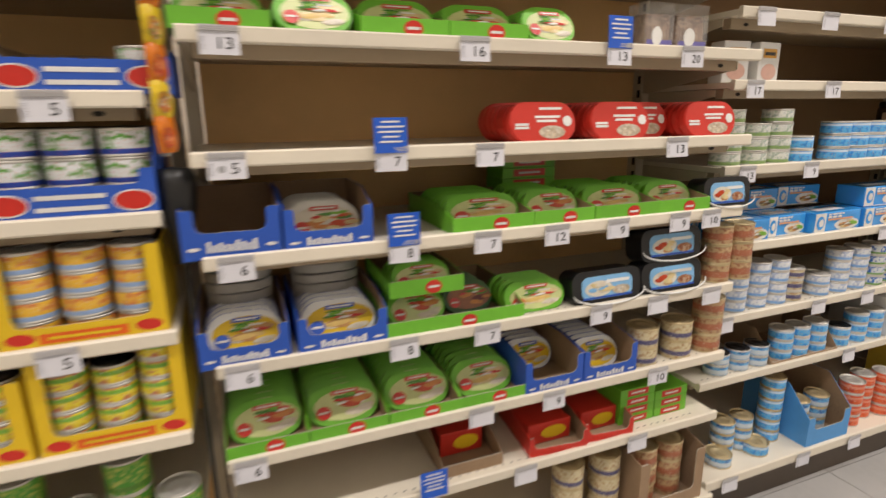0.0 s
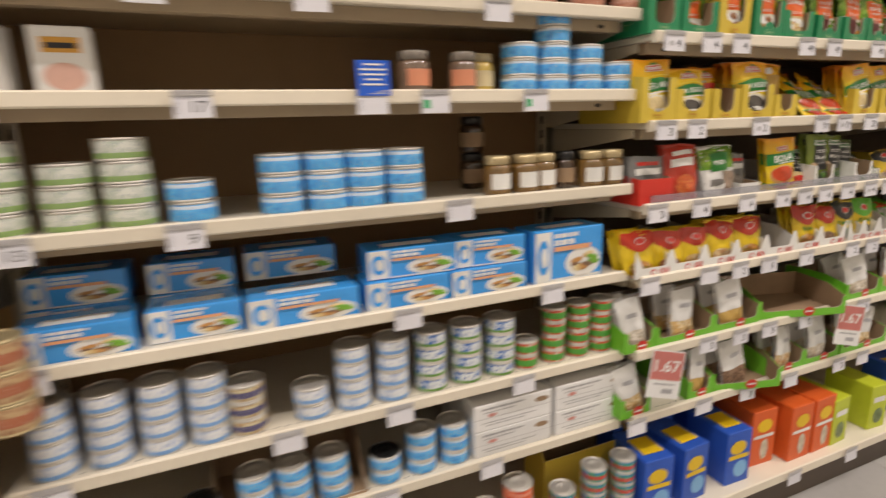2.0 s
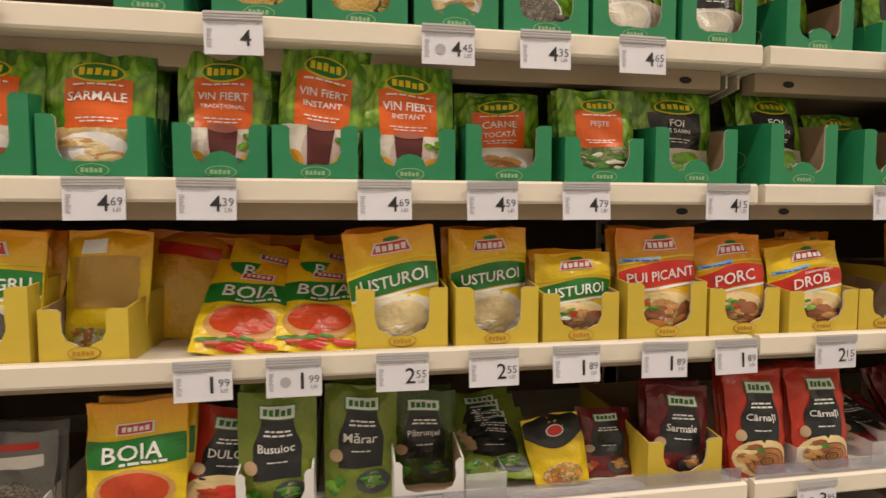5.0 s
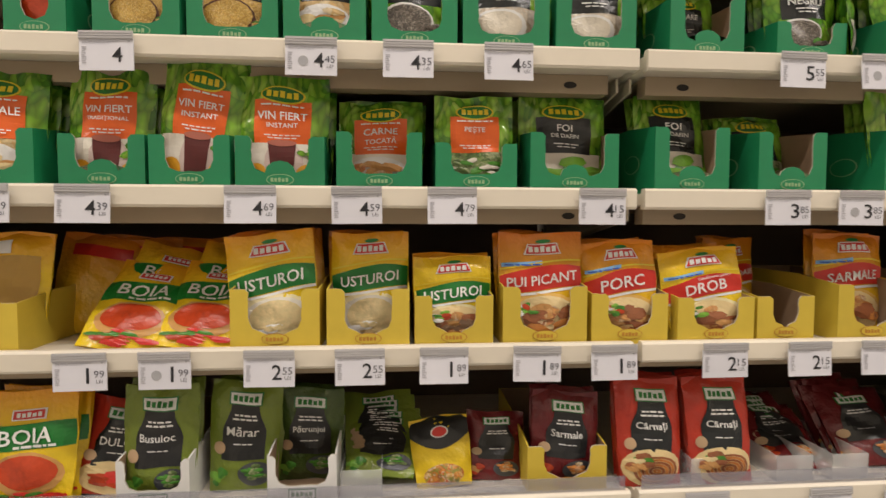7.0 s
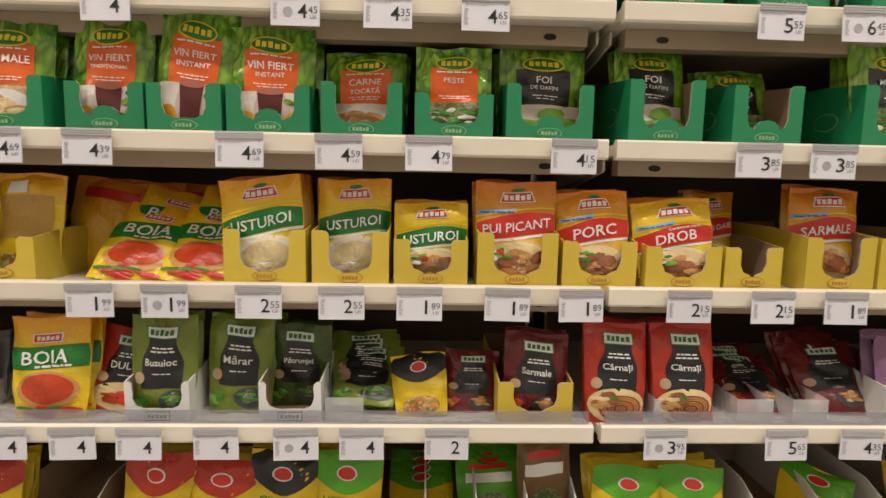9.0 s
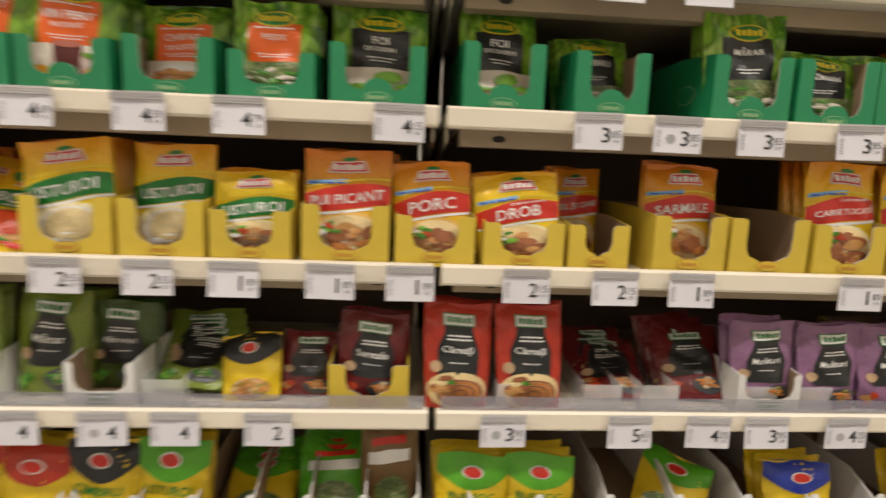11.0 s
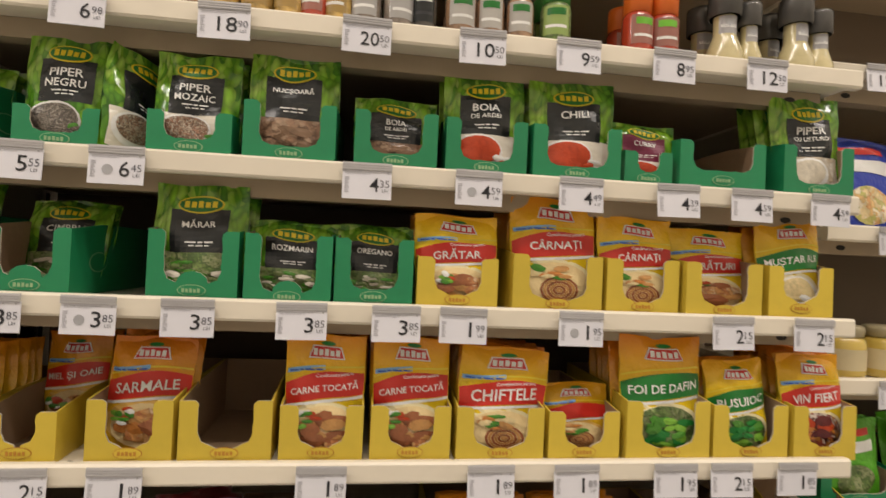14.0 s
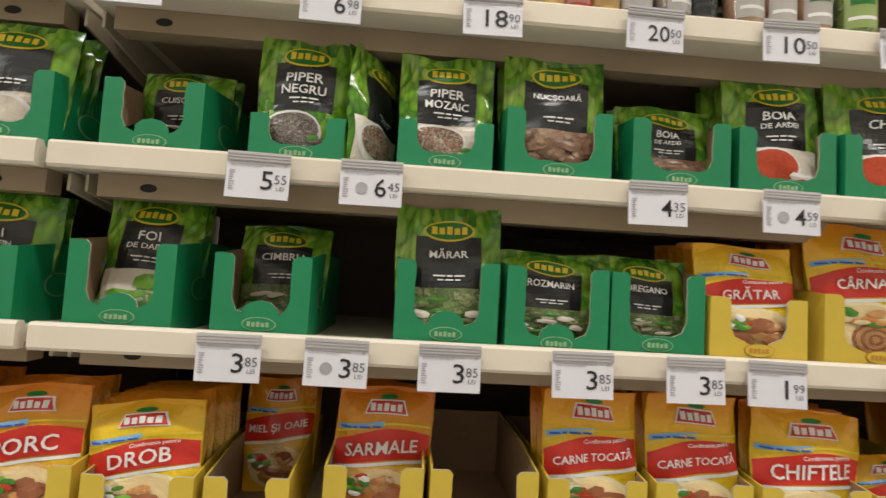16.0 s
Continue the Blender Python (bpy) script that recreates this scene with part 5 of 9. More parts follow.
def jar(kind, x, y, z, r=0.03, h=0.085):
    key = (kind, r, h)
    m = pose(x, y, z, 0, 0, rnd.uniform(-20, 20))
    if key in JR:
        return copy_thing(JR[key], m)
    root = new("jar")
    fill, cap, paper, words = {
        "honey": (surface("amber_preserve", (0.20, 0.11, 0.03), 0.12, vary=0.3, grain=60, coat=1.0), GOLD, WHITEP, "glass jar of amber preserve with gold lid and white label"),
        "dark": (surface("dark_preserve", (0.05, 0.025, 0.012), 0.15, vary=0.3, grain=60, coat=1.0), BLACK_PLASTIC, BROWN, "glass jar of dark preserve with black lid"),
        "tub": (surface("brown_paste", (0.20, 0.13, 0.09), 0.15, vary=0.25, grain=60, coat=1.0), surface("clear_grey_cap", (0.26, 0.23, 0.20), 0.15), surface("pink_round_label", (0.70, 0.28, 0.16), 0.4), "clear plastic tub of pink fish paste"),
        "seed": (GLOSSY["mixseed"], SMOKE, surface("silver_jar_label", (0.42, 0.41, 0.40), 0.3), "glass spice grinder of mixed peppercorns with smoked cap"),
        "grain": (GLOSSY["grain"], BLACK_PLASTIC, surface("amber_jar_label", (0.40, 0.26, 0.08), 0.3), "glass spice grinder of yellow seeds with black cap"),
        "salt": (GLOSSY["nuts"], SMOKE, surface("pale_jar_label", (0.45, 0.43, 0.40), 0.4), "glass spice jar of brown spice with smoked cap"),
        "pale": (surface("pale_spice", (0.62, 0.54, 0.30), 0.2, vary=0.15, grain=150, coat=1.0), SMOKE, surface("steel_jar_label", (0.40, 0.39, 0.40), 0.25), "glass spice grinder of pale garlic granules with smoked cap"),
        "chili": (surface("red_spice", (0.45, 0.05, 0.02), 0.2, vary=0.25, grain=150, coat=1.0), surface("orange_cap", (0.75, 0.16, 0.02), 0.35), surface("red_jar_label", (0.36, 0.15, 0.12), 0.3), "spice jar of red pepper with orange cap"),
        "green": (FOODS["herb"], surface("green_cap", (0.06, 0.30, 0.06), 0.4), surface("green_jar_label", (0.30, 0.42, 0.12), 0.4), "spice jar of dried herbs with green cap"),
        "black": (GLOSSY["seed"], BLACK_PLASTIC, CHARCOAL, "glass spice jar of black pepper with black cap"),
        "mustard": (surface("yellow_mustard", (0.66, 0.48, 0.10), 0.2, vary=0.1, grain=60, coat=1.0), surface("amber_cap", (0.42, 0.36, 0.22), 0.3), surface("cream_jar_label", (0.66, 0.56, 0.34), 0.4), "jar of yellow mustard with pale cap and cream label"),
    }[kind]
    squat = kind in ("honey", "dark", "tub", "mustard")
    hb = h * 0.78 if squat else h * 0.66
    if kind == "pale":                                  # bulb below a narrow neck
        body = [(0, 0), (r * 0.92, 0), (r * 1.02, 0.006), (r, hb * 0.30), (r * 0.72, hb * 0.56), (r * 0.62, hb * 0.66), (r * 0.62, hb)]
        lo, hi, rl = 0.62, 0.98, r * 0.62
    else:
        body = [(0, 0.002), (r * 0.80, 0.0), (r * 0.95, 0.002), (r, 0.007), (r, hb * 0.85), (r * 0.93, hb * 0.95), (r * 0.8, hb)]
        lo, hi, rl = ((0.22, 0.72) if squat else (0.30, 0.90)) + (r,)
    part("glass", lathe(body, 20), fill, root, smooth=True)
    part("cap", lathe([(r * 0.8, hb), (r * 0.90, hb + 0.001), (r * 0.92, h - 0.006), (r * 0.88, h - 0.001), (r * 0.7, h), (0, h)], 20), cap, root, smooth=True)
    part("label", curved(rl * 1.012, hb * lo, hb * hi, *((-180, 0) if kind in ("dark", "mustard") else (-142, -38))), paper, root, smooth=True)
    if not squat:
        part("label_mark", curved(rl * 1.024, hb * (hi - 0.20), hb * (hi - 0.06), -125, -55), {"chili": LIME_CARD, "pale": GREYINK, "black": WHITEP}.get(kind, LOGO_GREEN), root, smooth=True)
        part("label_print", curved(rl * 1.024, hb * (lo + 0.14), hb * (lo + 0.20), -130, -50), WHITEP if kind != "black" else INK, root, smooth=True)
    tagged(root, words, "jar", "jars on the shelf")
    JR[key] = root
    root.matrix_basis = m
    return root


TN = {}


def rounded(w, h, n=6, power=0.5):
    """Outline of a rounded oblong."""
    r = min(w, h) * power
    pts = []
    for cx, cz, a0 in ((w / 2 - r, h - r, 0), (-w / 2 + r, h - r, 90), (-w / 2 + r, r, 180), (w / 2 - r, r, 270)):
        for i in range(n + 1):
            a = radians(a0 + 90 * i / n)
            pts.append((cx + r * math.cos(a), cz + r * math.sin(a)))
    return pts


def oval_tin(kind, x, y, z, w=0.155, h=0.1, lean=22, turn=0.0):
    """A flat oval fish tin in a printed sleeve, standing on its edge."""
    key = (kind, w, h)
    m = pose(x, y, z, -lean, 0, turn)
    if key in TN:
        return copy_thing(TN[key], m)
    root = new("fish_tin")
    base, _, words = {"green": (LIME_CARD, FOODS["fish"], "green oval fish tin with printed fillet"), "green2": (LIME_CARD, FOODS["salad"], "green oval fish tin with printed salad"),
                         "dark": (surface("dark_green_tin_print", (0.03, 0.12, 0.03), 0.4), FOODS["meat"], "dark green oval fish tin"),
                         "red": (RED_CARD, REDP, "red oval fish tin with white print"), "white": (surface("cool_white_tin_print", (0.80, 0.82, 0.86), 0.35), BRIGHT_YELLOW, "white oval fish tin with printed dish"),
                         "pink": (WHITE_CARD, FOODS["fish"], "white oval fish tin with pink dish"), "grey": (surface("grey_tin_lid", (0.60, 0.59, 0.58), 0.35), GREYINK, "grey oval fish tin seen on edge")}[kind]
    t = 0.021
    bm = extrude_outline(rounded(w, h), 0.003, t - 0.003)
    part("tin", bm, BLUE_CARD if kind == "white" else base, root)
    part("rim", extrude_outline([(px * 0.97, 0.0015 + pz * 0.97) for px, pz in rounded(w, h)], 0.0006, 0.003), base, root)
    flat = lambda u, v, lift=0.0: Vector((u, -lift + 0.0006, v))
    if kind not in ("red", "grey"):
        at = lambda u, v, lift=0.0: Vector(((u - 0.5) * w, 0.0006 - lift, v * h))
        warm = {"green": ("grain", "garlic", "white"), "green2": ("stew", "white", "red"), "pink": ("stew", "garlic", "red"), "white": ("grain", "bread", "white"), "dark": ("meat", "stew", "wine")}[kind]
        part("picture", oval(flat, w * 0.02, h * 0.48, w * 0.44, h * 0.39, 0.0007), {"white": BRIGHT_YELLOW, "dark": MAIN["meat"], "pink": PALE_PRINT}.get(kind, surface("pale_green_print", (0.62, 0.68, 0.30), 0.3, vary=0.15, grain=70)), root)
        part("serving", lumps(at, 0.60, 0.44, 0.33, 0.27, 0.0012, len(kind) * 3, 11, 3, 0.46), [MAIN[q] for q in warm], root)
        part("garnish", lumps(at, 0.62, 0.60, 0.32, 0.15, 0.0028, len(kind) * 5, 9, 4, 0.34), [MAIN["herb"], REDP, WHITEP, LIGHT_LEAF], root)
        part("round_mark", oval(flat, -w * 0.29, h * 0.34, w * 0.10, h * 0.16, 0.0036), REDP if kind != "white" else BLUE_CARD, root)
        part("mark_bar", sheet(flat, -w * 0.36, -w * 0.22, h * 0.32, h * 0.37, 0.0041, 1, 1), WHITEP, root)
        part("title_bar", sheet(flat, -w * 0.16, w * 0.22, h * 0.74, h * 0.84, 0.0034, 1, 1), REDP if kind != "white" else BLUE_CARD, root)
        part("title_line", sheet(flat, -w * 0.12, w * 0.18, h * 0.77, h * 0.81, 0.0039, 1, 1), WHITEP, root)
    elif kind == "red":
        for k, (u0, u1, v) in enumerate(((-0.05, 0.28, 0.80), (-0.12, 0.25, 0.60), (-0.1, 0.2, 0.5), (-0.42, -0.22, 0.42), (-0.42, -0.22, 0.34))):
            part("print_bar", sheet(flat, w * u0, w * u1, h * v, h * (v + 0.06), 0.0008, 1, 1), WHITEP, root)
        part("picture", oval(flat, w * 0.12, h * 0.26, w * 0.2, h * 0.16, 0.0008), FOODS["white"], root)
        part("cup_mark", oval(flat, w * 0.36, h * 0.52, w * 0.07, h * 0.13, 0.0014), WHITEP, root)
    tagged(root, words, "fish tin", "oval fish tins")
    TN[key] = root
    root.matrix_basis = m
    return root


def tin_row(kind, x, y, z, n, w=0.155, h=0.1, lean=22, step=0.0):
    """Tins leaning one behind the other, as close as their thickness lets them."""
    step = step or 0.0215 / math.cos(radians(lean))
    for i in range(n):
        oval_tin(kind, x + rnd.uniform(-0.002, 0.002), y + i * step, z, w, h, lean)


PK = {}


def pack(kind, x, y, z, w, d, h, turn=0.0, roll=0.0):
    """A closed printed cardboard box."""
    key = (kind, round(w, 3), round(d, 3), round(h, 3))
    m = pose(x, y, z, 0, roll, turn)
    if key in PK:
        return copy_thing(PK[key], m)
    root = new("food_box")
    base, words = {
        "tuna": (CYAN, "light blue multipack box of tuna"), "paper": (WHITE, "white paper-wrapped box with small print"), "yellowblue": (BLUE_CARD, "blue and yellow cooking bag box"),
        "orange": (surface("orange_red_box_print", (0.72, 0.12, 0.02), 0.4), "orange and red food box with printed chicken"), "lime": (surface("lime_box_print", (0.52, 0.60, 0.03), 0.4), "lime yellow food box"),
        "greenstack": (LIME_CARD, "green and red small fish tin box"), "redbox": (RED_CARD, "red and yellow fish tin box"), "standing": (WHITE, "white and pink upright carton"),
        "clearbox": (FILM, "clear plastic box of dried fish"), "sweet": (SKY, "light blue and pink sweets bag"), "pasta": (BRIGHT_YELLOW, "yellow bag of pasta"), "mintbox": (GREEN_CARD, "green food box"),
    }[kind]
    part("box", box(-w / 2, w / 2, 0, d, 0, h, min(0.003, h * 0.05)), base, root)
    flat = lambda u, v, lift=0.0: Vector((u, -lift, v))
    P = lambda nm, u0, u1, v0, v1, mat, lift=0.0008: part(nm, sheet(flat, w * u0, w * u1, h * v0, h * v1, lift, 1, 1), mat, root)
    if kind == "tuna":
        P("end_print", -0.495, -0.27, 0.03, 0.97, WHITEP)
        part("round_mark", oval(flat, -w * 0.385, h * 0.5, w * 0.085, h * 0.33, 0.0014), CYAN, root)
        part("mark_centre", oval(flat, -w * 0.37, h * 0.5, w * 0.05, h * 0.19, 0.0019), WHITEP, root)
        at = lambda u, v, lift=0.0: Vector(((u - 0.5) * w, -lift, v * h))
        part("swoosh", oval(flat, w * 0.20, h * 0.33, w * 0.27, h * 0.29, 0.0008), WHITEP, root)
        part("serving", lumps(at, 0.70, 0.34, 0.21, 0.20, 0.0012, 21, 10, 4, 0.42), [MAIN["bread"], MAIN["nuts"], MAIN["garlic"], LIGHT_LEAF], root)
        part("small_print", small_print(at, [(0.27, 0.62, 0.84, 0.08, 0.0), (0.27, 0.56, 0.70, 0.10, 0.0)], 0.0010), WHITEP, root)
        P("sub_bar", -0.24, 0.30, 0.59, 0.68, surface("peach_print", (0.75, 0.38, 0.2), 0.4), 0.0030)
        P("base_line", -0.26, 0.46, 0.02, 0.07, WHITEP)
        top = lambda u, v, lift=0.0: Vector((u, v, h + lift))
        part("top_print", sheet(top, -w * 0.3, w * 0.3, d * 0.25, d * 0.6, 0.0006, 1, 1), WHITEP, root)
    elif kind == "paper":
        at = lambda u, v, lift=0.0: Vector(((u - 0.5) * w, -lift, v * h))
        part("small_print", small_print(at, [(0.10, 0.62, 0.80, 0.07, 0.0), (0.12, 0.50, 0.68, 0.035, 0.0), (0.10, 0.78, 0.30, 0.03, 0.0), (0.14, 0.66, 0.20, 0.03, 0.0)], 0.0009), GREYINK, root)
        part("red_mark", oval(flat, -w * 0.28, h * 0.58, w * 0.05, h * 0.07, 0.0009), BODY["pink"], root)
        P("fold", -0.5, 0.5, 0.475, 0.49, GREYP, 0.0006)
        part("brown_mark", oval(flat, w * 0.36, h * 0.72, w * 0.09, h * 0.1, 0.0009), BROWN, root)
    elif kind == "yellowblue":
        part("burst", oval(flat, -w * 0.05, h * 0.70, w * 0.33, h * 0.13, 0.0009), BRIGHT_YELLOW, root)
        part("picture", oval(flat, w * 0.1, h * 0.28, w * 0.28, h * 0.16, 0.0009), SKY, root)
        P("title_bar", -0.4, 0.4, 0.48, 0.56, BRIGHT_YELLOW)
        top = lambda u, v, lift=0.0: Vector((u, v, h + lift))
        part("top_print", sheet(top, -w * 0.3, w * 0.4, d * 0.2, d * 0.7, 0.0006, 1, 1), BRIGHT_YELLOW, root)
    elif kind == "orange":
        part("burst", oval(flat, 0, h * 0.72, w * 0.3, h * 0.12, 0.0009), BRIGHT_YELLOW, root)
        part("picture", oval(flat, 0.05 * w, h * 0.28, w * 0.16, h * 0.19, 0.0009), FOODS["white"], root)
        P("title_bar", -0.4, 0.4, 0.5, 0.56, WHITEP)
    elif kind == "lime":
        P("title_bar", -0.35, 0.35, 0.62, 0.74, WHITEP)
        part("picture", oval(flat, 0, h * 0.3, w * 0.28, h * 0.18, 0.0009), FOODS["herb"], root)
    elif kind == "greenstack":
        P("red_panel", -0.3, 0.3, 0.15, 0.85, REDP)
        P("title_bar", -0.2, 0.2, 0.4, 0.6, WHITEP, 0.0013)
    elif kind == "redbox":
        part("burst", oval(flat, 0.1 * w, h * 0.5, w * 0.3, h * 0.3, 0.0009), BRIGHT_YELLOW, root)
    elif kind == "standing":
        P("title_panel", -0.32, 0.32, 0.62, 0.84, surface("amber_print", (0.7, 0.36, 0.05), 0.4))
        P("title_bar", -0.25, 0.25, 0.68, 0.76, INK, 0.0013)
        part("picture", oval(flat, 0, h * 0.28, w * 0.36, h * 0.2, 0.0009), surface("pink_print", (0.72, 0.45, 0.38), 0.4), root)
    elif kind == "clearbox":
        part("filling", box(-w * 0.44, w * 0.44, 0.006, d * 0.9, 0.004, h * 0.78, 0.006), FOODS["nuts"], root)
        P("base_print", -0.44, 0.44, 0.02, 0.22, surface("violet_print", (0.16, 0.14, 0.42), 0.4), 0.0006)
        part("round_mark", oval(flat, -w * 0.1, h * 0.3, w * 0.18, h * 0.2, 0.0009), WHITEP, root)
    elif kind == "sweet":
        P("title_bar", -0.4, 0.4, 0.62, 0.85, BLUE_CARD)
        part("picture", oval(flat, 0, h * 0.35, w * 0.3, h * 0.2, 0.0009), BODY["pink"], root)
    elif kind == "pasta":
        P("title_bar", -0.35, 0.35, 0.6, 0.75, WHITEP)
        part("picture", oval(flat, 0, h * 0.3, w * 0.3, h * 0.2, 0.0009), FOODS["garlic"], root)
    elif kind == "mintbox":
        part("emblem", oval(flat, 0, h * 0.3, w * 0.2, h * 0.12, 0.0009), WHITEP, root)
    tagged(root, words, "box", words.split(" box")[0] + " boxes")
    PK[key] = root
    root.matrix_basis = m
    return root


BP = {}


def black_pack(x, y, z, w=0.15, h=0.095, d=0.06, face="fish"):
    """A black tub with a blue printed face and a white wire handle."""
    key = (face, w, h)
    m = pose(x, y, z, -8, 0, rnd.uniform(-3, 3))
    if key in BP:
        return copy_thing(BP[key], m)
    root = tagged(new("fish_tub"), "black fish tub with blue printed face and white handle", "tub", "black fish tubs")
    part("tub", extrude_outline(rounded(w, h, 5, 0.32), 0.004, d), BLACK_PLASTIC, root)
    flat = lambda u, v, lift=0.0: Vector((u, 0.004 - lift, v))
    part("face_print", extrude_outline([(px * 0.74, h * 0.15 + pz * 0.68) for px, pz in rounded(w, h, 5, 0.32)], 0.0025, 0.0038), SKY, root)
    at = lambda u, v, lift=0.0: Vector(((u - 0.5) * w, 0.0025 - lift, v * h))
    part("picture", oval(flat, -w * 0.13, h * 0.46, w * 0.2, h * 0.24, 0.0025), PALE_PRINT, root)
    part("serving", lumps(at, 0.38, 0.45, 0.19, 0.20, 0.0014, 6 if face == "stew" else 8, 9, 3, 0.45), [MAIN["stew"], MAIN["red"], MAIN["garlic"]] if face == "stew" else [MAIN["white"], SKY, MAIN["garlic"]], root)
    part("title_bar", sheet(flat, -w * 0.02, w * 0.32, h * 0.60, h * 0.70, 0.0026, 1, 1), WHITEP, root)
    part("second_picture", oval(flat, w * 0.2, h * 0.36, w * 0.13, h * 0.14, 0.0026), FOODS["meat" if face == "stew" else "white"], root)
    part("dark_edge", sheet(flat, -w * 0.36, w * 0.36, h * 0.16, h * 0.22, 0.0026, 1, 1), BLUE_CARD, root)
    bm = bmesh.new()
    n, rad = 14, 0.0022
    rings = []
    for i in range(n + 1):
        a = math.pi * (i / n) + math.pi
        c = Vector((w * 0.52 * math.cos(a), -0.006 - 0.012 * math.sin(-a), h * 0.34 + h * 0.33 * math.sin(a)))
        rings.append([bm.verts.new(c + Vector((0, rad * math.cos(b), rad * math.sin(b)))) for b in (0, 1.57, 3.14, 4.71)])
    for r0, r1 in zip(rings, rings[1:]):
        for k in range(4):
            bm.faces.new((r0[k], r0[(k + 1) % 4], r1[(k + 1) % 4], r1[k]))
    part("handle", bm, WHITEP, root, "white curved handle", smooth=True)
    BP[key] = root
    root.matrix_basis = m
    return root


def peak_tray(x0, x1, y, z, n):
    """A long white tray whose front has a low printed strip and tall pointed dividers."""
    w = x1 - x0
    root = tagged(new("printed_tray"), "white cardboard tray with red printed marks and pointed dividers", "tray", "white printed trays")
    root.location = (x0, y, z)
    pts = [(0, 0), (w, 0), (w, 0.07)]
    step = w / n
    for i in range(n, 0, -1):
        c = (i - 0.0) * step
        if i < n:
            pts += [(c + 0.020, 0.024), (c + 0.010, 0.048), (c + 0.004, 0.062), (c - 0.004, 0.062), (c - 0.010, 0.048), (c - 0.020, 0.024)]
        else:
            pts += [(c - 0.014, 0.05), (c - 0.026, 0.024)]
    pts += [(0.026, 0.024), (0.012, 0.05), (0, 0.07)]
    part("front_panel", two_faced(extrude_outline(pts, 0, T), (0, 1, 0)), [WHITE_CARD, BROWN], root)
    part("base", box(0, w, T, 0.24, 0.0002, T), BROWN, root)
    flat = lambda u, v, lift=0.0: Vector((u, -lift, v))
    for i in range(n):
        c = (i + 0.5) * step
        part("divider", two_faced(profile_x([(T, T), (0.24, T), (0.24, 0.075), (0.06, 0.07), (T, 0.045)], (i + 1) * step - T if i == n - 1 else (i + 1) * step, (i + 1) * step + (0 if i == n - 1 else T)), (1, 0, 0)), [WHITE_CARD, BROWN], root)
        part("red_ring", oval(flat, c, 0.012, 0.009, 0.008, 0.0008), REDP, root)
        part("ring_centre", oval(flat, c, 0.012, 0.006, 0.005, 0.0013), WHITEP, root)
        for k in range(4):
            u = c + 0.022 + 0.008 * k
            if u < w - 0.01:
                part("red_stroke", sheet(flat, u, u + 0.004, 0.005, 0.019, 0.0008, 1, 1, 0.004), REDP, root)
    return root


def offer_sign(x, y, top):
    root = tagged(new("offer_sign"), "red and white offer sign reading 1.67 hanging from the shelf", "sign", "offer signs")
    root.matrix_basis = pose(x, y, top, -6, 11, -14)
    w, h = 0.092, 0.125
    part("card", box(-w / 2, w / 2, 0, 0.0012, -h, 0), WHITE, root)
    bar(0.086, 0.074, root, 0, -0.040, surface("faded_red_print", (0.52, 0.17, 0.15), 0.45), "red_field", lift=0.0006)
    glyph("1.67", 0.07, 0.032, root, 0, -0.040, WHITEP, 0.0014)
    bar(0.06, 0.004, root, 0, -0.088, GREYINK, lift=0.0008)
    bar(0.03, 0.012, root, 0.01, -0.106, GREYINK, lift=0.0008)
    return root


def veg_tray(colour, x, y, z, w, kind, counts, ch):
    """A high-sided display tray with three columns of cans."""
    high = max(counts) * ch + 0.004
    carton(colour, x, y, z, w, 0.2, high if colour == "bright" else max(0.055, high * 0.55), high, 0.036 if colour == "bright" else 0.05, 0.022)
    r = (w - 0.012) / 6.0 * 0.97
    for i, n in enumerate(counts):
        can_stack(kind, x + (i - 1) * (w - 0.008) / 3.0, y + 0.006, z + 0.003, n, round(r, 4), ch, "black" if kind == "mix" else "tin")


def hanging_strip(x, y, top, bottom):
    """A hanging clip strip of small yellow and red sachets."""
    root = tagged(new("clip_strip"), "hanging strip of small yellow and red sachets between the bays", "sachet strip")
    root.matrix_basis = pose(x, y, 0, 0, 0, 38)
    part("strip", box(-0.006, 0.006, 0.006, 0.0075, bottom, top), CLEAR, root)
    n = 9
    for i in range(n):
        zc = bottom + (top - bottom) * (i + 0.1) / n
        at = skin(0.034, 0.058, 0.006)
        m = lambda u, v, lift=0.0, a=at, z0=zc: a(u, v, lift) + Vector((0, 0, z0))
        p = part("small_sachet", sheet(m, 0, 1, 0, 1, 0, 6, 6), BODY["yellow"] if i % 2 else BODY["galeo_red_shaded"], root, "small yellow and red sachet", smooth=True)
        part("picture", oval(m, 0.5, 0.4, 0.34, 0.28, 0.0008), FOODS["stew"] if i % 2 else FOODS["red"], p)


def scanner_cord(x, y, top):
    """A black price scanner that hangs in the gap between two bays."""
    root = tagged(new("price_scanner"), "black handheld device hanging in the gap between bays", "scanner")
    root.location = (x, y, 0)
    prof = [(0, top - 0.17), (0.018, top - 0.165), (0.022, top - 0.10), (0.028, top - 0.07), (0.034, top - 0.03), (0.028, top - 0.004), (0, top)]
    part("body", lathe(prof, 14), BLACK_PLASTIC, root, smooth=True)
    part("cord", lathe([(0.004, 0.2), (0.004, top - 0.16)], 8), BLACK_PLASTIC, root, smooth=True)


# ---- clear guard along the fourth spice shelf ----
def shelf_guard(x0, x1, y, z):
    root = tagged(new("shelf_guard"), "clear plastic front guard on the shelf edge", "shelf guard", "shelf guards")
    root.location = (x0, y, z)
    part("guard", box(0, x1 - x0, 0, 0.002, 0, 0.024), GUARD, root)
    part("foot", box(0, x1 - x0, 0.002, 0.03, 0, 0.0015), CLEAR, root)


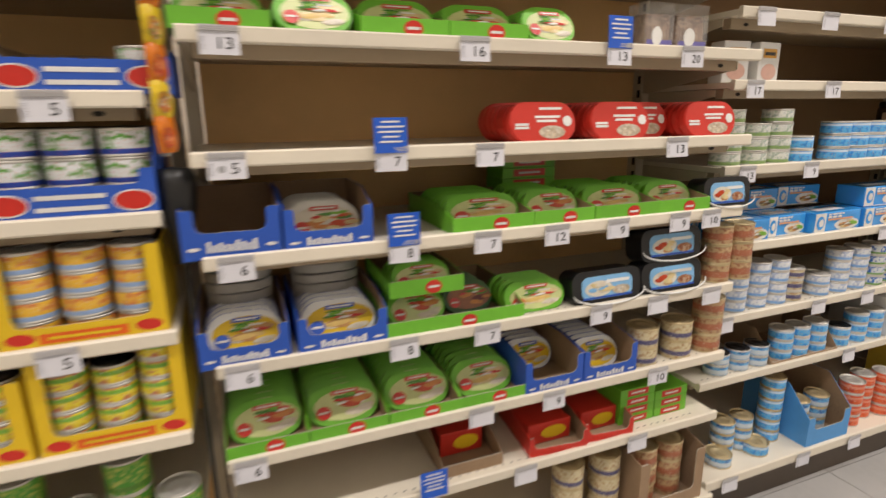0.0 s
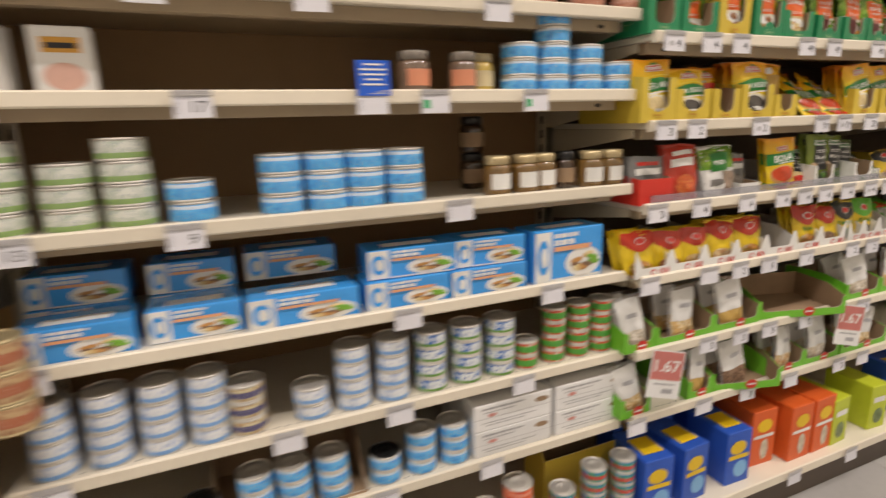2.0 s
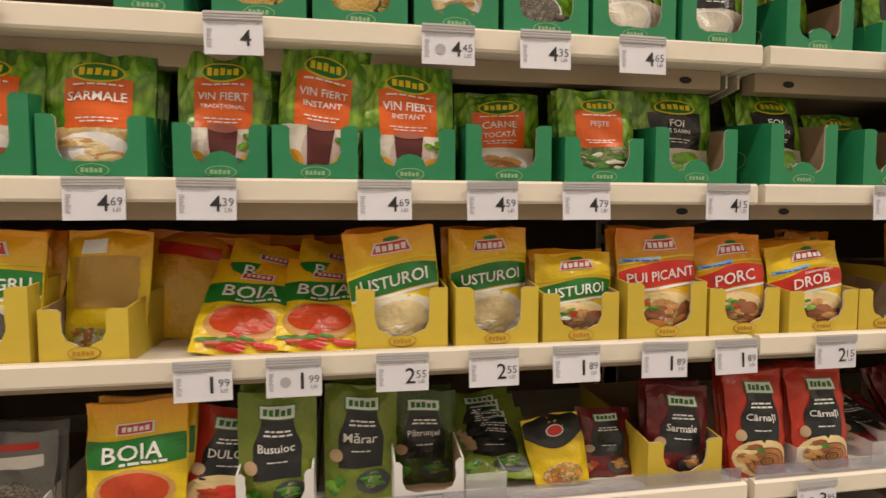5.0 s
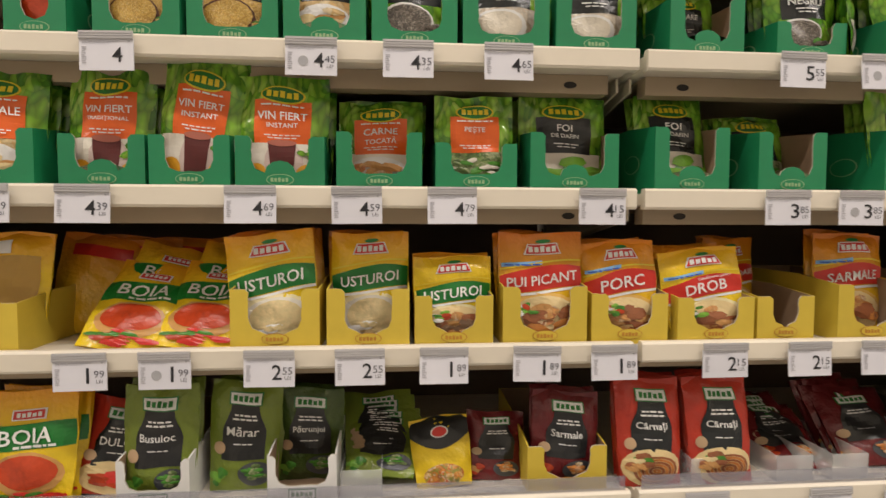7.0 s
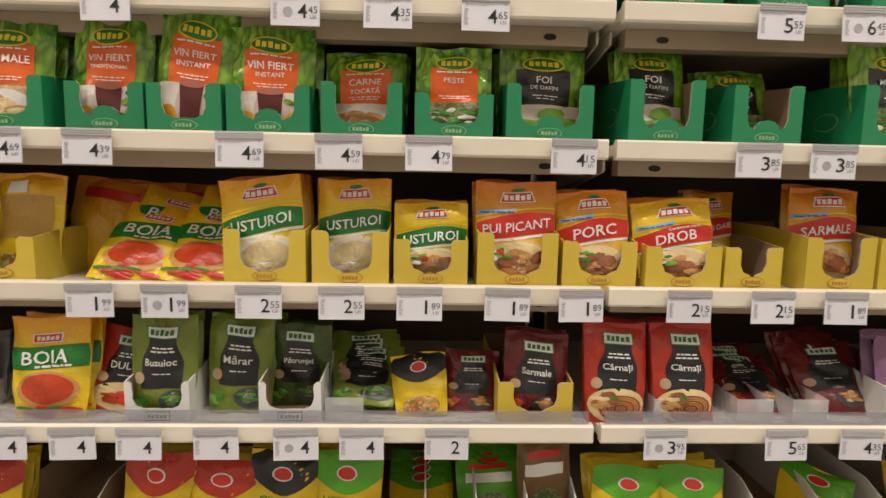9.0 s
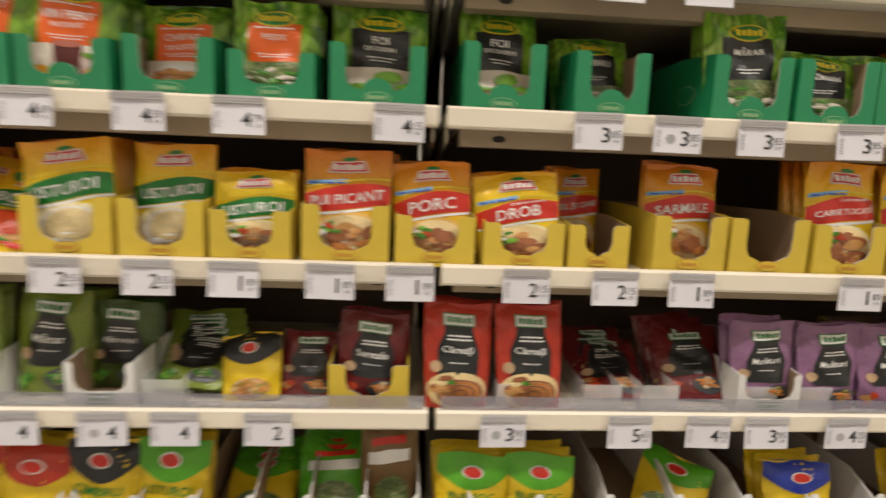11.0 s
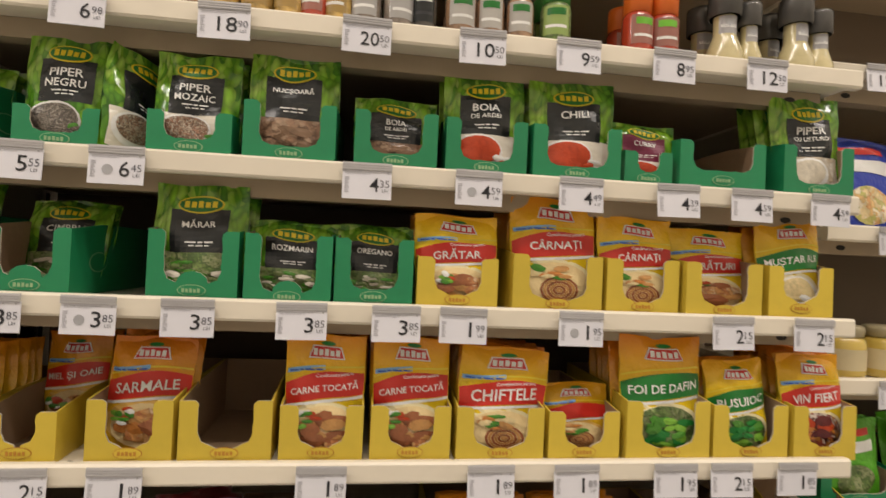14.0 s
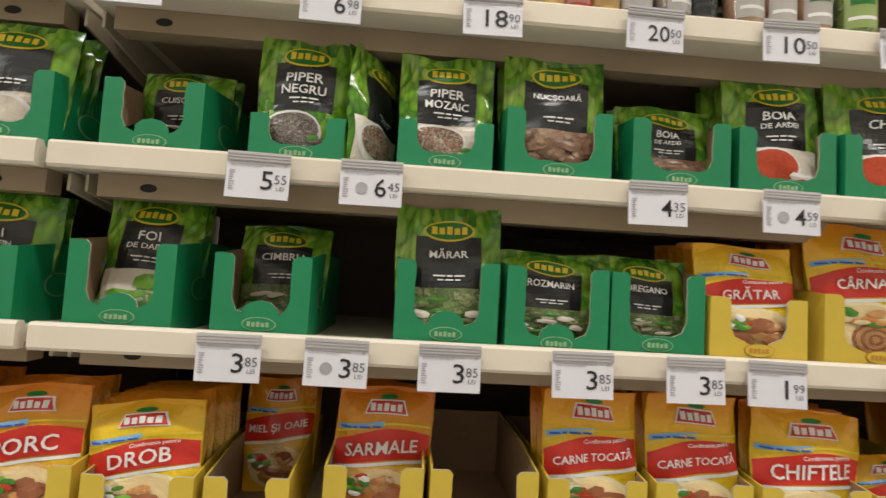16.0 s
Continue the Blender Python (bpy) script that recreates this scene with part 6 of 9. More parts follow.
def clear_divider(x, y, z):
    root = tagged(new("shelf_divider"), "small clear plastic divider box on the shelf", "divider", "clear dividers")
    root.location = (x, y, z)
    part("front", box(-0.026, 0.026, 0, 0.0015, 0, 0.035), CLEAR, root)
    for sx in (-0.026, 0.0245):
        part("side", box(sx, sx + 0.0015, 0.0015, 0.14, 0, 0.035), CLEAR, root)


shelf_guard(CX1 + 0.03, DX1 - 0.01, YD + 0.004, LD[4] - 0.0057)
shelf_guard(DX1 + 0.012, EX1 - 0.012, YD + 0.004, LD[4] - 0.0057)
for dx in (3.40, 3.86, 3.98, 4.06, 4.20, 4.28):
    clear_divider(dx, YD + 0.022, LD[4] - 0.0057)


# ---- goods ----
def deck(levels, i):
    return levels[i] - 0.0057


def base_deck():
    return 0.1483


# upper spice row, first spice bay
filled("green", 3.034, 0.073, 1.012, deck(LD, 1), "k:dark:red", "", h=0.14)
filled("green", 3.144, 0.103, 1.012, deck(LD, 1), "k:dark:grain", "", h=0.14)
filled("green", 3.252, 0.11, 1.012, deck(LD, 1), "k:dark:grain", "", h=0.14)
filled("green", 3.36, 0.102, 1.012, deck(LD, 1), "k:dark:garlic", "", h=0.14, tab=True)
filled("green", 3.467, 0.108, 1.012, deck(LD, 1), "k:dark:seed", "CHIMEN", h=0.14)
filled("green", 3.579, 0.112, 1.012, deck(LD, 1), "k:dark:white", "", h=0.14)
filled("green", 3.692, 0.107, 1.012, deck(LD, 1), "k:dark:white", "", h=0.13)
filled("green", 3.837, 0.102, 1.012, deck(LD, 1), "k:dark:seed", "CUISOARE", h=0.11, n=2, tab=True, back=0.05)
filled("green", 3.978, 0.099, 1.012, deck(LD, 1), "k:dark:seed", "PIPER|NEGRU", h=0.14, ear=0.05, notch=0.02)
filled("green", 4.126, 0.101, 1.012, deck(LD, 1), "k:dark:mixseed", "PIPER|MOZAIC", h=0.13, ear=0.055)
filled("green", 4.242, 0.115, 1.012, deck(LD, 1), "k:dark:nuts", "NUCȘOARĂ", h=0.14)
filled("green", 4.372, 0.109, 1.012, deck(LD, 1), "k:dark:nuts", "BOIA|~DE ARDEI", h=0.1, n=2, back=0.02)
filled("green", 4.489, 0.112, 1.012, deck(LD, 1), "k:dark:red", "BOIA|~DE ARDEI", h=0.135, n=4)
sachet("k:dark:mixseed", "", 4.049, 1.05, deck(LD, 1), 0.1, 0.13, 4, 62, 8)
filled("green", 4.61, 0.125, 1.012, deck(LD, 1), "k:dark:red", "CHILI", h=0.145, n=5)
filled("green", 4.712, 0.073, 1.012, deck(LD, 1), "k:wine:red", "CURRY", h=0.09, n=2, sw=0.1, ear=0.05)
filled("green", 4.819, 0.132, 1.012, deck(LD, 1), ear=0.07, notch=0.03)
filled("green", 4.967, 0.113, 1.012, deck(LD, 1), "k:dark:white", "PIPER|~CU USTUROI", h=0.15, n=4)
# second spice row
filled("green", 2.524, 0.097, 1.012, deck(LD, 2), "k:dark:meat", "", h=0.09, n=2, back=0.05)
filled("green", 2.634, 0.115, 1.012, deck(LD, 2), "k:orange:bread", "", h=0.1, n=2, back=0.02)
filled("yellow", 2.746, 0.109, 1.012, deck(LD, 2), "k:orange:meat", "MIEL", h=0.15, n=4, ear=0.09, notch=0.035)
filled("green", 2.864, 0.11, 1.012, deck(LD, 2), "k:orange:meat", "MIEL", h=0.145, n=3, ear=0.09, notch=0.025, tab=True)
filled("green", 2.974, 0.111, 1.012, deck(LD, 2), "k:orange:garlic", "SARMALE", h=0.14, n=3, ear=0.07)
filled("green", 3.1, 0.102, 1.012, deck(LD, 2), "k:orange:wine", "VIN FIERT|~TRADIȚIONAL", h=0.15, n=4, ear=0.065, tab=True)
filled("green", 3.201, 0.098, 1.012, deck(LD, 2), "k:orange:wine", "VIN FIERT|~INSTANT", h=0.158, n=3, roll=5, ear=0.065)
filled("green", 3.306, 0.11, 1.012, deck(LD, 2), "k:orange:wine", "VIN FIERT|~INSTANT", h=0.14, n=4, ear=0.065, tab=True)
filled("green", 3.424, 0.109, 1.012, deck(LD, 2), "k:orange:bread", "CARNE|TOCATĂ", h=0.115, n=2, ear=0.072, back=0.03)
filled("green", 3.543, 0.106, 1.012, deck(LD, 2), "k:orange:herb", "PEȘTE", h=0.125, n=3, ear=0.06)
filled("green", 3.668, 0.119, 1.012, deck(LD, 2), "k:dark:bay", "FOI|~DE DAFIN", h=0.13, n=2, back=0.03, tab=True)
filled("green", 3.822, 0.105, 1.012, deck(LD, 2), "k:dark:bay", "FOI|~DE DAFIN", h=0.135, n=2, back=0.022, lean=15, tab=True, ear=0.085)
filled("green", 3.956, 0.098, 1.012, deck(LD, 2), "k:dark:herb", "CIMBRU", h=0.125, n=2, back=0.05, lean=16, tab=True, ear=0.08)
filled("green", 4.137, 0.108, 1.012, deck(LD, 2), "k:dark:herb", "MĂRAR", h=0.14, n=3, tab=True, ear=0.085)
filled("green", 4.248, 0.109, 1.012, deck(LD, 2), "k:dark:herb", "ROZMARIN", back=0.016, h=0.105, n=6, tab=True, ear=0.085, notch=0.015)
filled("green", 4.352, 0.102, 1.012, deck(LD, 2), "k:dark:herb", "OREGANO", back=0.016, h=0.105, n=5, ear=0.085)
filled("yellow", 4.458, 0.109, 1.012, deck(LD, 2), "g:red:meat", "GRĂTAR", h=0.115, n=6, ear=0.066, notch=0.022)
filled("yellow", 4.592, 0.127, 1.012, deck(LD, 2), "g:red:bread", "CÂRNAȚI", h=0.15, n=7, ear=0.075, notch=0.02)
filled("yellow", 4.711, 0.108, 1.012, deck(LD, 2), "g:red:bread", "CÂRNAȚI", h=0.13, n=6, ear=0.075, notch=0.02)
filled("yellow", 4.826, 0.117, 1.012, deck(LD, 2), "g:red:meat", "MURĂTURI", h=0.115, n=4, ear=0.075, notch=0.02, back=0.02)
filled("yellow", 4.946, 0.103, 1.012, deck(LD, 2), "g:green:garlic", "MUȘTAR ALB", h=0.145, n=4, ear=0.075, notch=0.03)
# third spice row, yellow cartons
filled("yellow", 2.522, 0.111, 1.012, deck(LD, 3), "g:green:garlic", "PIPER ALB", h=0.14, n=4, ear=0.1, notch=0.03)
filled("yellow", 2.635, 0.112, 1.012, deck(LD, 3), "g:green:seed", "PIPER NEGRU", h=0.115, n=3, ear=0.075, notch=0.03)
filled("yellow", 2.741, 0.096, 1.012, deck(LD, 3), "g:old:herb", "", h=0.13, n=4, back=0.05, ear=0.075)
filled("yellow", 2.851, 0.118, 1.012, deck(LD, 3), "g:green:seed", "PIPER NEGRU", h=0.14, n=4, ear=0.085, notch=0.025)
filled("yellow", 2.959, 0.092, 1.012, deck(LD, 3), "back", "", h=0.135, n=1, back=0.03, ear=0.06, sw=0.09, roll=2)
sachet("b", "BOIA", 3.105, 1.025, deck(LD, 3), 0.11, 0.14, 48, -4, 8)
sachet("b", "BOIA", 3.125, 1.06, deck(LD, 3) + 0.016, 0.11, 0.14, 44, 6, 14)
sachet("b", "BOIA", 3.195, 1.025, deck(LD, 3), 0.11, 0.14, 48, -4, 6)
sachet("b", "BOIA", 3.215, 1.06, deck(LD, 3) + 0.016, 0.11, 0.14, 44, 6, 12)
sachet("g:old:stew", "", 3.018, 1.13, deck(LD, 3), 0.11, 0.145, 14, 8, 7, True)
sachet("g:old:stew", "", 3.066, 1.142, deck(LD, 3), 0.11, 0.145, 17, 3, 3, True)
sachet("g:old:stew", "", 3.13, 1.154, deck(LD, 3), 0.11, 0.145, 20, -2, -1, True)
sachet("g:old:stew", "", 3.183, 1.166, deck(LD, 3), 0.11, 0.145, 23, -7, -5, True)
filled("yellow", 3.297, 0.112, 1.012, deck(LD, 3), "g:green:garlic", "USTUROI", h=0.145, n=4, ear=0.074, notch=0.022, roll=-6)
filled("yellow", 3.41, 0.106, 1.012, deck(LD, 3), "g:green:garlic", "USTUROI", h=0.145, n=2, back=0.02, ear=0.074)
filled("yellow", 3.516, 0.103, 1.012, deck(LD, 3), "g:green:nuts", "USTUROI", h=0.11, n=3, ear=0.065)
filled("yellow", 3.632, 0.113, 1.012, deck(LD, 3), "g:old:stew", "PUI PICANT", h=0.135, n=3, ear=0.075)
filled("yellow", 3.744, 0.106, 1.012, deck(LD, 3), "g:old:meat", "PORC", h=0.13, n=4, roll=-3, ear=0.065)
filled("yellow", 3.857, 0.108, 1.012, deck(LD, 3), "g:red:meat", "DROB", h=0.12, n=7, ear=0.06, roll=-5)
filled("yellow", 3.956, 0.085, 1.012, deck(LD, 3), "g:old:meat", "MIEL ȘI OAIE", h=0.13, n=2, back=0.1, ear=0.06)
filled("yellow", 4.076, 0.101, 1.012, deck(LD, 3), "g:old:stew", "SARMALE", h=0.14, n=2, roll=3, back=0.02, ear=0.075)
filled("yellow", 4.184, 0.112, 1.012, deck(LD, 3), ear=0.075)
filled("yellow", 4.297, 0.106, 1.012, deck(LD, 3), "g:red:meat", "CARNE TOCATĂ", h=0.152, n=4, ear=0.07, notch=0.022)
filled("yellow", 4.407, 0.106, 1.012, deck(LD, 3), "g:red:meat", "CARNE TOCATĂ", h=0.152, n=4, ear=0.07, notch=0.022)
filled("yellow", 4.522, 0.119, 1.012, deck(LD, 3), "g:red:bread", "CHIFTELE", h=0.14, n=6, ear=0.07, roll=5)
filled("yellow", 4.635, 0.102, 1.012, deck(LD, 3), "g:old:bread", "", h=0.09, n=1, back=0.02, ear=0.065)
filled("yellow", 4.752, 0.124, 1.012, deck(LD, 3), "g:green:herb", "FOI DE DAFIN", h=0.16, n=7, ear=0.08, roll=1)
filled("yellow", 4.874, 0.116, 1.012, deck(LD, 3), "g:green:herb", "BUSUIOC", h=0.13, n=2, sw=0.085, ear=0.075, roll=-4)
filled("yellow", 4.987, 0.102, 1.012, deck(LD, 3), "g:red:wine", "VIN FIERT", h=0.145, n=6, ear=0.075, roll=-1)
# fourth spice row
filled("red", 2.532, 0.107, 1.012, deck(LD, 4), "s:grey:herb", "", h=0.11, n=2, ear=0.062, notch=.062, back=0.01)
sachet("s:redfilm:red", "", 2.635, 1.03, deck(LD, 4), 0.1, 0.14, 12, -4, 2)
sachet("s:redfilm:red", "", 2.64, 1.05, deck(LD, 4), 0.1, 0.14, 12, -4, 1)
sachet("w", "PIPER", 2.761, 1.03, deck(LD, 4), 0.11, 0.13, 10, -3, -2)
sachet("w", "PIPER", 2.761, 1.05, deck(LD, 4), 0.11, 0.13, 10, -3, 1)
filled("white", 2.859, 0.079, 1.012, deck(LD, 4), "s:grey:seed", "", h=0.1, n=2, back=0.03, ear=0.03, notch=.03)
sachet("b", "BOIA", 2.998, 1.03, deck(LD, 4), 0.11, 0.14, 9, -3, -1)
sachet("b", "BOIA", 2.998, 1.05, deck(LD, 4), 0.11, 0.14, 9, -3, 1)
sachet("f:redfilm:red", "DULCE", 3.083, 1.05, deck(LD, 4), 0.1, 0.12, 16, 0, 8)
filled("white", 3.151, 0.09, 1.012, deck(LD, 4), "f:olive:herb", "Busuioc", h=0.14, n=2, ear=0.06, notch=0.022, sw=0.09)
filled("white", 3.328, 0.089, 1.012, deck(LD, 4), "f:dkolive:herb", "Pătrunjel", h=0.12, n=2, ear=0.06, notch=0.022, back=0.04)
filled("yellow", 3.664, 0.109, 1.012, deck(LD, 4), "f:wine:bread", "Sarmale", h=0.12, n=2, ear=0.06, sw=0.085, roll=3)
sachet("f:olive:herb", "Mărar", 3.245, 1.05, deck(LD, 4), 0.09, 0.14, 9, 0, 2)
sachet("f:olive:herb", "Mărar", 3.247, 1.066, deck(LD, 4), 0.09, 0.14, 9, 0, 3, True)
sachet("f:olive:herb", "Mărar", 3.249, 1.082, deck(LD, 4), 0.09, 0.14, 9, 0, 4, True)
sachet("f:redfilm:sausage", "Cârnați", 3.78, 1.025, deck(LD, 4), 0.09, 0.14, 9, 0, 0)
sachet("f:redfilm:sausage", "Cârnați", 3.782, 1.041, deck(LD, 4), 0.09, 0.14, 9, 0, 1, True)
sachet("f:redfilm:sausage", "Cârnați", 3.784, 1.057, deck(LD, 4), 0.09, 0.14, 9, 0, 2, True)
sachet("f:redfilm:sausage", "Cârnați", 3.88, 1.025, deck(LD, 4), 0.09, 0.14, 9, 0, -2)
sachet("f:redfilm:sausage", "Cârnați", 3.882, 1.041, deck(LD, 4), 0.09, 0.14, 9, 0, -1, True)
sachet("f:redfilm:sausage", "Cârnați", 3.884, 1.057, deck(LD, 4), 0.09, 0.14, 9, 0, 0, True)
sachet("f:olive:herb", "", 3.421, 1.045, deck(LD, 4) + 0.014, 0.1, 0.1, 62, -6, 0)
sachet("f:olive:herb", "", 3.424, 1.057, deck(LD, 4) + 0.014, 0.1, 0.1, 56, -3, 0)
sachet("f:olive:herb", "", 3.421, 1.069, deck(LD, 4) + 0.014, 0.1, 0.1, 50, 0, 0)
sachet("f:olive:herb", "", 3.424, 1.081, deck(LD, 4) + 0.014, 0.1, 0.1, 44, 3, 0)
sachet("f:olive:herb", "", 3.421, 1.093, deck(LD, 4) + 0.014, 0.1, 0.1, 38, 6, 0)
sachet("r:dark:stew", "", 3.508, 1.04, deck(LD, 4), 0.08, 0.09, 24, 0, -6)
sachet("f:wine:bread", "", 3.575, 1.055, deck(LD, 4), 0.08, 0.09, 24, 0, 5)
sachet("f:wine:bread", "", 4.009, 1.05, deck(LD, 4) + 0.004, 0.1, 0.11, 66, -6, -3)
sachet("f:wine:bread", "", 4.013, 1.064, deck(LD, 4) + 0.004, 0.1, 0.11, 62, -2, 3)
sachet("f:wine:bread", "", 4.009, 1.078, deck(LD, 4) + 0.004, 0.1, 0.11, 58, 2, -3)
sachet("f:wine:bread", "", 4.013, 1.092, deck(LD, 4) + 0.004, 0.1, 0.11, 54, 6, 3)
sachet("f:wine:bread", "", 4.127, 1.05, deck(LD, 4) + 0.004, 0.1, 0.11, 40, -6, -3)
sachet("f:wine:bread", "", 4.131, 1.064, deck(LD, 4) + 0.004, 0.1, 0.11, 37, -2, 3)
sachet("f:wine:bread", "", 4.127, 1.078, deck(LD, 4) + 0.004, 0.1, 0.11, 34, 2, -3)
sachet("f:wine:bread", "", 4.131, 1.092, deck(LD, 4) + 0.004, 0.1, 0.11, 31, 6, 3)
sachet("f:wine:bread", "", 4.127, 1.106, deck(LD, 4) + 0.004, 0.1, 0.11, 28, 10, -3)
filled("white", 4.209, 0.094, 1.012, deck(LD, 4), "f:purple:stew", "Murături", h=0.125, n=2, ear=0.055, notch=0.02, sw=0.085)
filled("yellow", 4.51, 0.129, 1.012, deck(LD, 4), "b:45", "PIPER NEGRU", h=0.12, n=3, ear=0.075, notch=0.022, tab=True)
filled("yellow", 4.642, 0.129, 1.012, deck(LD, 4), "b:50", "BOIA", h=0.125, n=3, ear=0.075, notch=0.022, tab=True)
filled("yellow", 4.764, 0.109, 1.012, deck(LD, 4), "g:green:herb", "", h=0.09, n=1, back=0.05, ear=0.055)
filled("yellow", 4.87, 0.101, 1.012, deck(LD, 4), "g:green:herb", "MĂRAR", h=0.1, n=2, ear=0.05)
sachet("f:purple:stew", "Murături", 4.306, 1.03, deck(LD, 4), 0.09, 0.12, 8, 0, 0)
sachet("f:purple:stew", "Murături", 4.306, 1.046, deck(LD, 4), 0.09, 0.12, 8, 0, 1)
sachet("f:purple:stew", "Murături", 4.395, 1.03, deck(LD, 4), 0.09, 0.12, 8, 0, 0)
sachet("f:purple:stew", "Murături", 4.395, 1.046, deck(LD, 4), 0.09, 0.12, 8, 0, 1)
carton("yellow", 4.997, 0.985, deck(LD, 4) + 0.012, 0.128, 0.2, 0.075, 0.08, 0.022, 0.014, False, "", -14, 8)
# fifth spice row: white tray with red marks, yellow sachets
sachet("r:red:stew", "", 2.507, 1.03, deck(LD, 5) + 0.003, 0.1, 0.11, 11, -3, 2)
sachet("r:red:stew", "", 2.509, 1.047, deck(LD, 5) + 0.003, 0.1, 0.11, 12, -1, 0, True)
sachet("r:red:stew", "", 2.507, 1.064, deck(LD, 5) + 0.003, 0.1, 0.11, 13, 1, -2, True)
sachet("r:red:meat", "", 2.605, 1.03, deck(LD, 5) + 0.003, 0.1, 0.1, 11, -3, 2)
sachet("r:red:meat", "", 2.607, 1.047, deck(LD, 5) + 0.003, 0.1, 0.1, 12, -1, 0, True)
sachet("r:red:meat", "", 2.605, 1.064, deck(LD, 5) + 0.003, 0.1, 0.1, 13, 1, -2, True)
sachet("r:red:garlic", "", 2.692, 1.03, deck(LD, 5) + 0.003, 0.1, 0.1, 11, -3, 2)
sachet("r:red:garlic", "", 2.694, 1.047, deck(LD, 5) + 0.003, 0.1, 0.1, 12, -1, 0, True)
sachet("r:red:garlic", "", 2.692, 1.064, deck(LD, 5) + 0.003, 0.1, 0.1, 13, 1, -2, True)
sachet("r:red:bread", "", 2.79, 1.03, deck(LD, 5) + 0.003, 0.1, 0.11, 11, -3, 2)
sachet("r:red:bread", "", 2.792, 1.047, deck(LD, 5) + 0.003, 0.1, 0.11, 12, -1, 0, True)
sachet("r:red:bread", "", 2.79, 1.064, deck(LD, 5) + 0.003, 0.1, 0.11, 13, 1, -2, True)
sachet("r:red:stew", "", 2.893, 1.03, deck(LD, 5) + 0.003, 0.1, 0.11, 11, -3, 2)
sachet("r:red:stew", "", 2.895, 1.047, deck(LD, 5) + 0.003, 0.1, 0.11, 12, -1, 0, True)
sachet("r:red:stew", "", 2.893, 1.064, deck(LD, 5) + 0.003, 0.1, 0.11, 13, 1, -2, True)
sachet("r:red:stew", "BOIA", 3.131, 1.03, deck(LD, 5) + 0.003, 0.1, 0.115, 11, -3, 2)
sachet("r:red:stew", "BOIA", 3.133, 1.047, deck(LD, 5) + 0.003, 0.1, 0.115, 12, -1, 0, True)
sachet("r:red:stew", "BOIA", 3.131, 1.064, deck(LD, 5) + 0.003, 0.1, 0.115, 13, 1, -2, True)
sachet("r:red:nuts", "", 3.223, 1.03, deck(LD, 5) + 0.003, 0.1, 0.11, 11, -3, 2)
sachet("r:red:nuts", "", 3.225, 1.047, deck(LD, 5) + 0.003, 0.1, 0.11, 12, -1, 0, True)
sachet("r:red:nuts", "", 3.223, 1.064, deck(LD, 5) + 0.003, 0.1, 0.11, 13, 1, -2, True)
sachet("r:dark:herb", "CIMBRU", 3.307, 1.03, deck(LD, 5) + 0.003, 0.1, 0.12, 11, -3, 2)
sachet("r:dark:herb", "CIMBRU", 3.309, 1.047, deck(LD, 5) + 0.003, 0.1, 0.12, 12, -1, 0, True)
sachet("r:dark:herb", "CIMBRU", 3.307, 1.064, deck(LD, 5) + 0.003, 0.1, 0.12, 13, 1, -2, True)
sachet("r:green:seed", "USTUROI", 3.398, 1.03, deck(LD, 5) + 0.003, 0.1, 0.115, 11, -3, 2)
sachet("r:green:seed", "USTUROI", 3.4, 1.047, deck(LD, 5) + 0.003, 0.1, 0.115, 12, -1, 0, True)
sachet("r:green:seed", "USTUROI", 3.398, 1.064, deck(LD, 5) + 0.003, 0.1, 0.115, 13, 1, -2, True)
sachet("r:green:herb", "BUSUIOC", 3.806, 1.03, deck(LD, 5) + 0.003, 0.1, 0.105, 11, -3, 2)
sachet("r:green:herb", "BUSUIOC", 3.808, 1.047, deck(LD, 5) + 0.003, 0.1, 0.105, 12, -1, 0, True)
sachet("r:green:herb", "BUSUIOC", 3.806, 1.064, deck(LD, 5) + 0.003, 0.1, 0.105, 13, 1, -2, True)
sachet("r:green:herb", "BUSUIOC", 3.901, 1.03, deck(LD, 5) + 0.003, 0.1, 0.105, 11, -3, 2)
sachet("r:green:herb", "BUSUIOC", 3.903, 1.047, deck(LD, 5) + 0.003, 0.1, 0.105, 12, -1, 0, True)
sachet("r:green:herb", "BUSUIOC", 3.901, 1.064, deck(LD, 5) + 0.003, 0.1, 0.105, 13, 1, -2, True)
sachet("r:blue:grain", "", 4.285, 1.03, deck(LD, 5) + 0.003, 0.1, 0.085, 11, -3, 2)
sachet("r:blue:grain", "", 4.287, 1.047, deck(LD, 5) + 0.003, 0.1, 0.085, 12, -1, 0, True)
sachet("r:blue:grain", "", 4.285, 1.064, deck(LD, 5) + 0.003, 0.1, 0.085, 13, 1, -2, True)
sachet("r:blue:grain", "", 4.498, 1.03, deck(LD, 5) + 0.003, 0.1, 0.09, 11, -3, 2)
sachet("r:blue:grain", "", 4.5, 1.047, deck(LD, 5) + 0.003, 0.1, 0.09, 12, -1, 0, True)
sachet("r:blue:grain", "", 4.498, 1.064, deck(LD, 5) + 0.003, 0.1, 0.09, 13, 1, -2, True)
sachet("r:blue:grain", "", 4.603, 1.03, deck(LD, 5) + 0.003, 0.1, 0.095, 11, -3, 2)
sachet("r:blue:grain", "", 4.605, 1.047, deck(LD, 5) + 0.003, 0.1, 0.095, 12, -1, 0, True)
sachet("r:blue:grain", "", 4.603, 1.064, deck(LD, 5) + 0.003, 0.1, 0.095, 13, 1, -2, True)
sachet("r:blue:herb", "", 4.706, 1.03, deck(LD, 5) + 0.003, 0.1, 0.1, 11, -3, 2)
sachet("r:blue:herb", "", 4.708, 1.047, deck(LD, 5) + 0.003, 0.1, 0.1, 12, -1, 0, True)
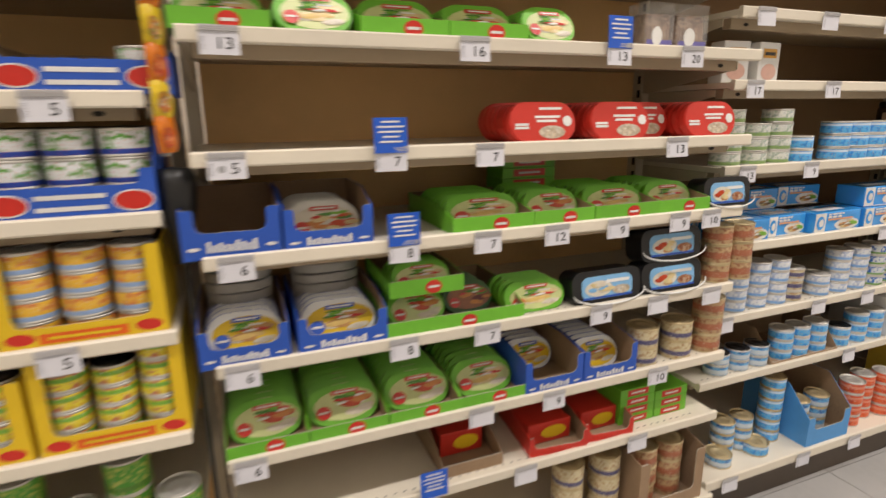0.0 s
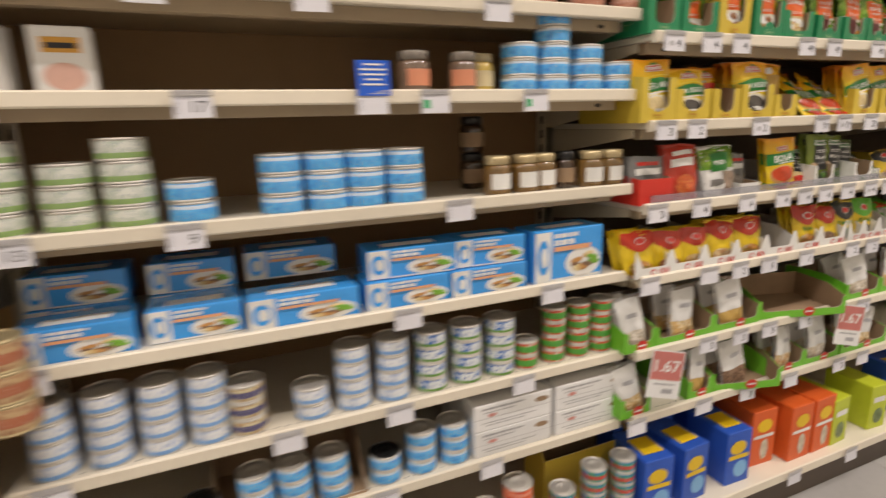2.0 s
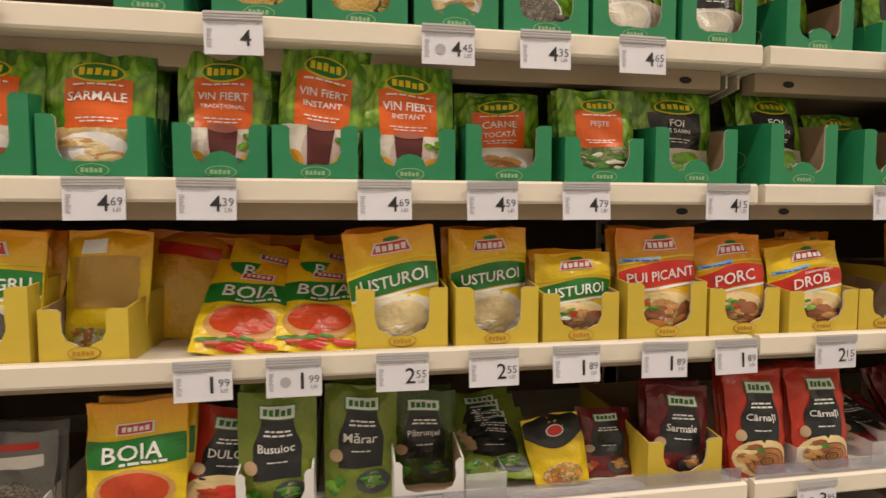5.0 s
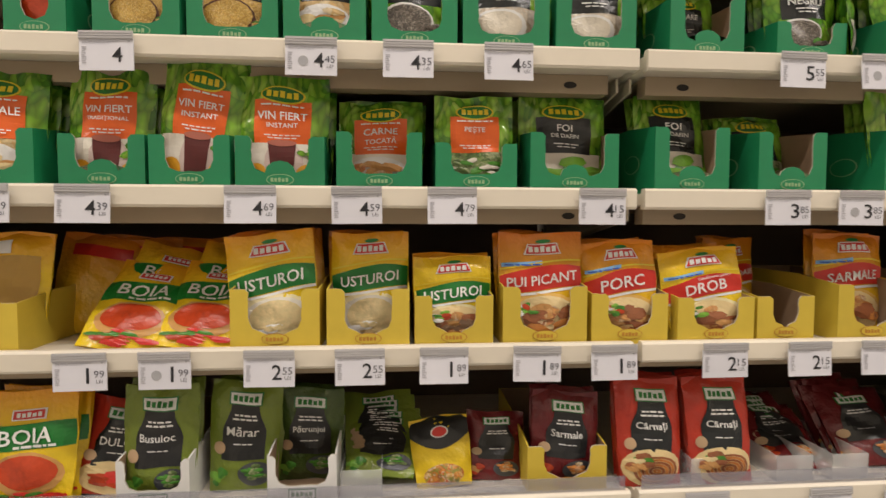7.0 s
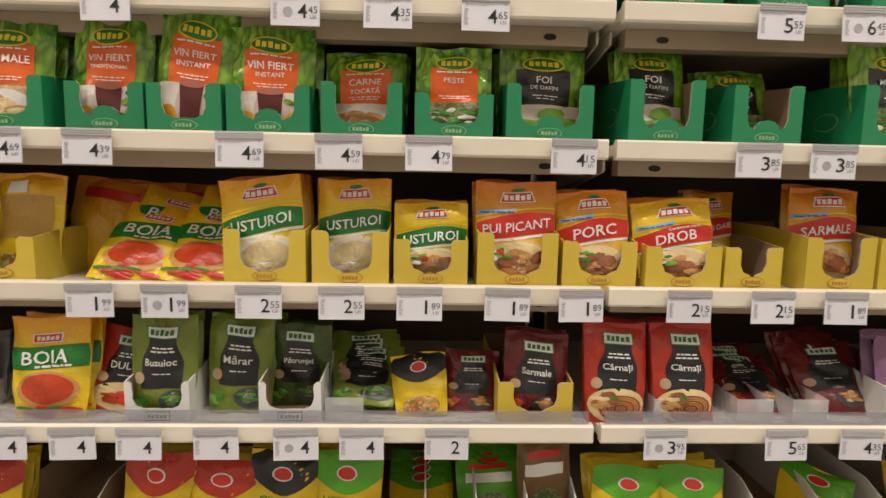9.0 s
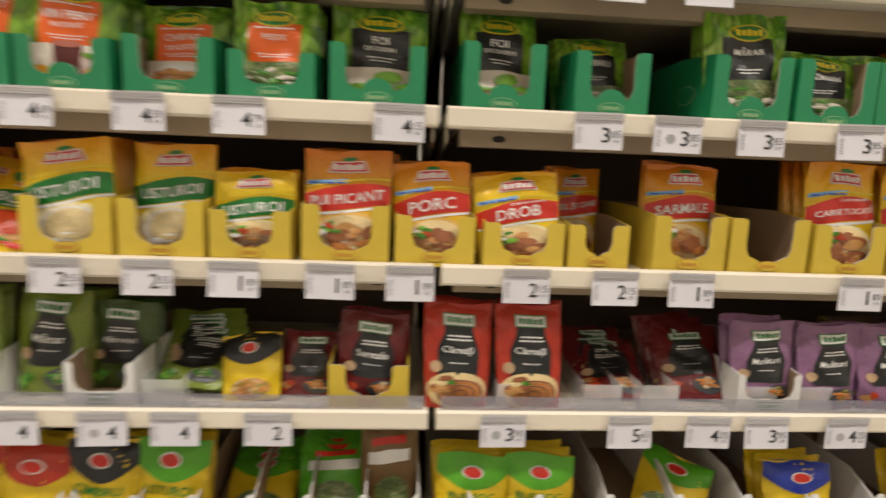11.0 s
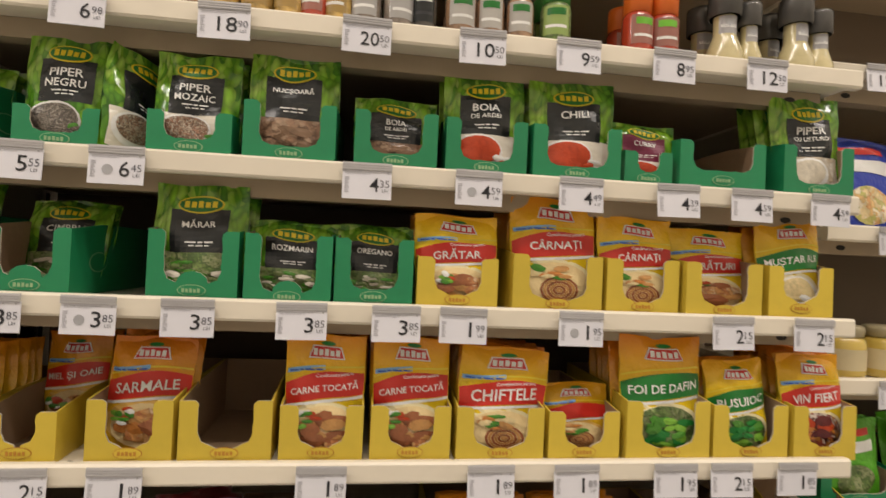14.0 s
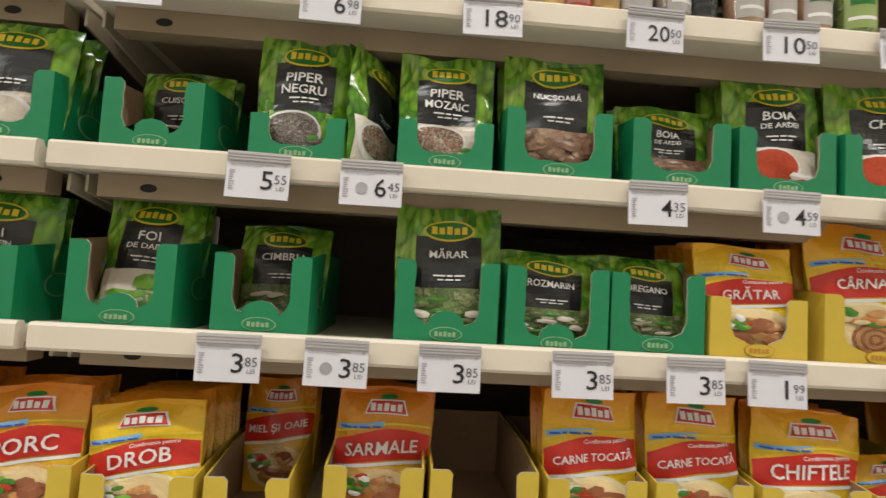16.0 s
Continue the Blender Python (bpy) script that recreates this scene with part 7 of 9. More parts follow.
sachet("r:blue:herb", "", 4.706, 1.064, deck(LD, 5) + 0.003, 0.1, 0.1, 13, 1, -2, True)
sachet("r:blue:grain", "", 4.88, 1.03, deck(LD, 5) + 0.003, 0.1, 0.095, 11, -3, 2)
sachet("r:blue:grain", "", 4.882, 1.047, deck(LD, 5) + 0.003, 0.1, 0.095, 12, -1, 0, True)
sachet("r:blue:grain", "", 4.88, 1.064, deck(LD, 5) + 0.003, 0.1, 0.095, 13, 1, -2, True)
sachet("r:blue:grain", "", 5.009, 1.03, deck(LD, 5) + 0.003, 0.1, 0.1, 11, -3, 2)
sachet("r:blue:grain", "", 5.011, 1.047, deck(LD, 5) + 0.003, 0.1, 0.1, 12, -1, 0, True)
sachet("r:blue:grain", "", 5.009, 1.064, deck(LD, 5) + 0.003, 0.1, 0.1, 13, 1, -2, True)
sachet("r:green:herb", "", 3.508, 1.05, deck(LD, 5) + 0.004, 0.1, 0.1, 64, 0, 0)
sachet("r:green:herb", "", 3.508, 1.07, deck(LD, 5) + 0.004, 0.1, 0.1, 59, 0, 0)
sachet("r:green:herb", "", 3.508, 1.09, deck(LD, 5) + 0.004, 0.1, 0.1, 54, 0, 0)
sachet("s:green:herb", "", 3.612, 1.05, deck(LD, 5) + 0.004, 0.1, 0.1, 40, 0, 0)
sachet("s:green:herb", "", 3.612, 1.068, deck(LD, 5) + 0.004, 0.1, 0.1, 35, 0, 0)
sachet("s:green:herb", "", 3.612, 1.086, deck(LD, 5) + 0.004, 0.1, 0.1, 30, 0, 0)
sachet("s:green:herb", "", 3.612, 1.104, deck(LD, 5) + 0.004, 0.1, 0.1, 25, 0, 0)
sachet("s:brown:herb", "", 3.692, 1.06, deck(LD, 5), 0.08, 0.13, 8, 0, 0)
sachet("r:green:herb", "", 4.087, 1.04, deck(LD, 5) + 0.004, 0.1, 0.1, 45, -30, 14)
sachet("s:blue:grain", "", 4.969, 1.07, deck(LD, 5) + 0.004, 0.1, 0.1, 30, 20, 4)
peak_tray(2.476, 3.278, 1.008, deck(LD, 5), 7)
peak_tray(3.291, 3.735, 1.008, deck(LD, 5), 6)
peak_tray(3.80, 4.98, 1.008, deck(LD, 5), 12)
# lower spice rows: lime trays of clear bags
carton("lime", 2.508, 1.012, deck(LD, 6), 0.099, 0.2, 0.055, 0.075, 0.022, 0.012, False, "", 0)
sachet("c::white", "", 2.508, 1.026, deck(LD, 6) + 0.0036, 0.08, 0.145, 8, -10, -12)
sachet("c::white", "", 2.508, 1.08, deck(LD, 6) + 0.0036, 0.08, 0.13, 14, -10, -12)
carton("lime", 2.662, 1.012, deck(LD, 6), 0.204, 0.2, 0.055, 0.075, 0.022, 0.012, False, "", 0)
sachet("c::garlic", "", 2.662, 1.026, deck(LD, 6) + 0.0036, 0.1, 0.145, 8, 4, 3)
sachet("c::garlic", "", 2.662, 1.08, deck(LD, 6) + 0.0036, 0.1, 0.13, 14, 4, 3)
carton("lime", 2.854, 1.012, deck(LD, 6), 0.181, 0.2, 0.055, 0.075, 0.022, 0.012, False, "", 0)
sachet("c::grain", "", 2.854, 1.026, deck(LD, 6) + 0.0036, 0.1, 0.145, 8, -4, -9)
sachet("c::grain", "", 2.854, 1.08, deck(LD, 6) + 0.0036, 0.1, 0.13, 14, -4, -9)
carton("lime", 3.094, 0.99, deck(LD, 6), 0.279, 0.2, 0.055, 0.075, 0.022, 0.012, False, "", -16)
carton("lime", 3.417, 1.012, deck(LD, 6), 0.168, 0.2, 0.055, 0.075, 0.022, 0.012, False, "", 0)
sachet("c::white", "", 3.417, 1.026, deck(LD, 6) + 0.0036, 0.1, 0.145, 8, -10, -12)
sachet("c::white", "", 3.417, 1.08, deck(LD, 6) + 0.0036, 0.1, 0.13, 14, -10, -12)
carton("lime", 3.582, 1.012, deck(LD, 6), 0.15, 0.2, 0.055, 0.075, 0.022, 0.012, False, "", 0)
sachet("c::garlic", "", 3.582, 1.026, deck(LD, 6) + 0.0036, 0.1, 0.145, 8, 4, 3)
sachet("c::garlic", "", 3.582, 1.08, deck(LD, 6) + 0.0036, 0.1, 0.13, 14, 4, 3)
carton("lime", 3.756, 1.012, deck(LD, 6), 0.191, 0.2, 0.055, 0.075, 0.022, 0.012, False, "", 0)
sachet("c::grain", "", 3.756, 1.026, deck(LD, 6) + 0.0036, 0.1, 0.145, 8, -4, -9)
sachet("c::grain", "", 3.756, 1.08, deck(LD, 6) + 0.0036, 0.1, 0.13, 14, -4, -9)
carton("lime", 3.976, 1.012, deck(LD, 6), 0.247, 0.2, 0.055, 0.075, 0.022, 0.012, False, "", 0)
sachet("c::nuts", "", 3.976, 1.026, deck(LD, 6) + 0.0036, 0.1, 0.145, 8, 10, 6)
sachet("c::nuts", "", 3.976, 1.08, deck(LD, 6) + 0.0036, 0.1, 0.13, 14, 10, 6)
carton("lime", 2.508, 1.012, deck(LD, 7), 0.097, 0.2, 0.055, 0.075, 0.022, 0.012, False, "", 0)
sachet("c::garlic", "", 2.508, 1.026, deck(LD, 7) + 0.0036, 0.08, 0.145, 8, -10, -12)
sachet("c::garlic", "", 2.508, 1.08, deck(LD, 7) + 0.0036, 0.08, 0.13, 14, -10, -12)
carton("lime", 2.735, 1.012, deck(LD, 7), 0.086, 0.2, 0.055, 0.075, 0.022, 0.012, False, "", 0)
sachet("c::grain", "", 2.735, 1.026, deck(LD, 7) + 0.0036, 0.07, 0.145, 8, 4, 3)
sachet("c::grain", "", 2.735, 1.08, deck(LD, 7) + 0.0036, 0.07, 0.13, 14, 4, 3)
carton("lime", 2.888, 0.99, deck(LD, 7), 0.214, 0.2, 0.055, 0.075, 0.022, 0.012, False, "", -16)
sachet("c::nuts", "", 2.888, 1.026, deck(LD, 7) + 0.0036, 0.1, 0.145, 8, -4, -9)
sachet("c::nuts", "", 2.888, 1.08, deck(LD, 7) + 0.0036, 0.1, 0.13, 14, -4, -9)
carton("lime", 3.086, 1.012, deck(LD, 7), 0.163, 0.2, 0.055, 0.075, 0.022, 0.012, False, "", 0)
sachet("c::bread", "", 3.086, 1.026, deck(LD, 7) + 0.0036, 0.1, 0.145, 8, 10, 6)
sachet("c::bread", "", 3.086, 1.08, deck(LD, 7) + 0.0036, 0.1, 0.13, 14, 10, 6)
carton("lime", 3.252, 1.012, deck(LD, 7), 0.167, 0.2, 0.055, 0.075, 0.022, 0.012, False, "", 0)
sachet("c::white", "", 3.252, 1.026, deck(LD, 7) + 0.0036, 0.1, 0.145, 8, 2, -6)
sachet("c::white", "", 3.252, 1.08, deck(LD, 7) + 0.0036, 0.1, 0.13, 14, 2, -6)
carton("lime", 3.466, 1.012, deck(LD, 7), 0.237, 0.2, 0.055, 0.075, 0.022, 0.012, False, "", 0)
sachet("c::garlic", "", 3.466, 1.026, deck(LD, 7) + 0.0036, 0.1, 0.145, 8, -6, 9)
sachet("c::garlic", "", 3.466, 1.08, deck(LD, 7) + 0.0036, 0.1, 0.13, 14, -6, 9)
carton("lime", 4.02, 1.012, deck(LD, 6), 0.112, 0.2, 0.055, 0.075, 0.022, 0.012)
sachet("c::bread", "", 4.02, 1.03, deck(LD, 6) + 0.0036, 0.09, 0.145, 14, 0, -6)
carton("lime", 4.135, 1.012, deck(LD, 6), 0.112, 0.2, 0.055, 0.075, 0.022, 0.012)
sachet("c::white", "", 4.135, 1.03, deck(LD, 6) + 0.0036, 0.09, 0.145, 14, 0, -3)
carton("lime", 4.25, 1.012, deck(LD, 6), 0.112, 0.2, 0.055, 0.075, 0.022, 0.012)
sachet("c::grain", "", 4.25, 1.03, deck(LD, 6) + 0.0036, 0.09, 0.145, 14, 0, 0)
carton("lime", 4.365, 1.012, deck(LD, 6), 0.112, 0.2, 0.055, 0.075, 0.022, 0.012)
sachet("c::bread", "", 4.365, 1.03, deck(LD, 6) + 0.0036, 0.09, 0.145, 14, 0, 3)
carton("lime", 4.48, 1.012, deck(LD, 6), 0.112, 0.2, 0.055, 0.075, 0.022, 0.012)
sachet("c::white", "", 4.48, 1.03, deck(LD, 6) + 0.0036, 0.09, 0.145, 14, 0, 6)
carton("lime", 4.595, 1.012, deck(LD, 6), 0.112, 0.2, 0.055, 0.075, 0.022, 0.012)
sachet("c::grain", "", 4.595, 1.03, deck(LD, 6) + 0.0036, 0.09, 0.145, 14, 0, -6)
carton("lime", 4.71, 1.012, deck(LD, 6), 0.112, 0.2, 0.055, 0.075, 0.022, 0.012)
sachet("c::bread", "", 4.71, 1.03, deck(LD, 6) + 0.0036, 0.09, 0.145, 14, 0, -3)
carton("lime", 4.825, 1.012, deck(LD, 6), 0.112, 0.2, 0.055, 0.075, 0.022, 0.012)
sachet("c::white", "", 4.825, 1.03, deck(LD, 6) + 0.0036, 0.09, 0.145, 14, 0, 0)
carton("lime", 4.02, 1.012, deck(LD, 7), 0.112, 0.2, 0.055, 0.075, 0.022, 0.012)
sachet("c::bread", "", 4.02, 1.03, deck(LD, 7) + 0.0036, 0.09, 0.145, 14, 0, -6)
carton("lime", 4.135, 1.012, deck(LD, 7), 0.112, 0.2, 0.055, 0.075, 0.022, 0.012)
sachet("c::white", "", 4.135, 1.03, deck(LD, 7) + 0.0036, 0.09, 0.145, 14, 0, -3)
carton("lime", 4.25, 1.012, deck(LD, 7), 0.112, 0.2, 0.055, 0.075, 0.022, 0.012)
sachet("c::grain", "", 4.25, 1.03, deck(LD, 7) + 0.0036, 0.09, 0.145, 14, 0, 0)
carton("lime", 4.365, 1.012, deck(LD, 7), 0.112, 0.2, 0.055, 0.075, 0.022, 0.012)
sachet("c::bread", "", 4.365, 1.03, deck(LD, 7) + 0.0036, 0.09, 0.145, 14, 0, 3)
carton("lime", 4.48, 1.012, deck(LD, 7), 0.112, 0.2, 0.055, 0.075, 0.022, 0.012)
sachet("c::white", "", 4.48, 1.03, deck(LD, 7) + 0.0036, 0.09, 0.145, 14, 0, 6)
carton("lime", 4.595, 1.012, deck(LD, 7), 0.112, 0.2, 0.055, 0.075, 0.022, 0.012)
sachet("c::grain", "", 4.595, 1.03, deck(LD, 7) + 0.0036, 0.09, 0.145, 14, 0, -6)
carton("lime", 4.71, 1.012, deck(LD, 7), 0.112, 0.2, 0.055, 0.075, 0.022, 0.012)
sachet("c::bread", "", 4.71, 1.03, deck(LD, 7) + 0.0036, 0.09, 0.145, 14, 0, -3)
carton("lime", 4.825, 1.012, deck(LD, 7), 0.112, 0.2, 0.055, 0.075, 0.022, 0.012)
sachet("c::white", "", 4.825, 1.03, deck(LD, 7) + 0.0036, 0.09, 0.145, 14, 0, 0)
offer_sign(2.577, 0.978, LD[6] - 0.004)
offer_sign(3.318, 0.978, LD[6] - 0.004)
# base of the spice bays
pack("yellowblue", 2.579, 0.985, base_deck(), 0.095, 0.15, 0.17, -4)
pack("yellowblue", 2.609, 1.15, base_deck(), 0.095, 0.15, 0.17, 3)
pack("yellowblue", 2.715, 0.985, base_deck(), 0.095, 0.15, 0.17, 3)
pack("yellowblue", 2.745, 1.15, base_deck(), 0.095, 0.15, 0.17, -3)
pack("yellowblue", 2.885, 0.985, base_deck(), 0.095, 0.15, 0.17, -2)
pack("yellowblue", 2.915, 1.15, base_deck(), 0.095, 0.15, 0.17, 2)
pack("orange", 3.031, 1.015, base_deck(), 0.1, 0.15, 0.185, -3)
pack("orange", 3.161, 0.985, base_deck(), 0.1, 0.15, 0.185, 0)
pack("orange", 3.271, 0.985, base_deck(), 0.1, 0.15, 0.185, 2)
pack("lime", 3.357, 0.985, base_deck(), 0.085, 0.16, 0.16, 4)
pack("lime", 3.56, 0.985, base_deck(), 0.085, 0.16, 0.16, -3)
pack("yellowblue", 3.759, 0.99, base_deck(), 0.1, 0.15, 0.17, -12)
pack("yellowblue", 3.911, 1.02, base_deck(), 0.1, 0.15, 0.17, 6)
sachet("s:white:herb", "", 3.95, 1.02, base_deck(), 0.13, 0.19, 40, -8, 6)
sachet("s:white:herb", "", 4.09, 1.02, base_deck(), 0.13, 0.19, 40, 0, 6)
sachet("s:white:herb", "", 4.23, 1.02, base_deck(), 0.13, 0.19, 40, 8, 6)
# spice jars on the top shelf
jar("black", 4.038, 1.04, deck(LD, 0), 0.017, 0.1)
jar("black", 4.042, 1.1, deck(LD, 0), 0.017, 0.1)
jar("black", 4.062, 1.04, deck(LD, 0), 0.017, 0.1)
jar("black", 4.066, 1.1, deck(LD, 0), 0.017, 0.1)
jar("salt", 4.091, 1.04, deck(LD, 0), 0.018, 0.1)
jar("salt", 4.095, 1.1, deck(LD, 0), 0.018, 0.1)
jar("salt", 4.113, 1.04, deck(LD, 0), 0.018, 0.1)
jar("salt", 4.117, 1.1, deck(LD, 0), 0.018, 0.1)
jar("grain", 4.149, 1.04, deck(LD, 0), 0.02, 0.1)
jar("grain", 4.153, 1.1, deck(LD, 0), 0.02, 0.1)
jar("grain", 4.19, 1.04, deck(LD, 0), 0.02, 0.1)
jar("grain", 4.194, 1.1, deck(LD, 0), 0.02, 0.1)
jar("grain", 4.229, 1.04, deck(LD, 0), 0.019, 0.1)
jar("grain", 4.233, 1.1, deck(LD, 0), 0.019, 0.1)
jar("chili", 4.261, 1.04, deck(LD, 0), 0.018, 0.1)
jar("chili", 4.265, 1.1, deck(LD, 0), 0.018, 0.1)
jar("grain", 4.291, 1.04, deck(LD, 0), 0.018, 0.1)
jar("grain", 4.295, 1.1, deck(LD, 0), 0.018, 0.1)
jar("seed", 4.326, 1.04, deck(LD, 0), 0.02, 0.1)
jar("seed", 4.33, 1.1, deck(LD, 0), 0.02, 0.1)
jar("seed", 4.368, 1.04, deck(LD, 0), 0.02, 0.1)
jar("seed", 4.372, 1.1, deck(LD, 0), 0.02, 0.1)
jar("black", 4.401, 1.04, deck(LD, 0), 0.017, 0.1)
jar("black", 4.405, 1.1, deck(LD, 0), 0.017, 0.1)
jar("salt", 4.45, 1.04, deck(LD, 0), 0.021, 0.1)
jar("salt", 4.454, 1.1, deck(LD, 0), 0.021, 0.1)
jar("salt", 4.49, 1.04, deck(LD, 0), 0.019, 0.1)
jar("salt", 4.494, 1.1, deck(LD, 0), 0.019, 0.1)
jar("salt", 4.531, 1.04, deck(LD, 0), 0.019, 0.1)
jar("salt", 4.535, 1.1, deck(LD, 0), 0.019, 0.1)
jar("green", 4.581, 1.04, deck(LD, 0), 0.021, 0.1)
jar("green", 4.585, 1.1, deck(LD, 0), 0.021, 0.1)
jar("chili", 4.699, 1.04, deck(LD, 0), 0.021, 0.1)
jar("chili", 4.703, 1.1, deck(LD, 0), 0.021, 0.1)
jar("chili", 4.738, 1.04, deck(LD, 0), 0.021, 0.1)
jar("chili", 4.742, 1.1, deck(LD, 0), 0.021, 0.1)
jar("pale", 4.831, 1.04, deck(LD, 0), 0.025, 0.115)
jar("pale", 4.835, 1.1, deck(LD, 0), 0.025, 0.115)
jar("pale", 4.869, 1.04, deck(LD, 0), 0.018, 0.1)
jar("pale", 4.873, 1.1, deck(LD, 0), 0.018, 0.1)
jar("pale", 4.943, 1.04, deck(LD, 0), 0.025, 0.115)
jar("pale", 4.947, 1.1, deck(LD, 0), 0.025, 0.115)
jar("pale", 4.98, 1.04, deck(LD, 0), 0.02, 0.1)
jar("pale", 4.984, 1.1, deck(LD, 0), 0.02, 0.1)
# price labels of the spice bays
price_label(4.006, 1.0, LD[0], "6", "98")
price_label(4.164, 1.0, LD[0], "18", "90")
price_label(4.33, 1.0, LD[0], "20", "50")
price_label(4.473, 1.0, LD[0], "10", "50")
price_label(4.598, 1.0, LD[0], "9", "59")
price_label(4.73, 1.0, LD[0], "8", "95")
price_label(4.864, 1.0, LD[0], "12", "50")
price_label(3.819, 1.0, LD[0], "16", "90")
price_label(2.692, 1.0, LD[1], "5", "")
price_label(2.872, 1.0, LD[1], "5", "")
price_label(3.121, 1.0, LD[1], "4", "")
price_label(3.347, 1.0, LD[1], "4", "45", True)
price_label(3.459, 1.0, LD[1], "4", "35")
price_label(3.578, 1.0, LD[1], "4", "65")
price_label(3.95, 1.0, LD[1], "5", "55")
price_label(4.056, 1.0, LD[1], "6", "45", True)
price_label(4.338, 1.0, LD[1], "4", "35")
price_label(4.476, 1.0, LD[1], "4", "59", True)
price_label(4.609, 1.0, LD[1], "4", "49")
price_label(4.742, 1.0, LD[1], "4", "39")
price_label(4.848, 1.0, LD[1], "4", "59")
price_label(4.966, 1.0, LD[1], "4", "59")
price_label(2.538, 1.0, LD[2], "4", "", True)
price_label(2.653, 1.0, LD[2], "4", "")
price_label(2.749, 1.0, LD[2], "4", "")
price_label(2.983, 1.0, LD[2], "4", "69")
price_label(3.091, 1.0, LD[2], "4", "39")
price_label(3.276, 1.0, LD[2], "4", "69")
price_label(3.398, 1.0, LD[2], "4", "59")
price_label(3.511, 1.0, LD[2], "4", "79")
price_label(3.696, 1.0, LD[2], "4", "15")
price_label(3.936, 1.0, LD[2], "3", "85")
price_label(4.035, 1.0, LD[2], "3", "85", True)
price_label(4.141, 1.0, LD[2], "3", "85")
price_label(4.269, 1.0, LD[2], "3", "85")
price_label(4.381, 1.0, LD[2], "3", "85")
price_label(4.464, 1.0, LD[2], "1", "99")
price_label(4.616, 1.0, LD[2], "1", "95", True)
price_label(4.827, 1.0, LD[2], "2", "15")
price_label(4.947, 1.0, LD[2], "2", "15")
price_label(2.532, 1.0, LD[3], "3", "")
price_label(2.627, 1.0, LD[3], "2", "")
price_label(2.844, 1.0, LD[3], "2", "", True)
price_label(3.082, 1.0, LD[3], "1", "99")
price_label(3.176, 1.0, LD[3], "1", "99", True)
price_label(3.295, 1.0, LD[3], "2", "55")
price_label(3.401, 1.0, LD[3], "2", "55")
price_label(3.502, 1.0, LD[3], "1", "89")
price_label(3.617, 1.0, LD[3], "1", "89")
price_label(3.714, 1.0, LD[3], "1", "89")
price_label(3.859, 1.0, LD[3], "2", "15")
price_label(3.972, 1.0, LD[3], "2", "15")
price_label(4.072, 1.0, LD[3], "1", "89")
price_label(4.301, 1.0, LD[3], "1", "89")
price_label(4.507, 1.0, LD[3], "1", "89")
price_label(4.618, 1.0, LD[3], "1", "89")
price_label(4.753, 1.0, LD[3], "1", "95")
price_label(4.832, 1.0, LD[3], "2", "15")
price_label(4.929, 1.0, LD[3], "1", "85")
price_label(2.521, 1.0, LD[4], "3", "")
price_label(2.663, 1.0, LD[4], "4", "")
price_label(2.823, 1.0, LD[4], "4", "")
price_label(2.961, 1.0, LD[4], "4", "")
price_label(3.049, 1.0, LD[4], "4", "")
price_label(3.135, 1.0, LD[4], "4", "")
price_label(3.235, 1.0, LD[4], "4", "")
price_label(3.34, 1.0, LD[4], "4", "", True)
price_label(3.427, 1.0, LD[4], "4", "")
price_label(3.541, 1.0, LD[4], "2", "")
price_label(3.84, 1.0, LD[4], "3", "95", True)
price_label(4.008, 1.0, LD[4], "5", "65")
price_label(4.116, 1.0, LD[4], "4", "35")
price_label(4.196, 1.0, LD[4], "3", "95")
price_label(4.31, 1.0, LD[4], "4", "25", True)
price_label(4.518, 1.0, LD[4], "6", "75")
price_label(4.647, 1.0, LD[4], "6", "95", True)
price_label(4.762, 1.0, LD[4], "2", "05")
price_label(4.871, 1.0, LD[4], "2", "09")
price_label(4.976, 1.0, LD[4], "2", "09")
price_label(2.512, 1.0, LD[5], "", "")
price_label(2.71, 1.0, LD[5], "", "")
price_label(2.823, 1.0, LD[5], "2", "")
price_label(2.934, 1.0, LD[5], "1", "")
price_label(3.088, 1.0, LD[5], "1", "")
price_label(3.296, 1.0, LD[5], "2", "")
price_label(3.392, 1.0, LD[5], "2", "")
price_label(3.615, 1.0, LD[5], "1", "")
price_label(3.7, 1.0, LD[5], "1", "")
price_label(3.813, 1.0, LD[5], "", "")
price_label(2.728, 1.0, LD[6], "3", "")
price_label(2.852, 1.0, LD[6], "3", "")
price_label(2.968, 1.0, LD[6], "3", "")
price_label(3.123, 1.0, LD[6], "2", "")
price_label(3.397, 1.0, LD[6], "3", "")
price_label(3.57, 1.0, LD[6], "2", "")
price_label(2.497, 1.0, LD[7], "", "")
price_label(2.733, 1.0, LD[7], "", "")
price_label(2.906, 1.0, LD[7], "3", "")
price_label(3.089, 1.0, LD[7], "", "")
price_label(3.317, 1.0, LD[7], "3", "")
price_label(3.436, 1.0, LD[7], "", "")
price_label(3.088, 0.95, 0.153, "", "")
price_label(3.362, 0.95, 0.153, "", "")
# tuna bay
can_stack("salmon", 2.238, 1.045, deck(LC, 0), 2, 0.04, 0.06)
can_stack("salmon", 2.365, 1.045, deck(LC, 0), 2, 0.04, 0.06)
can_stack("salmon", 2.48, 1.045, deck(LC, 0), 2, 0.04, 0.06)
pack("standing", 1.251, 1.085, deck(LC, 1), 0.082, 0.05, 0.105, -6)
pack("standing", 1.37, 1.085, deck(LC, 1), 0.082, 0.05, 0.105, 3)
jar("tub", 1.951, 1.08, deck(LC, 1), 0.032, 0.08)
jar("tub", 2.058, 1.08, deck(LC, 1), 0.03, 0.08)
jar("mustard", 2.106, 1.1, deck(LC, 1), 0.03, 0.08)
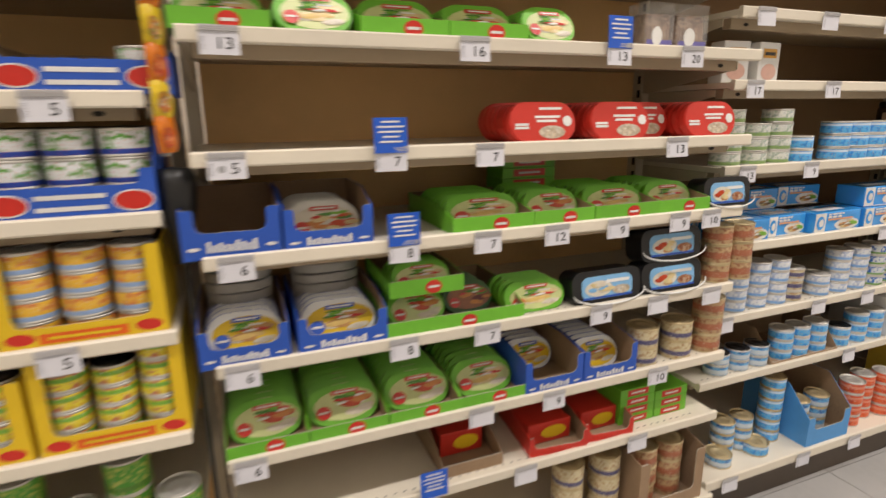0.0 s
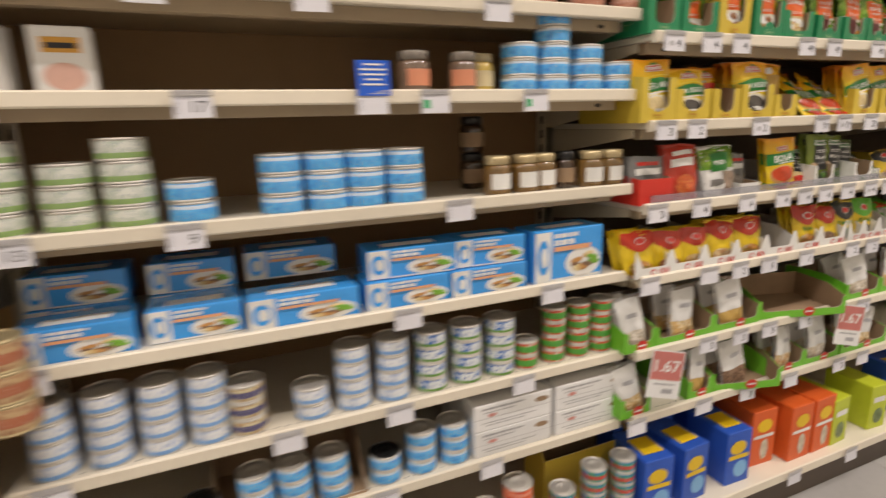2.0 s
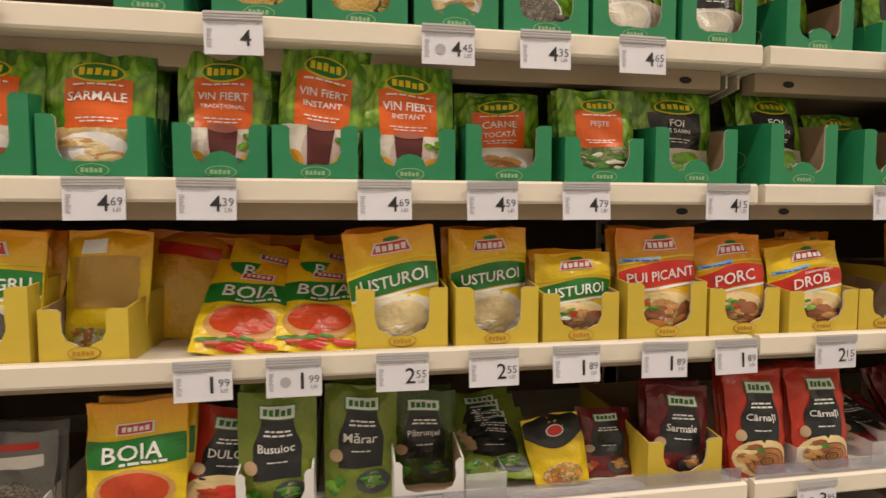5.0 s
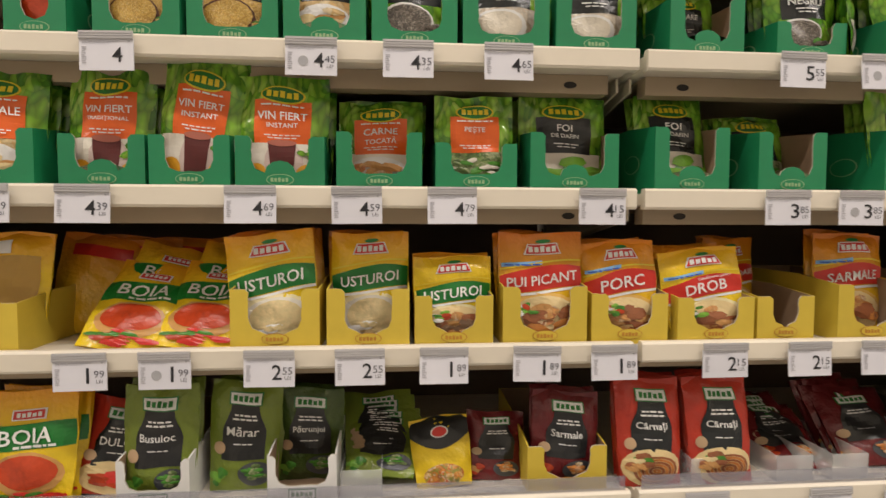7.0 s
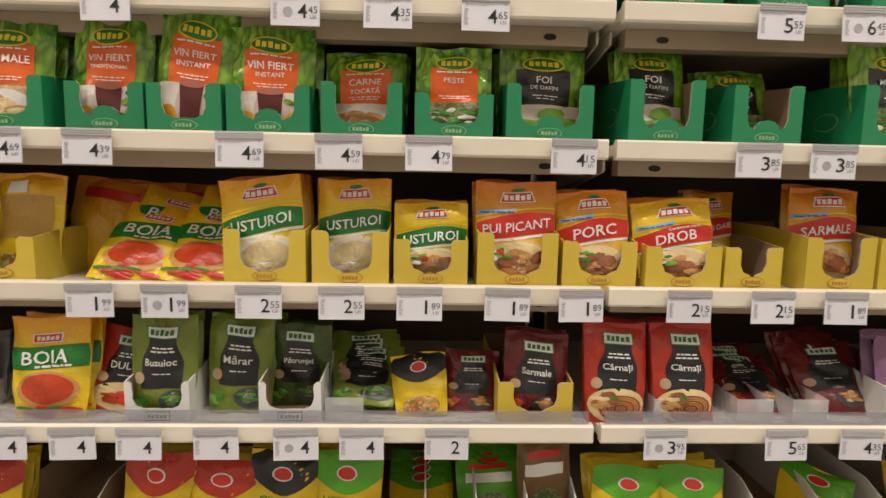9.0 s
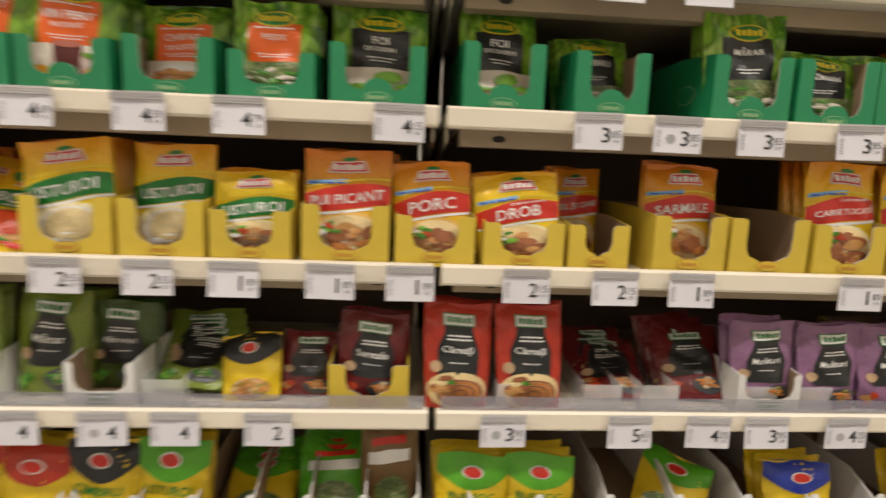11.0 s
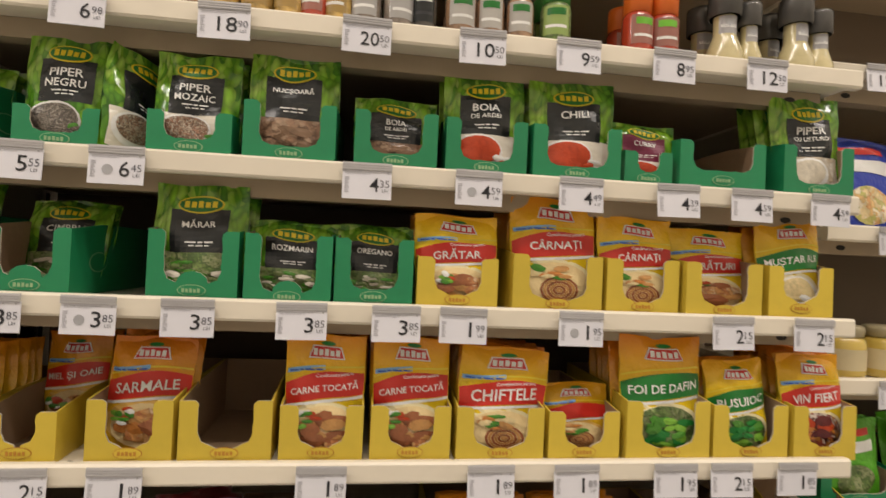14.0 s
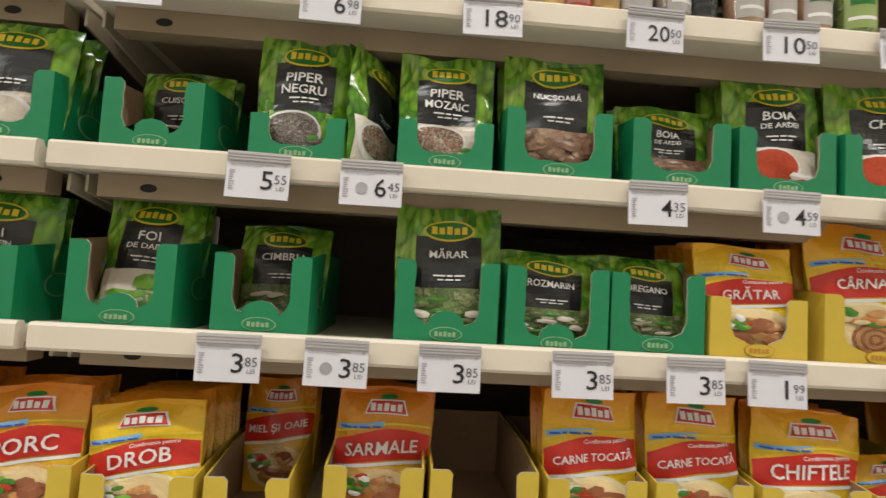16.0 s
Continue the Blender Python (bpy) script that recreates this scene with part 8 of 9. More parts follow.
can_stack("blue", 2.195, 1.045, deck(LC, 1), 3, 0.040, 0.0335)
can_stack("blue", 2.277, 1.045, deck(LC, 1), 5, 0.040, 0.0335)
can_stack("blue", 2.367, 1.045, deck(LC, 1), 3, 0.040, 0.0335)
can_stack("blue", 2.455, 1.045, deck(LC, 1), 2, 0.040, 0.0335)
can_stack("white_green", 1.249, 1.045, deck(LC, 2), 4, 0.04, 0.037)
can_stack("white_green", 1.344, 1.045, deck(LC, 2), 3, 0.04, 0.037)
can_stack("white_green", 1.43, 1.045, deck(LC, 2), 4, 0.04, 0.037)
can_stack("blue", 1.525, 1.045, deck(LC, 2), 2, 0.04, 0.037)
can_stack("blue", 1.682, 1.045, deck(LC, 2), 3, 0.04, 0.037)
can_stack("blue", 1.764, 1.045, deck(LC, 2), 3, 0.0405, 0.037)
can_stack("blue", 1.84, 1.045, deck(LC, 2), 3, 0.0405, 0.037)
can_stack("blue", 1.923, 1.045, deck(LC, 2), 3, 0.0405, 0.037)
jar("honey", 2.134, 1.075, deck(LC, 2), 0.03, 0.085)
jar("honey", 2.204, 1.075, deck(LC, 2), 0.03, 0.085)
jar("honey", 2.257, 1.085, deck(LC, 2), 0.03, 0.085)
jar("dark", 2.328, 1.10, deck(LC, 2), 0.026, 0.085)
jar("dark", 2.145, 1.22, deck(LC, 2), 0.03, 0.085)
jar("dark", 2.145, 1.22, deck(LC, 2) + 0.0852, 0.03, 0.085)
jar("honey", 2.384, 1.075, deck(LC, 2), 0.03, 0.085)
jar("honey", 2.443, 1.075, deck(LC, 2), 0.03, 0.085)
pack("tuna", 1.323, 1.047, deck(LC, 3) + 0.0, 0.176, 0.09, 0.062, 1)
pack("tuna", 1.507, 1.067, deck(LC, 3) + 0.0, 0.159, 0.09, 0.062, 1)
pack("tuna", 1.7, 1.047, deck(LC, 3) + 0.0, 0.211, 0.09, 0.062, 1)
pack("tuna", 1.311, 1.167, deck(LC, 3) + 0.0, 0.166, 0.09, 0.062, 1)
pack("tuna", 1.505, 1.167, deck(LC, 3) + 0.0, 0.156, 0.09, 0.062, 1)
pack("tuna", 1.311, 1.167, deck(LC, 3) + 0.0625, 0.166, 0.09, 0.062, -2)
pack("tuna", 1.505, 1.167, deck(LC, 3) + 0.0625, 0.156, 0.09, 0.062, -2)
pack("tuna", 1.696, 1.177, deck(LC, 3) + 0.0625, 0.185, 0.09, 0.062, -2)
pack("tuna", 1.913, 1.047, deck(LC, 3) + 0.0, 0.184, 0.09, 0.062, 1)
pack("tuna", 1.926, 1.057, deck(LC, 3) + 0.0625, 0.193, 0.09, 0.062, -2)
pack("tuna", 2.102, 1.047, deck(LC, 3) + 0.0, 0.187, 0.09, 0.062, 1)
pack("tuna", 2.109, 1.057, deck(LC, 3) + 0.0625, 0.17, 0.09, 0.062, -2)
pack("tuna", 2.314, 1.05, deck(LC, 3), 0.196, 0.09, 0.125, 2)
can_stack("blue_white", 1.255, 1.045, deck(LC, 4), 4, 0.037, 0.035)
can_stack("blue_white", 1.341, 1.045, deck(LC, 4), 4, 0.037, 0.035)
can_stack("blue_white", 1.426, 1.045, deck(LC, 4), 4, 0.037, 0.035)
can_stack("blue_white", 1.508, 1.045, deck(LC, 4), 4, 0.037, 0.035)
can_stack("pate", 1.575, 1.045, deck(LC, 4), 3, 0.037, 0.035)
can_stack("blue_white", 1.7, 1.045, deck(LC, 4), 2, 0.037, 0.035)
can_stack("blue_white", 1.788, 1.045, deck(LC, 4), 4, 0.037, 0.035)
can_stack("blue_white", 1.875, 1.045, deck(LC, 4), 4, 0.037, 0.035)
can_stack("blue_green", 1.966, 1.045, deck(LC, 4), 4, 0.037, 0.035)
can_stack("blue_green", 2.054, 1.045, deck(LC, 4), 4, 0.037, 0.035)
can_stack("blue_green", 2.141, 1.045, deck(LC, 4), 4, 0.037, 0.035)
can_stack("redgreen", 2.213, 1.05, deck(LC, 4), 2, 0.03, 0.035)
can_stack("redgreen", 2.292, 1.05, deck(LC, 4), 4, 0.03, 0.035)
can_stack("redgreen", 2.365, 1.05, deck(LC, 4), 4, 0.03, 0.035)
can_stack("redgreen", 2.434, 1.05, deck(LC, 4), 4, 0.03, 0.035)
can_stack("navy", 1.304, 1.045, deck(LC, 5), 2, 0.036, 0.034, "black")
can_stack("navy", 1.386, 1.045, deck(LC, 5), 2, 0.036, 0.034, "black")
can_stack("navy", 1.466, 1.045, deck(LC, 5), 2, 0.036, 0.034, "black")
can_stack("blue", 1.573, 1.045, deck(LC, 5), 3, 0.036, 0.034, "tin")
can_stack("blue", 1.648, 1.045, deck(LC, 5), 3, 0.036, 0.034, "tin")
can_stack("blue", 1.731, 1.045, deck(LC, 5), 3, 0.036, 0.034, "tin")
can_stack("blue", 1.847, 1.045, deck(LC, 5), 2, 0.036, 0.034, "black")
can_stack("blue", 1.933, 1.045, deck(LC, 5), 3, 0.036, 0.034, "tin")
can_stack("blue", 2.016, 1.045, deck(LC, 5), 3, 0.036, 0.034, "tin")
carton("brown", 1.644, 1.04, deck(LC, 5), 0.3, 0.2, 0.012, 0.10, 0.012)
pack("paper", 2.162, 1.045, deck(LC, 5) + 0.0, 0.213, 0.2, 0.068)
pack("paper", 2.162, 1.045, deck(LC, 5) + 0.0685, 0.213, 0.2, 0.068)
pack("paper", 2.39, 1.045, deck(LC, 5) + 0.0, 0.218, 0.2, 0.068)
pack("paper", 2.39, 1.045, deck(LC, 5) + 0.0685, 0.218, 0.2, 0.068)
# base of the tuna bay
can_stack("navy", 1.313, 1.0, base_deck(), 1, 0.04, 0.037, "gold")
can_stack("navy", 1.367, 1.045, base_deck(), 3, 0.036, 0.037, "gold")
can_stack("navy", 1.445, 1.045, base_deck(), 3, 0.036, 0.037, "gold")
can_stack("blue", 1.469, 1.0, base_deck(), 1, 0.04, 0.037, "gold")
can_stack("blue", 1.571, 1.045, base_deck(), 6, 0.036, 0.037, "gold")
carton("sky", 1.729, 0.985, base_deck(), 0.2, 0.24, 0.1, 0.19, 0.055, 0.03, False, "brown")
can_stack("navy", 1.684, 1.03, base_deck() + 0.003, 3, 0.038, 0.04, "gold")
can_stack("navy", 1.774, 1.03, base_deck() + 0.003, 3, 0.038, 0.04, "gold")
can_stack("orange", 1.902, 1.0, base_deck(), 4, 0.038, 0.04, "tin")
can_stack("orange", 1.99, 1.02, base_deck(), 4, 0.038, 0.04, "tin")
can_stack("orange", 2.078, 1.0, base_deck(), 4, 0.038, 0.04, "tin")
can_stack("orange", 2.166, 1.0, base_deck(), 5, 0.038, 0.04, "tin")
can_stack("greencola", 2.299, 1.0, base_deck(), 4, 0.034, 0.036, "tin")
can_stack("greencola", 2.397, 1.0, base_deck(), 5, 0.034, 0.036, "tin")
can_stack("greencola", 2.494, 1.0, base_deck(), 5, 0.034, 0.036, "tin")
carton("yellow", 2.451, 1.12, base_deck(), 0.3, 0.1, 0.16, 0.2, 0.16)
price_label(1.264, 1.03, LC[0], "", "")
price_label(1.499, 1.03, LC[0], "", "")
price_label(1.751, 1.03, LC[0], "", "")
price_label(2.111, 1.03, LC[0], "", "")
price_label(1.256, 1.03, LC[1], "17", "")
price_label(1.548, 1.03, LC[1], "17", "")
price_label(1.848, 1.03, LC[1], "", "")
for gx in (1.973, 2.199):
    sticker = price_label(gx, 1.03, LC[1], "", "")
    bar(0.013, 0.015, sticker.children[0], -0.018, -0.027, surface("green_sticker", (0.04, 0.42, 0.16), 0.4), "green_square")
price_label(1.267, 1.03, LC[2], "13", "")
price_label(1.511, 1.03, LC[2], "9", "")
price_label(2.02, 1.03, LC[2], "", "")
price_label(1.255, 1.03, LC[3], "", "")
price_label(1.899, 1.03, LC[3], "", "")
price_label(2.25, 1.03, LC[3], "", "")
price_label(1.253, 1.03, LC[4], "", "")
price_label(1.641, 1.03, LC[4], "", "")
price_label(1.871, 1.03, LC[4], "", "")
price_label(2.175, 1.03, LC[4], "", "")
price_label(1.83, 1.03, LC[5], "", "")
price_label(2.089, 1.03, LC[5], "", "")
price_label(1.279, 0.97, 0.153, "", "")
price_label(1.593, 0.97, 0.153, "", "")
price_label(1.837, 0.97, 0.153, "", "")
promo_card(1.852, 1.03, LC[1] - 0.012)
# tinned fish bay
carton("lime", 0.01, 0.962, deck(LB, 1), 0.151, 0.24, 0.032, 0.05, 0.032)
tin_row("green", 0.01, 1.0, deck(LB, 1) + 0.003, 5, 0.142, 0.08, 26)
tin_row("green", 0.158, 0.975, deck(LB, 1) + 0.003, 5, 0.133, 0.08, 26)
carton("lime", 0.315, 0.962, deck(LB, 1), 0.162, 0.24, 0.032, 0.05, 0.032)
tin_row("green", 0.315, 1.0, deck(LB, 1) + 0.003, 5, 0.152, 0.08, 26)
carton("lime", 0.479, 0.962, deck(LB, 1), 0.162, 0.24, 0.032, 0.05, 0.032)
tin_row("green", 0.479, 1.0, deck(LB, 1) + 0.003, 5, 0.152, 0.08, 26)
tin_row("green", 0.625, 0.975, deck(LB, 1) + 0.003, 5, 0.122, 0.08, 26)
pack("clearbox", 0.914, 1.0, deck(LB, 1), 0.08, 0.06, 0.1)
pack("clearbox", 1.008, 1.0, deck(LB, 1), 0.092, 0.06, 0.1)
tin_row("red", 0.614, 0.975, deck(LB, 2), 7, 0.160, 0.085, 12)
tin_row("red", 0.81, 0.975, deck(LB, 2), 7, 0.160, 0.085, 12)
tin_row("red", 0.924, 1.03, deck(LB, 2), 3, 0.140, 0.085, 12)
tin_row("red", 1.074, 0.975, deck(LB, 2), 7, 0.160, 0.085, 12)
carton("blue", -0.006, 0.955, deck(LB, 3), 0.159, 0.22, 0.085, 0.1, 0.045, 0.022)
carton("blue", 0.158, 0.955, deck(LB, 3), 0.159, 0.22, 0.075, 0.1, 0.035, 0.018)
tin_row("pink", 0.158, 1.0, deck(LB, 3) + 0.003, 6, 0.140, 0.082, 28)
carton("lime", 0.491, 0.957, deck(LB, 3), 0.184, 0.28, 0.034, 0.05, 0.034)
tin_row("green", 0.491, 1.0, deck(LB, 3) + 0.003, 7, 0.175, 0.072, 27)
carton("lime", 0.66, 0.957, deck(LB, 3), 0.151, 0.28, 0.034, 0.05, 0.034)
tin_row("green2", 0.66, 1.0, deck(LB, 3) + 0.003, 7, 0.143, 0.072, 27)
carton("lime", 0.828, 0.957, deck(LB, 3), 0.179, 0.28, 0.034, 0.05, 0.034)
tin_row("green", 0.828, 1.0, deck(LB, 3) + 0.003, 7, 0.170, 0.072, 27)
carton("lime", 0.994, 0.957, deck(LB, 3), 0.153, 0.28, 0.034, 0.05, 0.034)
tin_row("green", 0.994, 1.0, deck(LB, 3) + 0.003, 7, 0.145, 0.072, 27)
pack("greenstack", 0.7, 1.18, deck(LB, 3) + 0.0, 0.15, 0.09, 0.025)
pack("greenstack", 0.7, 1.18, deck(LB, 3) + 0.0255, 0.15, 0.09, 0.025)
pack("greenstack", 0.7, 1.18, deck(LB, 3) + 0.051, 0.15, 0.09, 0.025)
pack("greenstack", 0.7, 1.18, deck(LB, 3) + 0.0765, 0.15, 0.09, 0.025)
pack("greenstack", 0.7, 1.18, deck(LB, 3) + 0.102, 0.15, 0.09, 0.025)
pack("greenstack", 0.7, 1.18, deck(LB, 3) + 0.1275, 0.15, 0.09, 0.025)
black_pack(1.144, 0.965, deck(LB, 3), 0.147, 0.076, 0.06, "stew")
carton("blue", -0.004, 0.955, deck(LB, 4), 0.154, 0.24, 0.07, 0.09, 0.035, 0.018)
tin_row("white", -0.004, 0.995, deck(LB, 4) + 0.003, 5, 0.139, 0.082, 28)
oval_tin("grey", -0.004, 1.10, deck(LB, 4) + 0.0242, 0.131, 0.1, 90)
oval_tin("grey", -0.004, 1.10, deck(LB, 4) + 0.0454, 0.131, 0.1, 90)
oval_tin("grey", -0.004, 1.10, deck(LB, 4) + 0.0666, 0.131, 0.1, 90)
oval_tin("grey", -0.004, 1.10, deck(LB, 4) + 0.0878, 0.131, 0.1, 90)
oval_tin("grey", -0.004, 1.10, deck(LB, 4) + 0.109, 0.131, 0.1, 90)
oval_tin("grey", -0.004, 1.10, deck(LB, 4) + 0.1302, 0.131, 0.1, 90)
carton("blue", 0.173, 0.955, deck(LB, 4), 0.17, 0.24, 0.07, 0.09, 0.035, 0.018)
tin_row("white", 0.173, 0.995, deck(LB, 4) + 0.003, 5, 0.153, 0.082, 28)
oval_tin("grey", 0.173, 1.10, deck(LB, 4) + 0.0242, 0.145, 0.1, 90)
oval_tin("grey", 0.173, 1.10, deck(LB, 4) + 0.0454, 0.145, 0.1, 90)
oval_tin("grey", 0.173, 1.10, deck(LB, 4) + 0.0666, 0.145, 0.1, 90)
oval_tin("grey", 0.173, 1.10, deck(LB, 4) + 0.0878, 0.145, 0.1, 90)
oval_tin("grey", 0.173, 1.10, deck(LB, 4) + 0.109, 0.145, 0.1, 90)
oval_tin("grey", 0.173, 1.10, deck(LB, 4) + 0.1302, 0.145, 0.1, 90)
carton("lime", 0.41, 0.957, deck(LB, 4), 0.309, 0.24, 0.034, 0.06, 0.034)
tin_row("green2", 0.34, 1.0, deck(LB, 4) + 0.003, 3, 0.13, 0.08, 30)
tin_row("dark", 0.47, 1.03, deck(LB, 4) + 0.003, 4, 0.12, 0.072, 30)
carton("lime", 0.35, 0.975, deck(LB, 4) + 0.078, 0.16, 0.2, 0.034, 0.04, 0.034)
tin_row("green", 0.35, 1.0, deck(LB, 4) + 0.081, 3, 0.13, 0.06, 27)
tin_row("green", 0.613, 0.98, deck(LB, 4), 4, 0.155, 0.072, 22)
black_pack(0.796, 0.965, deck(LB, 4), 0.193, 0.078, 0.06, "fish")
black_pack(0.991, 0.965, deck(LB, 4), 0.188, 0.078, 0.06, "stew")
black_pack(0.991, 0.975, deck(LB, 4) + 0.0795, 0.188, 0.078, 0.06, "stew")
can_stack("meat", 1.159, 0.965, deck(LB, 4), 3, 0.037, 0.05, "gold")
can_stack("meat", 1.236, 0.965, deck(LB, 4), 3, 0.037, 0.05, "gold")
carton("lime", 0.018, 0.957, deck(LB, 5), 0.151, 0.26, 0.03, 0.05, 0.03)
tin_row("green2", 0.018, 1.0, deck(LB, 5) + 0.003, 7, 0.143, 0.082, 34)
carton("lime", 0.175, 0.957, deck(LB, 5), 0.158, 0.26, 0.03, 0.05, 0.03)
tin_row("green2", 0.175, 1.0, deck(LB, 5) + 0.003, 7, 0.150, 0.082, 34)
carton("lime", 0.336, 0.957, deck(LB, 5), 0.159, 0.26, 0.03, 0.05, 0.03)
tin_row("green2", 0.336, 1.0, deck(LB, 5) + 0.003, 7, 0.151, 0.082, 34)
carton("lime", 0.496, 0.957, deck(LB, 5), 0.161, 0.26, 0.03, 0.05, 0.03)
tin_row("green", 0.496, 1.0, deck(LB, 5) + 0.003, 7, 0.153, 0.082, 34)
pack("greenstack", 0.326, 1.2, deck(LB, 5) + 0.003, 0.14, 0.09, 0.025)
pack("greenstack", 0.326, 1.2, deck(LB, 5) + 0.0285, 0.14, 0.09, 0.025)
pack("greenstack", 0.326, 1.2, deck(LB, 5) + 0.054, 0.14, 0.09, 0.025)
pack("greenstack", 0.326, 1.2, deck(LB, 5) + 0.0795, 0.14, 0.09, 0.025)
pack("greenstack", 0.326, 1.2, deck(LB, 5) + 0.105, 0.14, 0.09, 0.025)
carton("blue", 0.65, 0.955, deck(LB, 5), 0.153, 0.24, 0.08, 0.095, 0.035, 0.016)
tin_row("white", 0.65, 1.06, deck(LB, 5) + 0.003, 3, 0.138, 0.082, 27)
carton("blue", 0.807, 0.955, deck(LB, 5), 0.154, 0.24, 0.08, 0.095, 0.035, 0.016)
tin_row("white", 0.807, 1.0, deck(LB, 5) + 0.003, 7, 0.139, 0.082, 27)
can_stack("pate", 0.935, 0.96, deck(LB, 5), 2, 0.04, 0.05, "gold")
can_stack("pate", 1.049, 0.96, deck(LB, 5), 2, 0.04, 0.05, "gold")
can_stack("meat", 1.152, 0.96, deck(LB, 5), 3, 0.04, 0.05, "gold")
carton("brown", 0.456, 0.98, deck(LB, 6), 0.15, 0.25, 0.03, 0.07, 0.03)
pack("redbox", 0.456, 1.05, deck(LB, 6) + 0.004, 0.11, 0.09, 0.06)
carton("red", 0.677, 0.965, deck(LB, 6), 0.154, 0.22, 0.05, 0.06, 0.02, 0.012, False, "", -6)
pack("redbox", 0.677, 1.01, deck(LB, 6) + 0.003, 0.123, 0.09, 0.055)
carton("red", 0.826, 0.965, deck(LB, 6), 0.137, 0.22, 0.05, 0.06, 0.02, 0.012, False, "", -6)
pack("redbox", 0.826, 1.01, deck(LB, 6) + 0.003, 0.110, 0.09, 0.055)
pack("greenstack", 0.94, 1.0, deck(LB, 6) + 0.0, 0.113, 0.1, 0.025)
pack("greenstack", 0.94, 1.0, deck(LB, 6) + 0.0255, 0.113, 0.1, 0.025)
pack("greenstack", 0.94, 1.0, deck(LB, 6) + 0.051, 0.113, 0.1, 0.025)
pack("greenstack", 0.94, 1.0, deck(LB, 6) + 0.0765, 0.113, 0.1, 0.025)
pack("greenstack", 1.055, 1.0, deck(LB, 6) + 0.0, 0.111, 0.1, 0.025)
pack("greenstack", 1.055, 1.0, deck(LB, 6) + 0.0255, 0.111, 0.1, 0.025)
pack("greenstack", 1.055, 1.0, deck(LB, 6) + 0.051, 0.111, 0.1, 0.025)
pack("greenstack", 1.095, 1.16, deck(LB, 6) + 0.0, 0.111, 0.1, 0.025)
pack("greenstack", 1.095, 1.16, deck(LB, 6) + 0.0255, 0.111, 0.1, 0.025)
pack("greenstack", 1.095, 1.16, deck(LB, 6) + 0.051, 0.111, 0.1, 0.025)
pack("greenstack", 1.095, 1.16, deck(LB, 6) + 0.0765, 0.111, 0.1, 0.025)
pack("greenstack", 1.095, 1.16, deck(LB, 6) + 0.102, 0.111, 0.1, 0.025)
pack("greenstack", 1.095, 1.16, deck(LB, 6) + 0.1275, 0.111, 0.1, 0.025)
can_stack("pate", 0.739, 0.97, base_deck(), 3, 0.042, 0.06, "gold")
can_stack("pate", 0.857, 0.97, base_deck(), 3, 0.042, 0.06, "gold")
carton("brown", 1.026, 0.94, base_deck(), 0.22, 0.24, 0.16, 0.18, 0.04, 0.03)
can_stack("meat", 0.981, 0.97, base_deck() + 0.003, 3, 0.04, 0.055, "gold")
can_stack("meat", 1.071, 0.97, base_deck() + 0.003, 3, 0.04, 0.055, "gold")
price_label(0.006, 0.95, LB[1], "13", "")
price_label(0.439, 0.95, LB[1], "16", "")
price_label(0.763, 0.95, LB[1], "13", "")
price_label(0.959, 0.95, LB[1], "20", "")
price_label(-0.002, 0.95, LB[2], "5", "", True)
price_label(0.274, 0.95, LB[2], "7", "")
price_label(0.472, 0.95, LB[2], "7", "")
price_label(0.938, 0.95, LB[2], "13", "")
price_label(-0.005, 0.95, LB[3], "6", "")
price_label(0.293, 0.95, LB[3], "8", "")
price_label(0.469, 0.95, LB[3], "7", "")
price_label(0.632, 0.95, LB[3], "12", "")
price_label(0.791, 0.95, LB[3], "9", "")
price_label(0.968, 0.95, LB[3], "9", "")
price_label(1.066, 0.95, LB[3], "10", "")
price_label(-0.013, 0.95, LB[4], "6", "")
price_label(0.287, 0.95, LB[4], "8", "")
price_label(0.47, 0.95, LB[4], "7", "")
price_label(0.759, 0.95, LB[4], "9", "")
price_label(0.924, 0.95, LB[4], "", "")
price_label(1.095, 0.95, LB[4], "", "")
price_label(-0.017, 0.95, LB[5], "6", "")
price_label(0.458, 0.95, LB[5], "", "")
price_label(0.642, 0.95, LB[5], "9", "")
price_label(0.945, 0.95, LB[5], "10", "")
price_label(0.573, 0.95, LB[6], "", "")
price_label(0.898, 0.95, LB[6], "", "")
promo_card(0.763, 0.95, LB[1] - 0.012)
promo_card(0.274, 0.95, LB[2] - 0.012)
promo_card(0.294, 0.95, LB[3] - 0.012)
promo_card(0.345, 0.95, LB[6] - 0.012)
# canned vegetables bay
veg_tray("navy", -0.186, 0.962, deck(LA, 1), 0.235, "veg_blue", (1, 1, 2), 0.034)
veg_tray("navy", -0.431, 0.962, deck(LA, 1), 0.235, "veg_blue", (1, 1, 2), 0.034)
veg_tray("navy", -0.228, 0.962, deck(LA, 2), 0.235, "veg_blue", (3, 3, 3), 0.044)
veg_tray("navy", -0.473, 0.962, deck(LA, 2), 0.235, "veg_blue", (3, 3, 3), 0.044)
veg_tray("bright", -0.238, 0.962, deck(LA, 3), 0.235, "corn", (4, 4, 4), 0.038)
veg_tray("bright", -0.483, 0.962, deck(LA, 3), 0.235, "corn", (4, 4, 4), 0.038)
veg_tray("bright", -0.22, 0.962, deck(LA, 4), 0.225, "mix", (4, 4, 5), 0.035)
